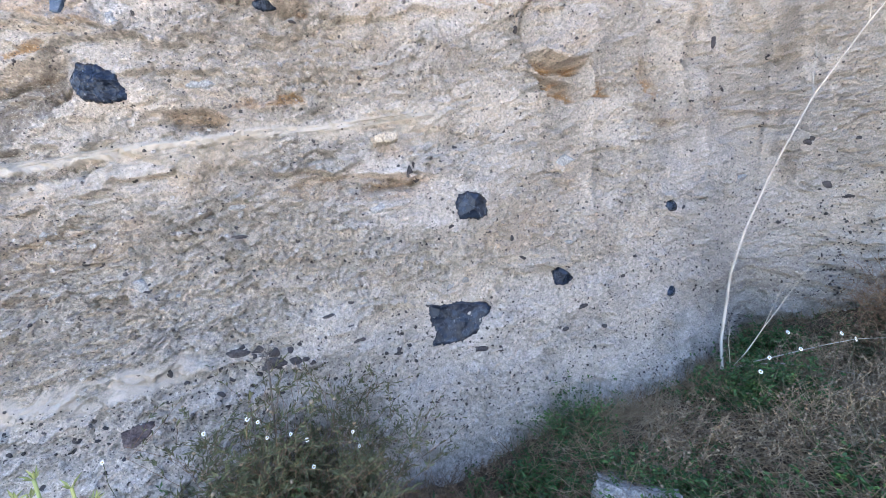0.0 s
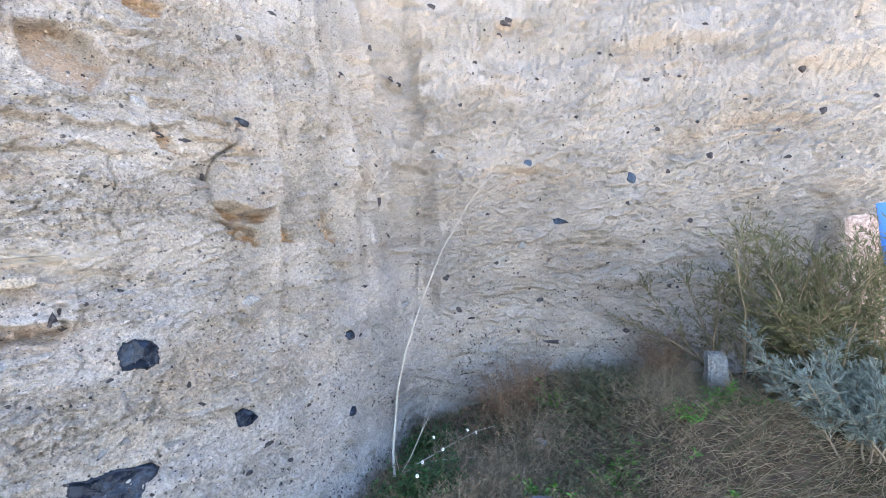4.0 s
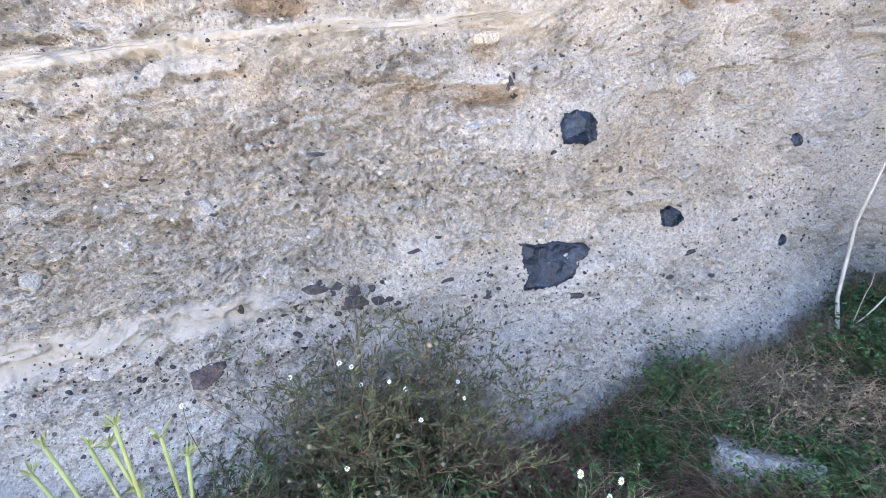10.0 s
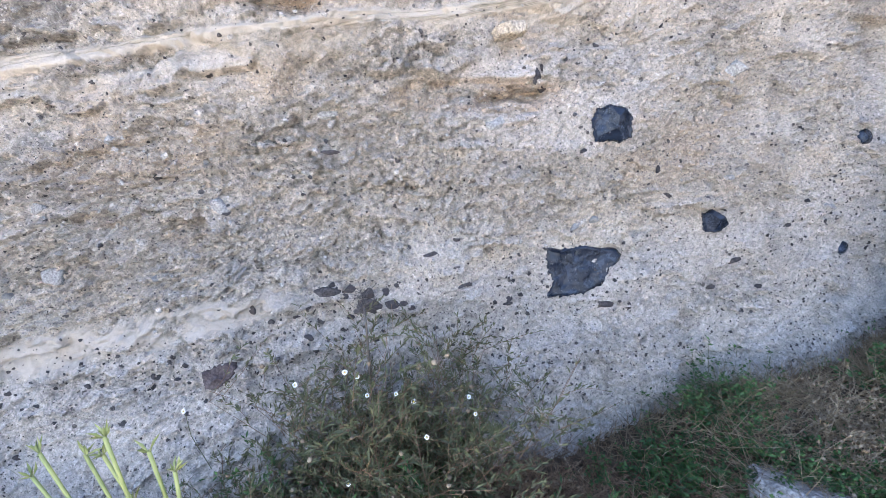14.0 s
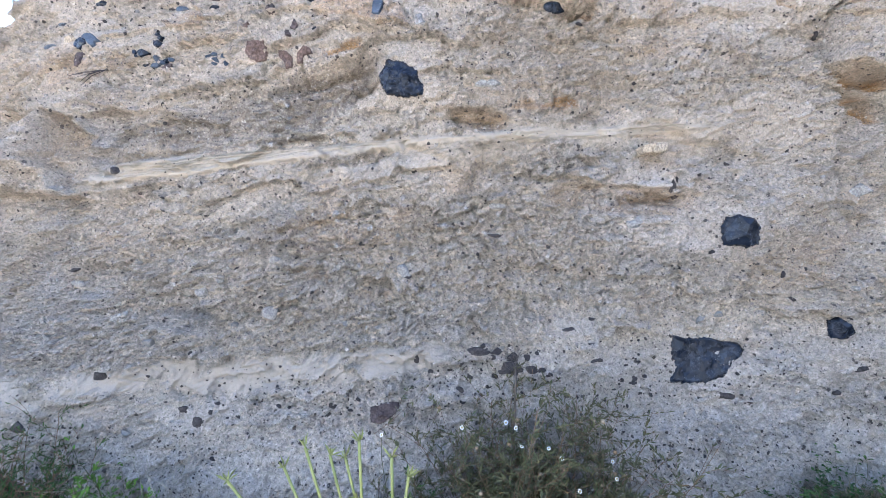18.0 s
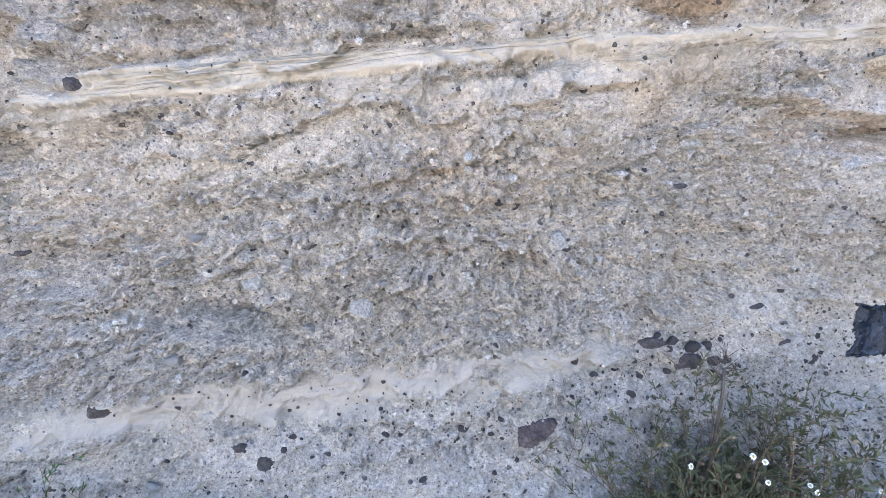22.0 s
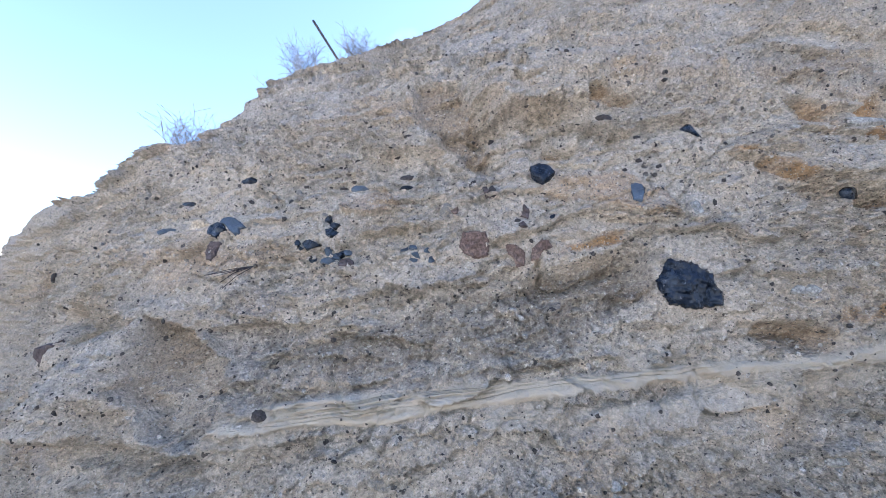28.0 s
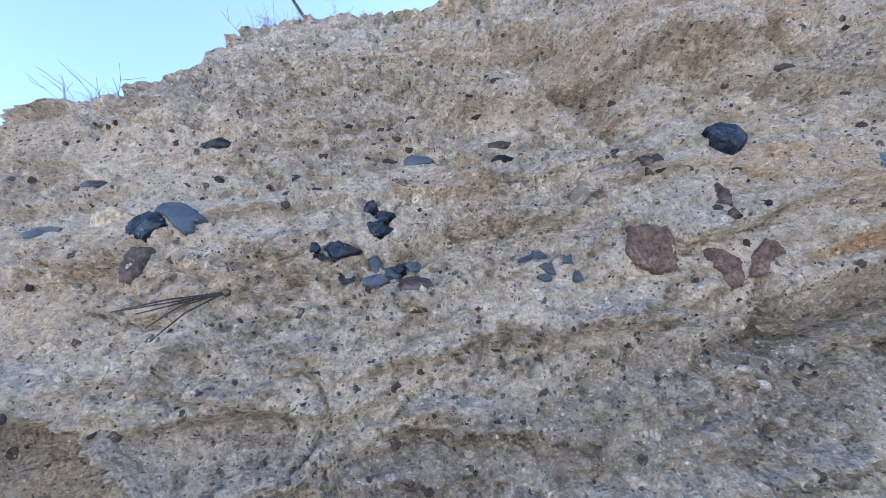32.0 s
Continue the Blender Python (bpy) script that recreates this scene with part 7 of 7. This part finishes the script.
# dry grass and litter over the bank
grass("dry_grass", 2.9, -2.1, 2.4, 1.4, 0.30, 98, "tangle of trailing dry stalks", 4500, DRY_STEM, 1.5, 0.0032)
grass("green_grass", 2.9, -2.1, 2.4, 1.4, 0.22, 99, "dull green grass in the dry tangle", 2500, DULL, 1.0, 0.004)
grass("dry_litter", 2.9, -2.2, 2.6, 1.6, 0.12, 100, "brown litter on the earth", 3500, LITTER, 2.5, 0.003)
grass("dry_grass", -0.2, -0.56, 2.2, 0.6, 0.20, 91, "brown dry grass and fallen stalks", 3200, RED_STEM, 1.3, 0.0026)
grass("dry_litter", 0.5, -0.62, 1.6, 0.7, 0.10, 92, "red-brown needle litter on the earth", 5000, LITTER, 2.5, 0.002)
grass("dry_grass", 1.5, -0.5, 1.9, 1.1, 0.26, 93, "tangle of trailing dry stalks", 4500, DRY_STEM, 1.6, 0.0028)
grass("dry_grass", 2.9, -1.0, 2.2, 2.2, 0.26, 94, "tangle of trailing dry stalks", 6000, DRY_STEM, 1.5, 0.0034)
grass("green_grass", 2.8, -1.1, 2.6, 2.2, 0.24, 95, "dull green grass in the dry tangle", 3500, DULL, 1.0, 0.004)
grass("dry_litter", 2.6, -1.0, 2.8, 2.4, 0.12, 96, "brown litter on the earth", 5000, LITTER, 2.5, 0.003)
grass("dry_grass", -1.9, -0.62, 1.8, 0.4, 0.14, 97, "thin dry grass along the wall", 900, DRY_STEM, 1.0, 0.0022)



def verge(name, s0, s1, deep, height, seed, label, count, material, flat=0.8, width=0.0026):
    """Grass and fallen stalks along the foot of the face."""
    rng = random.Random(seed)
    g = Growth()
    for _ in range(count):
        s = rng.uniform(s0, s1)
        x, y, ox, oy = (float(v) for v in face(np.float64(s), np.float64(0.5)))
        k = deep * rng.random() ** 1.5 - 0.02
        x, y = x + ox * k, y + oy * k
        g.tube(bent((x, y, foot(x, y) - 0.01), Vector((rng.gauss(0, flat) + ox * 0.5, rng.gauss(0, flat) + oy * 0.5, 1.0)), height * rng.uniform(0.4, 1.3), rng, 0.34, 3), width * rng.uniform(0.4, 0.9), width * 0.15)
    ob = new(name, g.mesh(name))
    ob.data.materials.append(material)
    return tagged(ob, label, "grass", kind="stuff")


verge("dry_grass", 8.3, 11.4, 0.35, 0.12, 120, "brown dry stalks along the foot of the cliff", 3200, LITTER)
verge("dry_grass", 8.6, 11.6, 0.40, 0.16, 121, "straw stalks along the foot of the cliff", 1500, DRY_STEM)
verge("green_grass", 8.8, 11.6, 0.40, 0.12, 122, "dark green grass along the foot of the cliff", 500, GREEN, 1.0, 0.004)
patch("creeper", 2.15, 0.32, 0.34, 0.16, 123, "green creeping leaves in the corner", 180, 0.022, GREEN, 0.16)
patch("creeper", 2.55, 0.12, 0.30, 0.16, 124, "dull green leaves in the corner", 130, 0.022, DULL, 0.16)
shrub("dry_thistle", 2.25, 0.12, 0.40, 0.26, 125, "dry brown stalks with round seed heads", 110, (0.014, 0.005), LITTER, DRY_STEM, "dry plant", 0.6, depth=0.2, density=0.5)


def bleached_stick():
    """The long pale dead stalk that leans in the corner, with side twigs."""
    rng = random.Random(7)
    line = [(1.60, 0.10, 0.60), (1.643, 0.168, 0.734), (1.74, 0.238, 1.098), (1.824, 0.241, 1.362), (1.941, 0.214, 1.677), (2.074, 0.136, 2.046), (2.221, 0.01, 2.376), (2.391, -0.125, 2.689), (2.519, -0.268, 2.994), (2.672, -0.509, 3.289)]
    ob = base("bleached_stalk", 1.6, 0.1, 0.6, "long bleached dead stalk leaning in the corner", "dead plant")
    g = Growth()
    g.tube(line, 0.0095, 0.0015, 8)
    part("stalk", g.mesh("stalk"), PALE_STEM, ob)
    for i in (2, 3, 4, 5, 5, 6, 6, 7, 7, 8):
        p = Vector(line[i])
        t = Growth()
        t.tube(bent(p, Vector((rng.uniform(-1, 1), rng.uniform(-0.5, 0.5), rng.uniform(0.1, 1.0))), rng.uniform(0.18, 0.5), rng, 0.16, 5), 0.0028, 0.0008)
        part("side_twig", t.mesh("side_twig"), PALE_STEM, ob)
    for d in ((0.5, -0.25, 1.0), (1.0, -0.3, 0.5), (0.3, -0.3, 0.7), (1.3, -0.4, 0.25), (-0.4, -0.3, 0.5)):
        t = Growth()
        t.tube(bent((1.62, 0.06, 0.62), Vector(d), rng.uniform(0.5, 0.8), rng, 0.14, 6), 0.0035, 0.0012)
        part("side_twig", t.mesh("side_twig"), PALE_STEM, ob)


bleached_stick()


def bank_rock(name, material, x, y, size, turn, seed, label, sink=0.3, blocky=False, tilt=0, roll=-6):
    rng = np.random.default_rng(seed)
    v, f = broken(rng, 4, 9, 0.012, 0.05)
    if blocky:
        # six main faces of a rough-hewn block, with broken corners
        u = BALLS[4][0]
        n = np.concatenate([np.eye(3), -np.eye(3), rng.normal(size=(5, 3))]) + rng.normal(size=(11, 3)) * 0.10
        n /= np.linalg.norm(n, axis=1)[:, None]
        d = np.r_[np.full(6, 0.62), rng.uniform(0.8, 0.95, 5)]
        r = (np.power(d / np.maximum(u @ n.T, 1e-3), -1 / 0.012).sum(1)) ** -0.012
        v = u * r[:, None] / 0.62
        v = v * (1 + 0.07 * lattice(v[:, 0] * 3, v[:, 1] * 3, v[:, 2] * 3, 3) + 0.012 * lattice(v[:, 0] * 14, v[:, 1] * 14, v[:, 2] * 14, 4))[:, None]
    me = mesh_of(name, v * np.array(size) / 2, f, flat=True)
    ob = part(name, me, material)
    ob.matrix_basis = pose(x, y, foot(x, y) + size[2] * (0.5 - sink), tilt, roll, turn)
    return tagged(ob, label, "rock")


bank_rock("boulder", BOULDER, 0.72, -0.45, (0.30, 0.24, 0.30), -30, 3, "pale angular boulder half buried in weeds", 0.80, True, -14, 14)
bank_rock("rock", GREY_STONE, 1.95, -0.78, (0.42, 0.30, 0.20), 20, 5, "grey boulder half buried in dry stalks", 0.5)
bank_rock("rock", BOULDER, 0.02, -0.55, (0.11, 0.08, 0.08), 40, 6, "small cream stone in the litter")
bank_rock("rock", BOULDER, 2.55, -0.35, (0.16, 0.12, 0.10), 10, 7, "small pale stone in dry grass")


def concrete_post(x, y):
    z = foot(x, y)
    bm = bmesh.new()
    bmesh.ops.create_cube(bm, size=1.0)
    for v in bm.verts:
        wide = 0.078 if v.co.z > 0 else 0.105
        v.co = Vector((v.co.x * 2 * wide * 0.9, v.co.y * 2 * wide * 0.8, z - 0.1 if v.co.z < 0 else z + 0.30))
    bmesh.ops.subdivide_edges(bm, edges=bm.edges[:], cuts=5, use_grid_fill=True)
    bmesh.ops.bevel(bm, geom=[e for e in bm.edges if e.calc_face_angle(0) > 0.8], offset=0.012, segments=2, affect="EDGES")
    for v in bm.verts:
        v.co += Vector((0.01, 0.01, 0.012)) * noise.noise(v.co * 14)
    me = bpy.data.meshes.new("concrete_post")
    bm.to_mesh(me)
    bm.free()
    ob = part("concrete_post", me, CONCRETE)
    ob.matrix_basis = Matrix.Translation((x, y, 0)) @ Matrix.Rotation(0.5, 4, "Z")
    return tagged(ob, "stained stub of a concrete post in dry grass", "post")


concrete_post(3.84, -1.15)


def box_part(name, a, b, w, material, parent):
    """A square bar from a to b."""
    a, b = Vector(a), Vector(b)
    bm = bmesh.new()
    bmesh.ops.create_cube(bm, size=1.0)
    bmesh.ops.scale(bm, vec=(w, w, (b - a).length), verts=bm.verts)
    bmesh.ops.bevel(bm, geom=bm.edges[:], offset=w * 0.12, segments=2, affect="EDGES")
    m = Matrix.Translation((a + b) / 2) @ (b - a).to_track_quat("Z", "Y").to_matrix().to_4x4()
    bm.transform(m)
    me = bpy.data.meshes.new(name)
    bm.to_mesh(me)
    bm.free()
    return part(name, me, material, parent)


def gate():
    """A blue steel gate with wire mesh at the end of the right-hand cliff."""
    x, y0, y1, z0, z1 = 4.40, -2.13, -3.3, foot(4.4, -2.3) + 0.05, 2.36
    ob = base("gate", x, y0, foot(x, y0), "blue painted steel gate with wire mesh", "gate")
    foot_y = y0 - 0.09
    box_part("post", (x, foot_y, foot(x, foot_y) - 0.1), (x, y0, z1), 0.06, BLUE_PAINT, ob)
    box_part("post", (x, y1, foot(x, y1) - 0.1), (x, y1, z1 + 0.05), 0.06, BLUE_PAINT, ob)
    box_part("top_rail", (x, y0 - 0.03, z1 - 0.03), (x, y1 + 0.03, z1 + 0.04), 0.045, BLUE_PAINT, ob)
    box_part("bottom_rail", (x, y0 - 0.10, z0 + 0.1), (x, y1 + 0.03, z0 + 0.1), 0.045, BLUE_PAINT, ob)
    box_part("brace", (x + 0.01, y0 - 0.03, z1 - 0.10), (x + 0.01, y1 + 0.03, z1 - 0.42), 0.03, BLUE_PAINT, ob)
    rng = np.arange(y1 + 0.05, y0 - 0.04, 0.05)
    for y in rng:
        g = Growth()
        g.tube([(x + 0.03, y, z0 + 0.1), (x + 0.03, y, z1)], 0.0016, 0.0016, 4)
        part("wire", g.mesh("wire"), WIRE, ob)
    for z in np.arange(z0 + 0.14, z1, 0.05):
        g = Growth()
        g.tube([(x + 0.032, y1, z), (x + 0.032, y0 - 0.04, z)], 0.0016, 0.0016, 4)
        part("wire", g.mesh("wire"), WIRE, ob)


gate()
bm = bmesh.new()
bmesh.ops.create_cube(bm, size=1.0)
bmesh.ops.scale(bm, vec=(0.25, 0.20, 1.9), verts=bm.verts)
bmesh.ops.bevel(bm, geom=bm.edges[:], offset=0.02, segments=2, affect="EDGES")
me = bpy.data.meshes.new("gate_pillar")
bm.to_mesh(me)
bm.free()
pillar = tagged(part("gate_pillar", me, PLASTER), "pink plastered pillar beside the blue gate", "pillar")
pillar.matrix_basis = Matrix.Translation((5.05, -1.99, 1.38))

# ---- on the crest and the face ----
rod = base("iron_rod", -2.5, 0.85, 3.3, "thin dark iron rod stuck in the crest", "rod")
g = Growth()
g.tube([(-2.50, 1.02, 3.22), (-2.56, 0.98, 3.40), (-2.80, 0.90, 3.75)], 0.008, 0.008, 6)
part("bar", g.mesh("bar"), RUST, rod)


def crest_tuft(x, y, z, size, seed, material, label, count=60):
    rng = random.Random(seed)
    ob = base("dry_tuft", x, y, z, label, "dry bush")
    g = Growth()
    for _ in range(count):
        pts = bent((x + rng.gauss(0, 0.2) * size, y + rng.gauss(0, 0.2) * size, z - 0.06), way_of(rng, 0.8, 1.0), size * rng.uniform(0.5, 1.1), rng, 0.25, 5)
        g.tube(pts, 0.0016, 0.0006)
        for k in (2, 3, 4):
            g.tube(bent(pts[k], way_of(rng, 1.0, 0.8), size * 0.3, rng, 0.3, 3), 0.001, 0.0005)
    tagged(part("twig_tangle", g.mesh("twig_tangle"), material, ob), kind="stuff")


crest_tuft(-3.25, 0.60, 2.80, 0.26, 101, RED_STEM, "dry purple-brown bush on the crest", 70)
crest_tuft(-2.78, 0.85, 3.40, 0.22, 102, SEEDHEAD, "straw-coloured dry tuft on the crest")
crest_tuft(-2.52, 0.95, 3.58, 0.20, 103, SEEDHEAD, "straw-coloured dry tuft on the crest")
crest_tuft(-2.62, 0.22, 2.92, 0.12, 104, DRY_STEM, "thin dry weed on the crest", 12)


def needle_twig():
    """A bunch of dry pine needles caught on the face."""
    rng = random.Random(3)
    top, n = cliff_point(6.06, 2.1)
    ob = base("pine_needles", *top[0], "dry dark pine needle bunch hanging on the cliff", "twig")
    for tip_s, tip_z in ((5.94, 2.06), (6.0, 2.02), (5.94, 2.06), (6.0, 2.06), (5.96, 2.06), (5.98, 2.04)):
        q, m = cliff_point(tip_s, tip_z)
        a, b = Vector(top[0]) + Vector(n[0]) * 0.03, Vector(q[0]) + Vector(m[0]) * 0.032
        mid = a.lerp(b, 0.5) + Vector(n[0]) * rng.uniform(0.005, 0.02) + Vector((0, 0, rng.uniform(-0.006, 0.008)))
        g = Growth()
        g.tube([a, a.lerp(mid, 0.5), mid, mid.lerp(b, 0.5), b], 0.0015, 0.0009, 5)
        part("needle", g.mesh("needle"), LITHIC, ob)
    g = Growth()
    g.knob(Vector(top[0]) + Vector(n[0]) * 0.028, 0.007, rng)
    part("bud", g.mesh("bud"), RUST, ob)


needle_twig()


def far_slope():
    """A sunlit pale slope far beyond the cliff's end."""
    xs, ys = np.linspace(-60, -14, 90), np.linspace(0, 1, 50)
    u, v = np.meshgrid(xs, ys)
    h = 7.0 + 1.2 * lattice(u * 0.2, u * 0, u * 0, 41) + 0.8 * lattice(u * 0.7, u * 0, u * 0, 42)
    z = v * h - 0.3
    y = 16.0 + 0.5 * (u + 37) * 0.3 + 6.0 * v + 1.2 * lattice(u * 0.4, z * 0.5, u * 0, 43) + 0.5 * lattice(u * 1.3, z * 1.6, u * 0, 44)
    ob = new("far_slope", grid_mesh("far_slope", np.stack([u, y, z], -1).reshape(-1, 3), 50, 90))
    ob.data.materials.append(FAR_ROCK)
    return tagged(ob, "pale sunlit slope beyond the cliff", "hillside", kind="structure")


far_slope()

# ---- gravel of the beds: uncountable grains, joined by colour ----
def gravel(name, material, count, small, large, seed, weight, label):
    rng = np.random.default_rng(seed)
    s, z = rng.uniform(4.5, 15.3, count * 5), rng.uniform(0.32, 4.6, count * 5)
    near = (s < 11.6) & (z < 3.2)
    keep = rng.random(count * 5) < np.where(near, 1.0, 0.55)
    s, z = s[keep], z[keep]
    x, y, _, _ = face(s, z)
    # clusters and beds
    w = weight(x, z, bed(x, z)) * smooth(-0.5, 0.5, lattice(x * 3.1, y * 3.1, bed(x, z) * 8, seed))
    keep = (rng.random(len(s)) < w) & (z < np.interp(np.interp(s, LINE[0], LINE[1]), CREST_X, CREST_Z) - 0.05)
    s, z = s[keep][:count], z[keep][:count]
    p, n = cliff_point(s, z)
    k = len(s)
    size = small * (large / small) ** (rng.random(k) ** 2.2) * np.where(s > 11.4, 1.4, 1.0)
    v, f = BALLS[1]
    f = np.array(f)
    a, b, c = rng.uniform(0.6, 1.15, (3, k))
    turn = rng.uniform(0, 2 * np.pi, k)
    along = np.stack([-n[:, 1], n[:, 0], 0 * a], -1)
    up = np.array([0, 0, 1.0]) * np.ones((k, 1))
    e1 = along * np.cos(turn)[:, None] + up * np.sin(turn)[:, None]
    e2 = -along * np.sin(turn)[:, None] + up * np.cos(turn)[:, None]
    w3 = v[None] * rng.uniform(0.6, 1.3, (k, len(v), 1)) * (size / 2)[:, None, None]
    q = w3[..., :1] * (e1 * a[:, None])[:, None] + w3[..., 1:2] * (e2 * b[:, None])[:, None] + w3[..., 2:] * (n * (0.8 * c)[:, None])[:, None]
    q = q + (p + n * (size * rng.uniform(-0.25, 0.06, k))[:, None])[:, None]
    tri = (f[None] + (np.arange(k) * len(v))[:, None, None]).reshape(-1, 3)
    me = bpy.data.meshes.new(name)
    me.vertices.add(k * len(v))
    me.vertices.foreach_set("co", q.astype(np.float32).ravel())
    me.loops.add(tri.size)
    me.loops.foreach_set("vertex_index", tri.astype(np.int32).ravel())
    me.polygons.add(len(tri))
    me.polygons.foreach_set("loop_start", np.arange(0, tri.size, 3, dtype=np.int32))
    me.update()
    me.validate()
    me.polygons.foreach_set("use_smooth", np.zeros(len(tri), dtype=bool))
    ob = part(name, me, material, cliff)
    return tagged(ob, label, kind="stuff")


gravel("pale_gravel", PALE_GRAVEL, 12000, 0.005, 0.017, 61, lambda x, z, b: 0.08 + 0.2 * smooth(2.0, 1.7, b) + 0.7 * smooth(1.75, 1.5, b) * smooth(0.95, 1.1, b) * smooth(0.4, -1.0, x), "off-white pumice gravel packed in the cliff")
gravel("coarse_gravel", PUMICE_GRAVEL, 3200, 0.012, 0.036, 65, lambda x, z, b: 0.05 + 1.2 * smooth(1.05, 1.15, b) * smooth(1.68, 1.5, b) * smooth(0.2, -1.2, x), "coarse pale-grey pumice gravel packed in the cliff")
gravel("grey_gravel", GREY_GRAVEL, 8000, 0.006, 0.024, 63, lambda x, z, b: 0.25 + 0.6 * smooth(1.1, 0.9, b) + 0.5 * smooth(-1.4, -2.2, x), "grey gravel packed in the cliff")
gravel("dark_gravel", DARK_GRAVEL, 16000, 0.005, 0.02, 64, lambda x, z, b: 0.20 + 1.1 * smooth(1.02, 0.9, b) + 0.9 * smooth(1.03, 0.96, b) * smooth(0.65, 0.75, b) * smooth(-1.6, -1.1, x) * smooth(0.3, 0.0, x) + 0.45 * smooth(1.95, 2.02, b) * smooth(2.3, 2.15, b) * smooth(-1.0, -1.4, x), "dark volcanic gravel packed in the cliff")
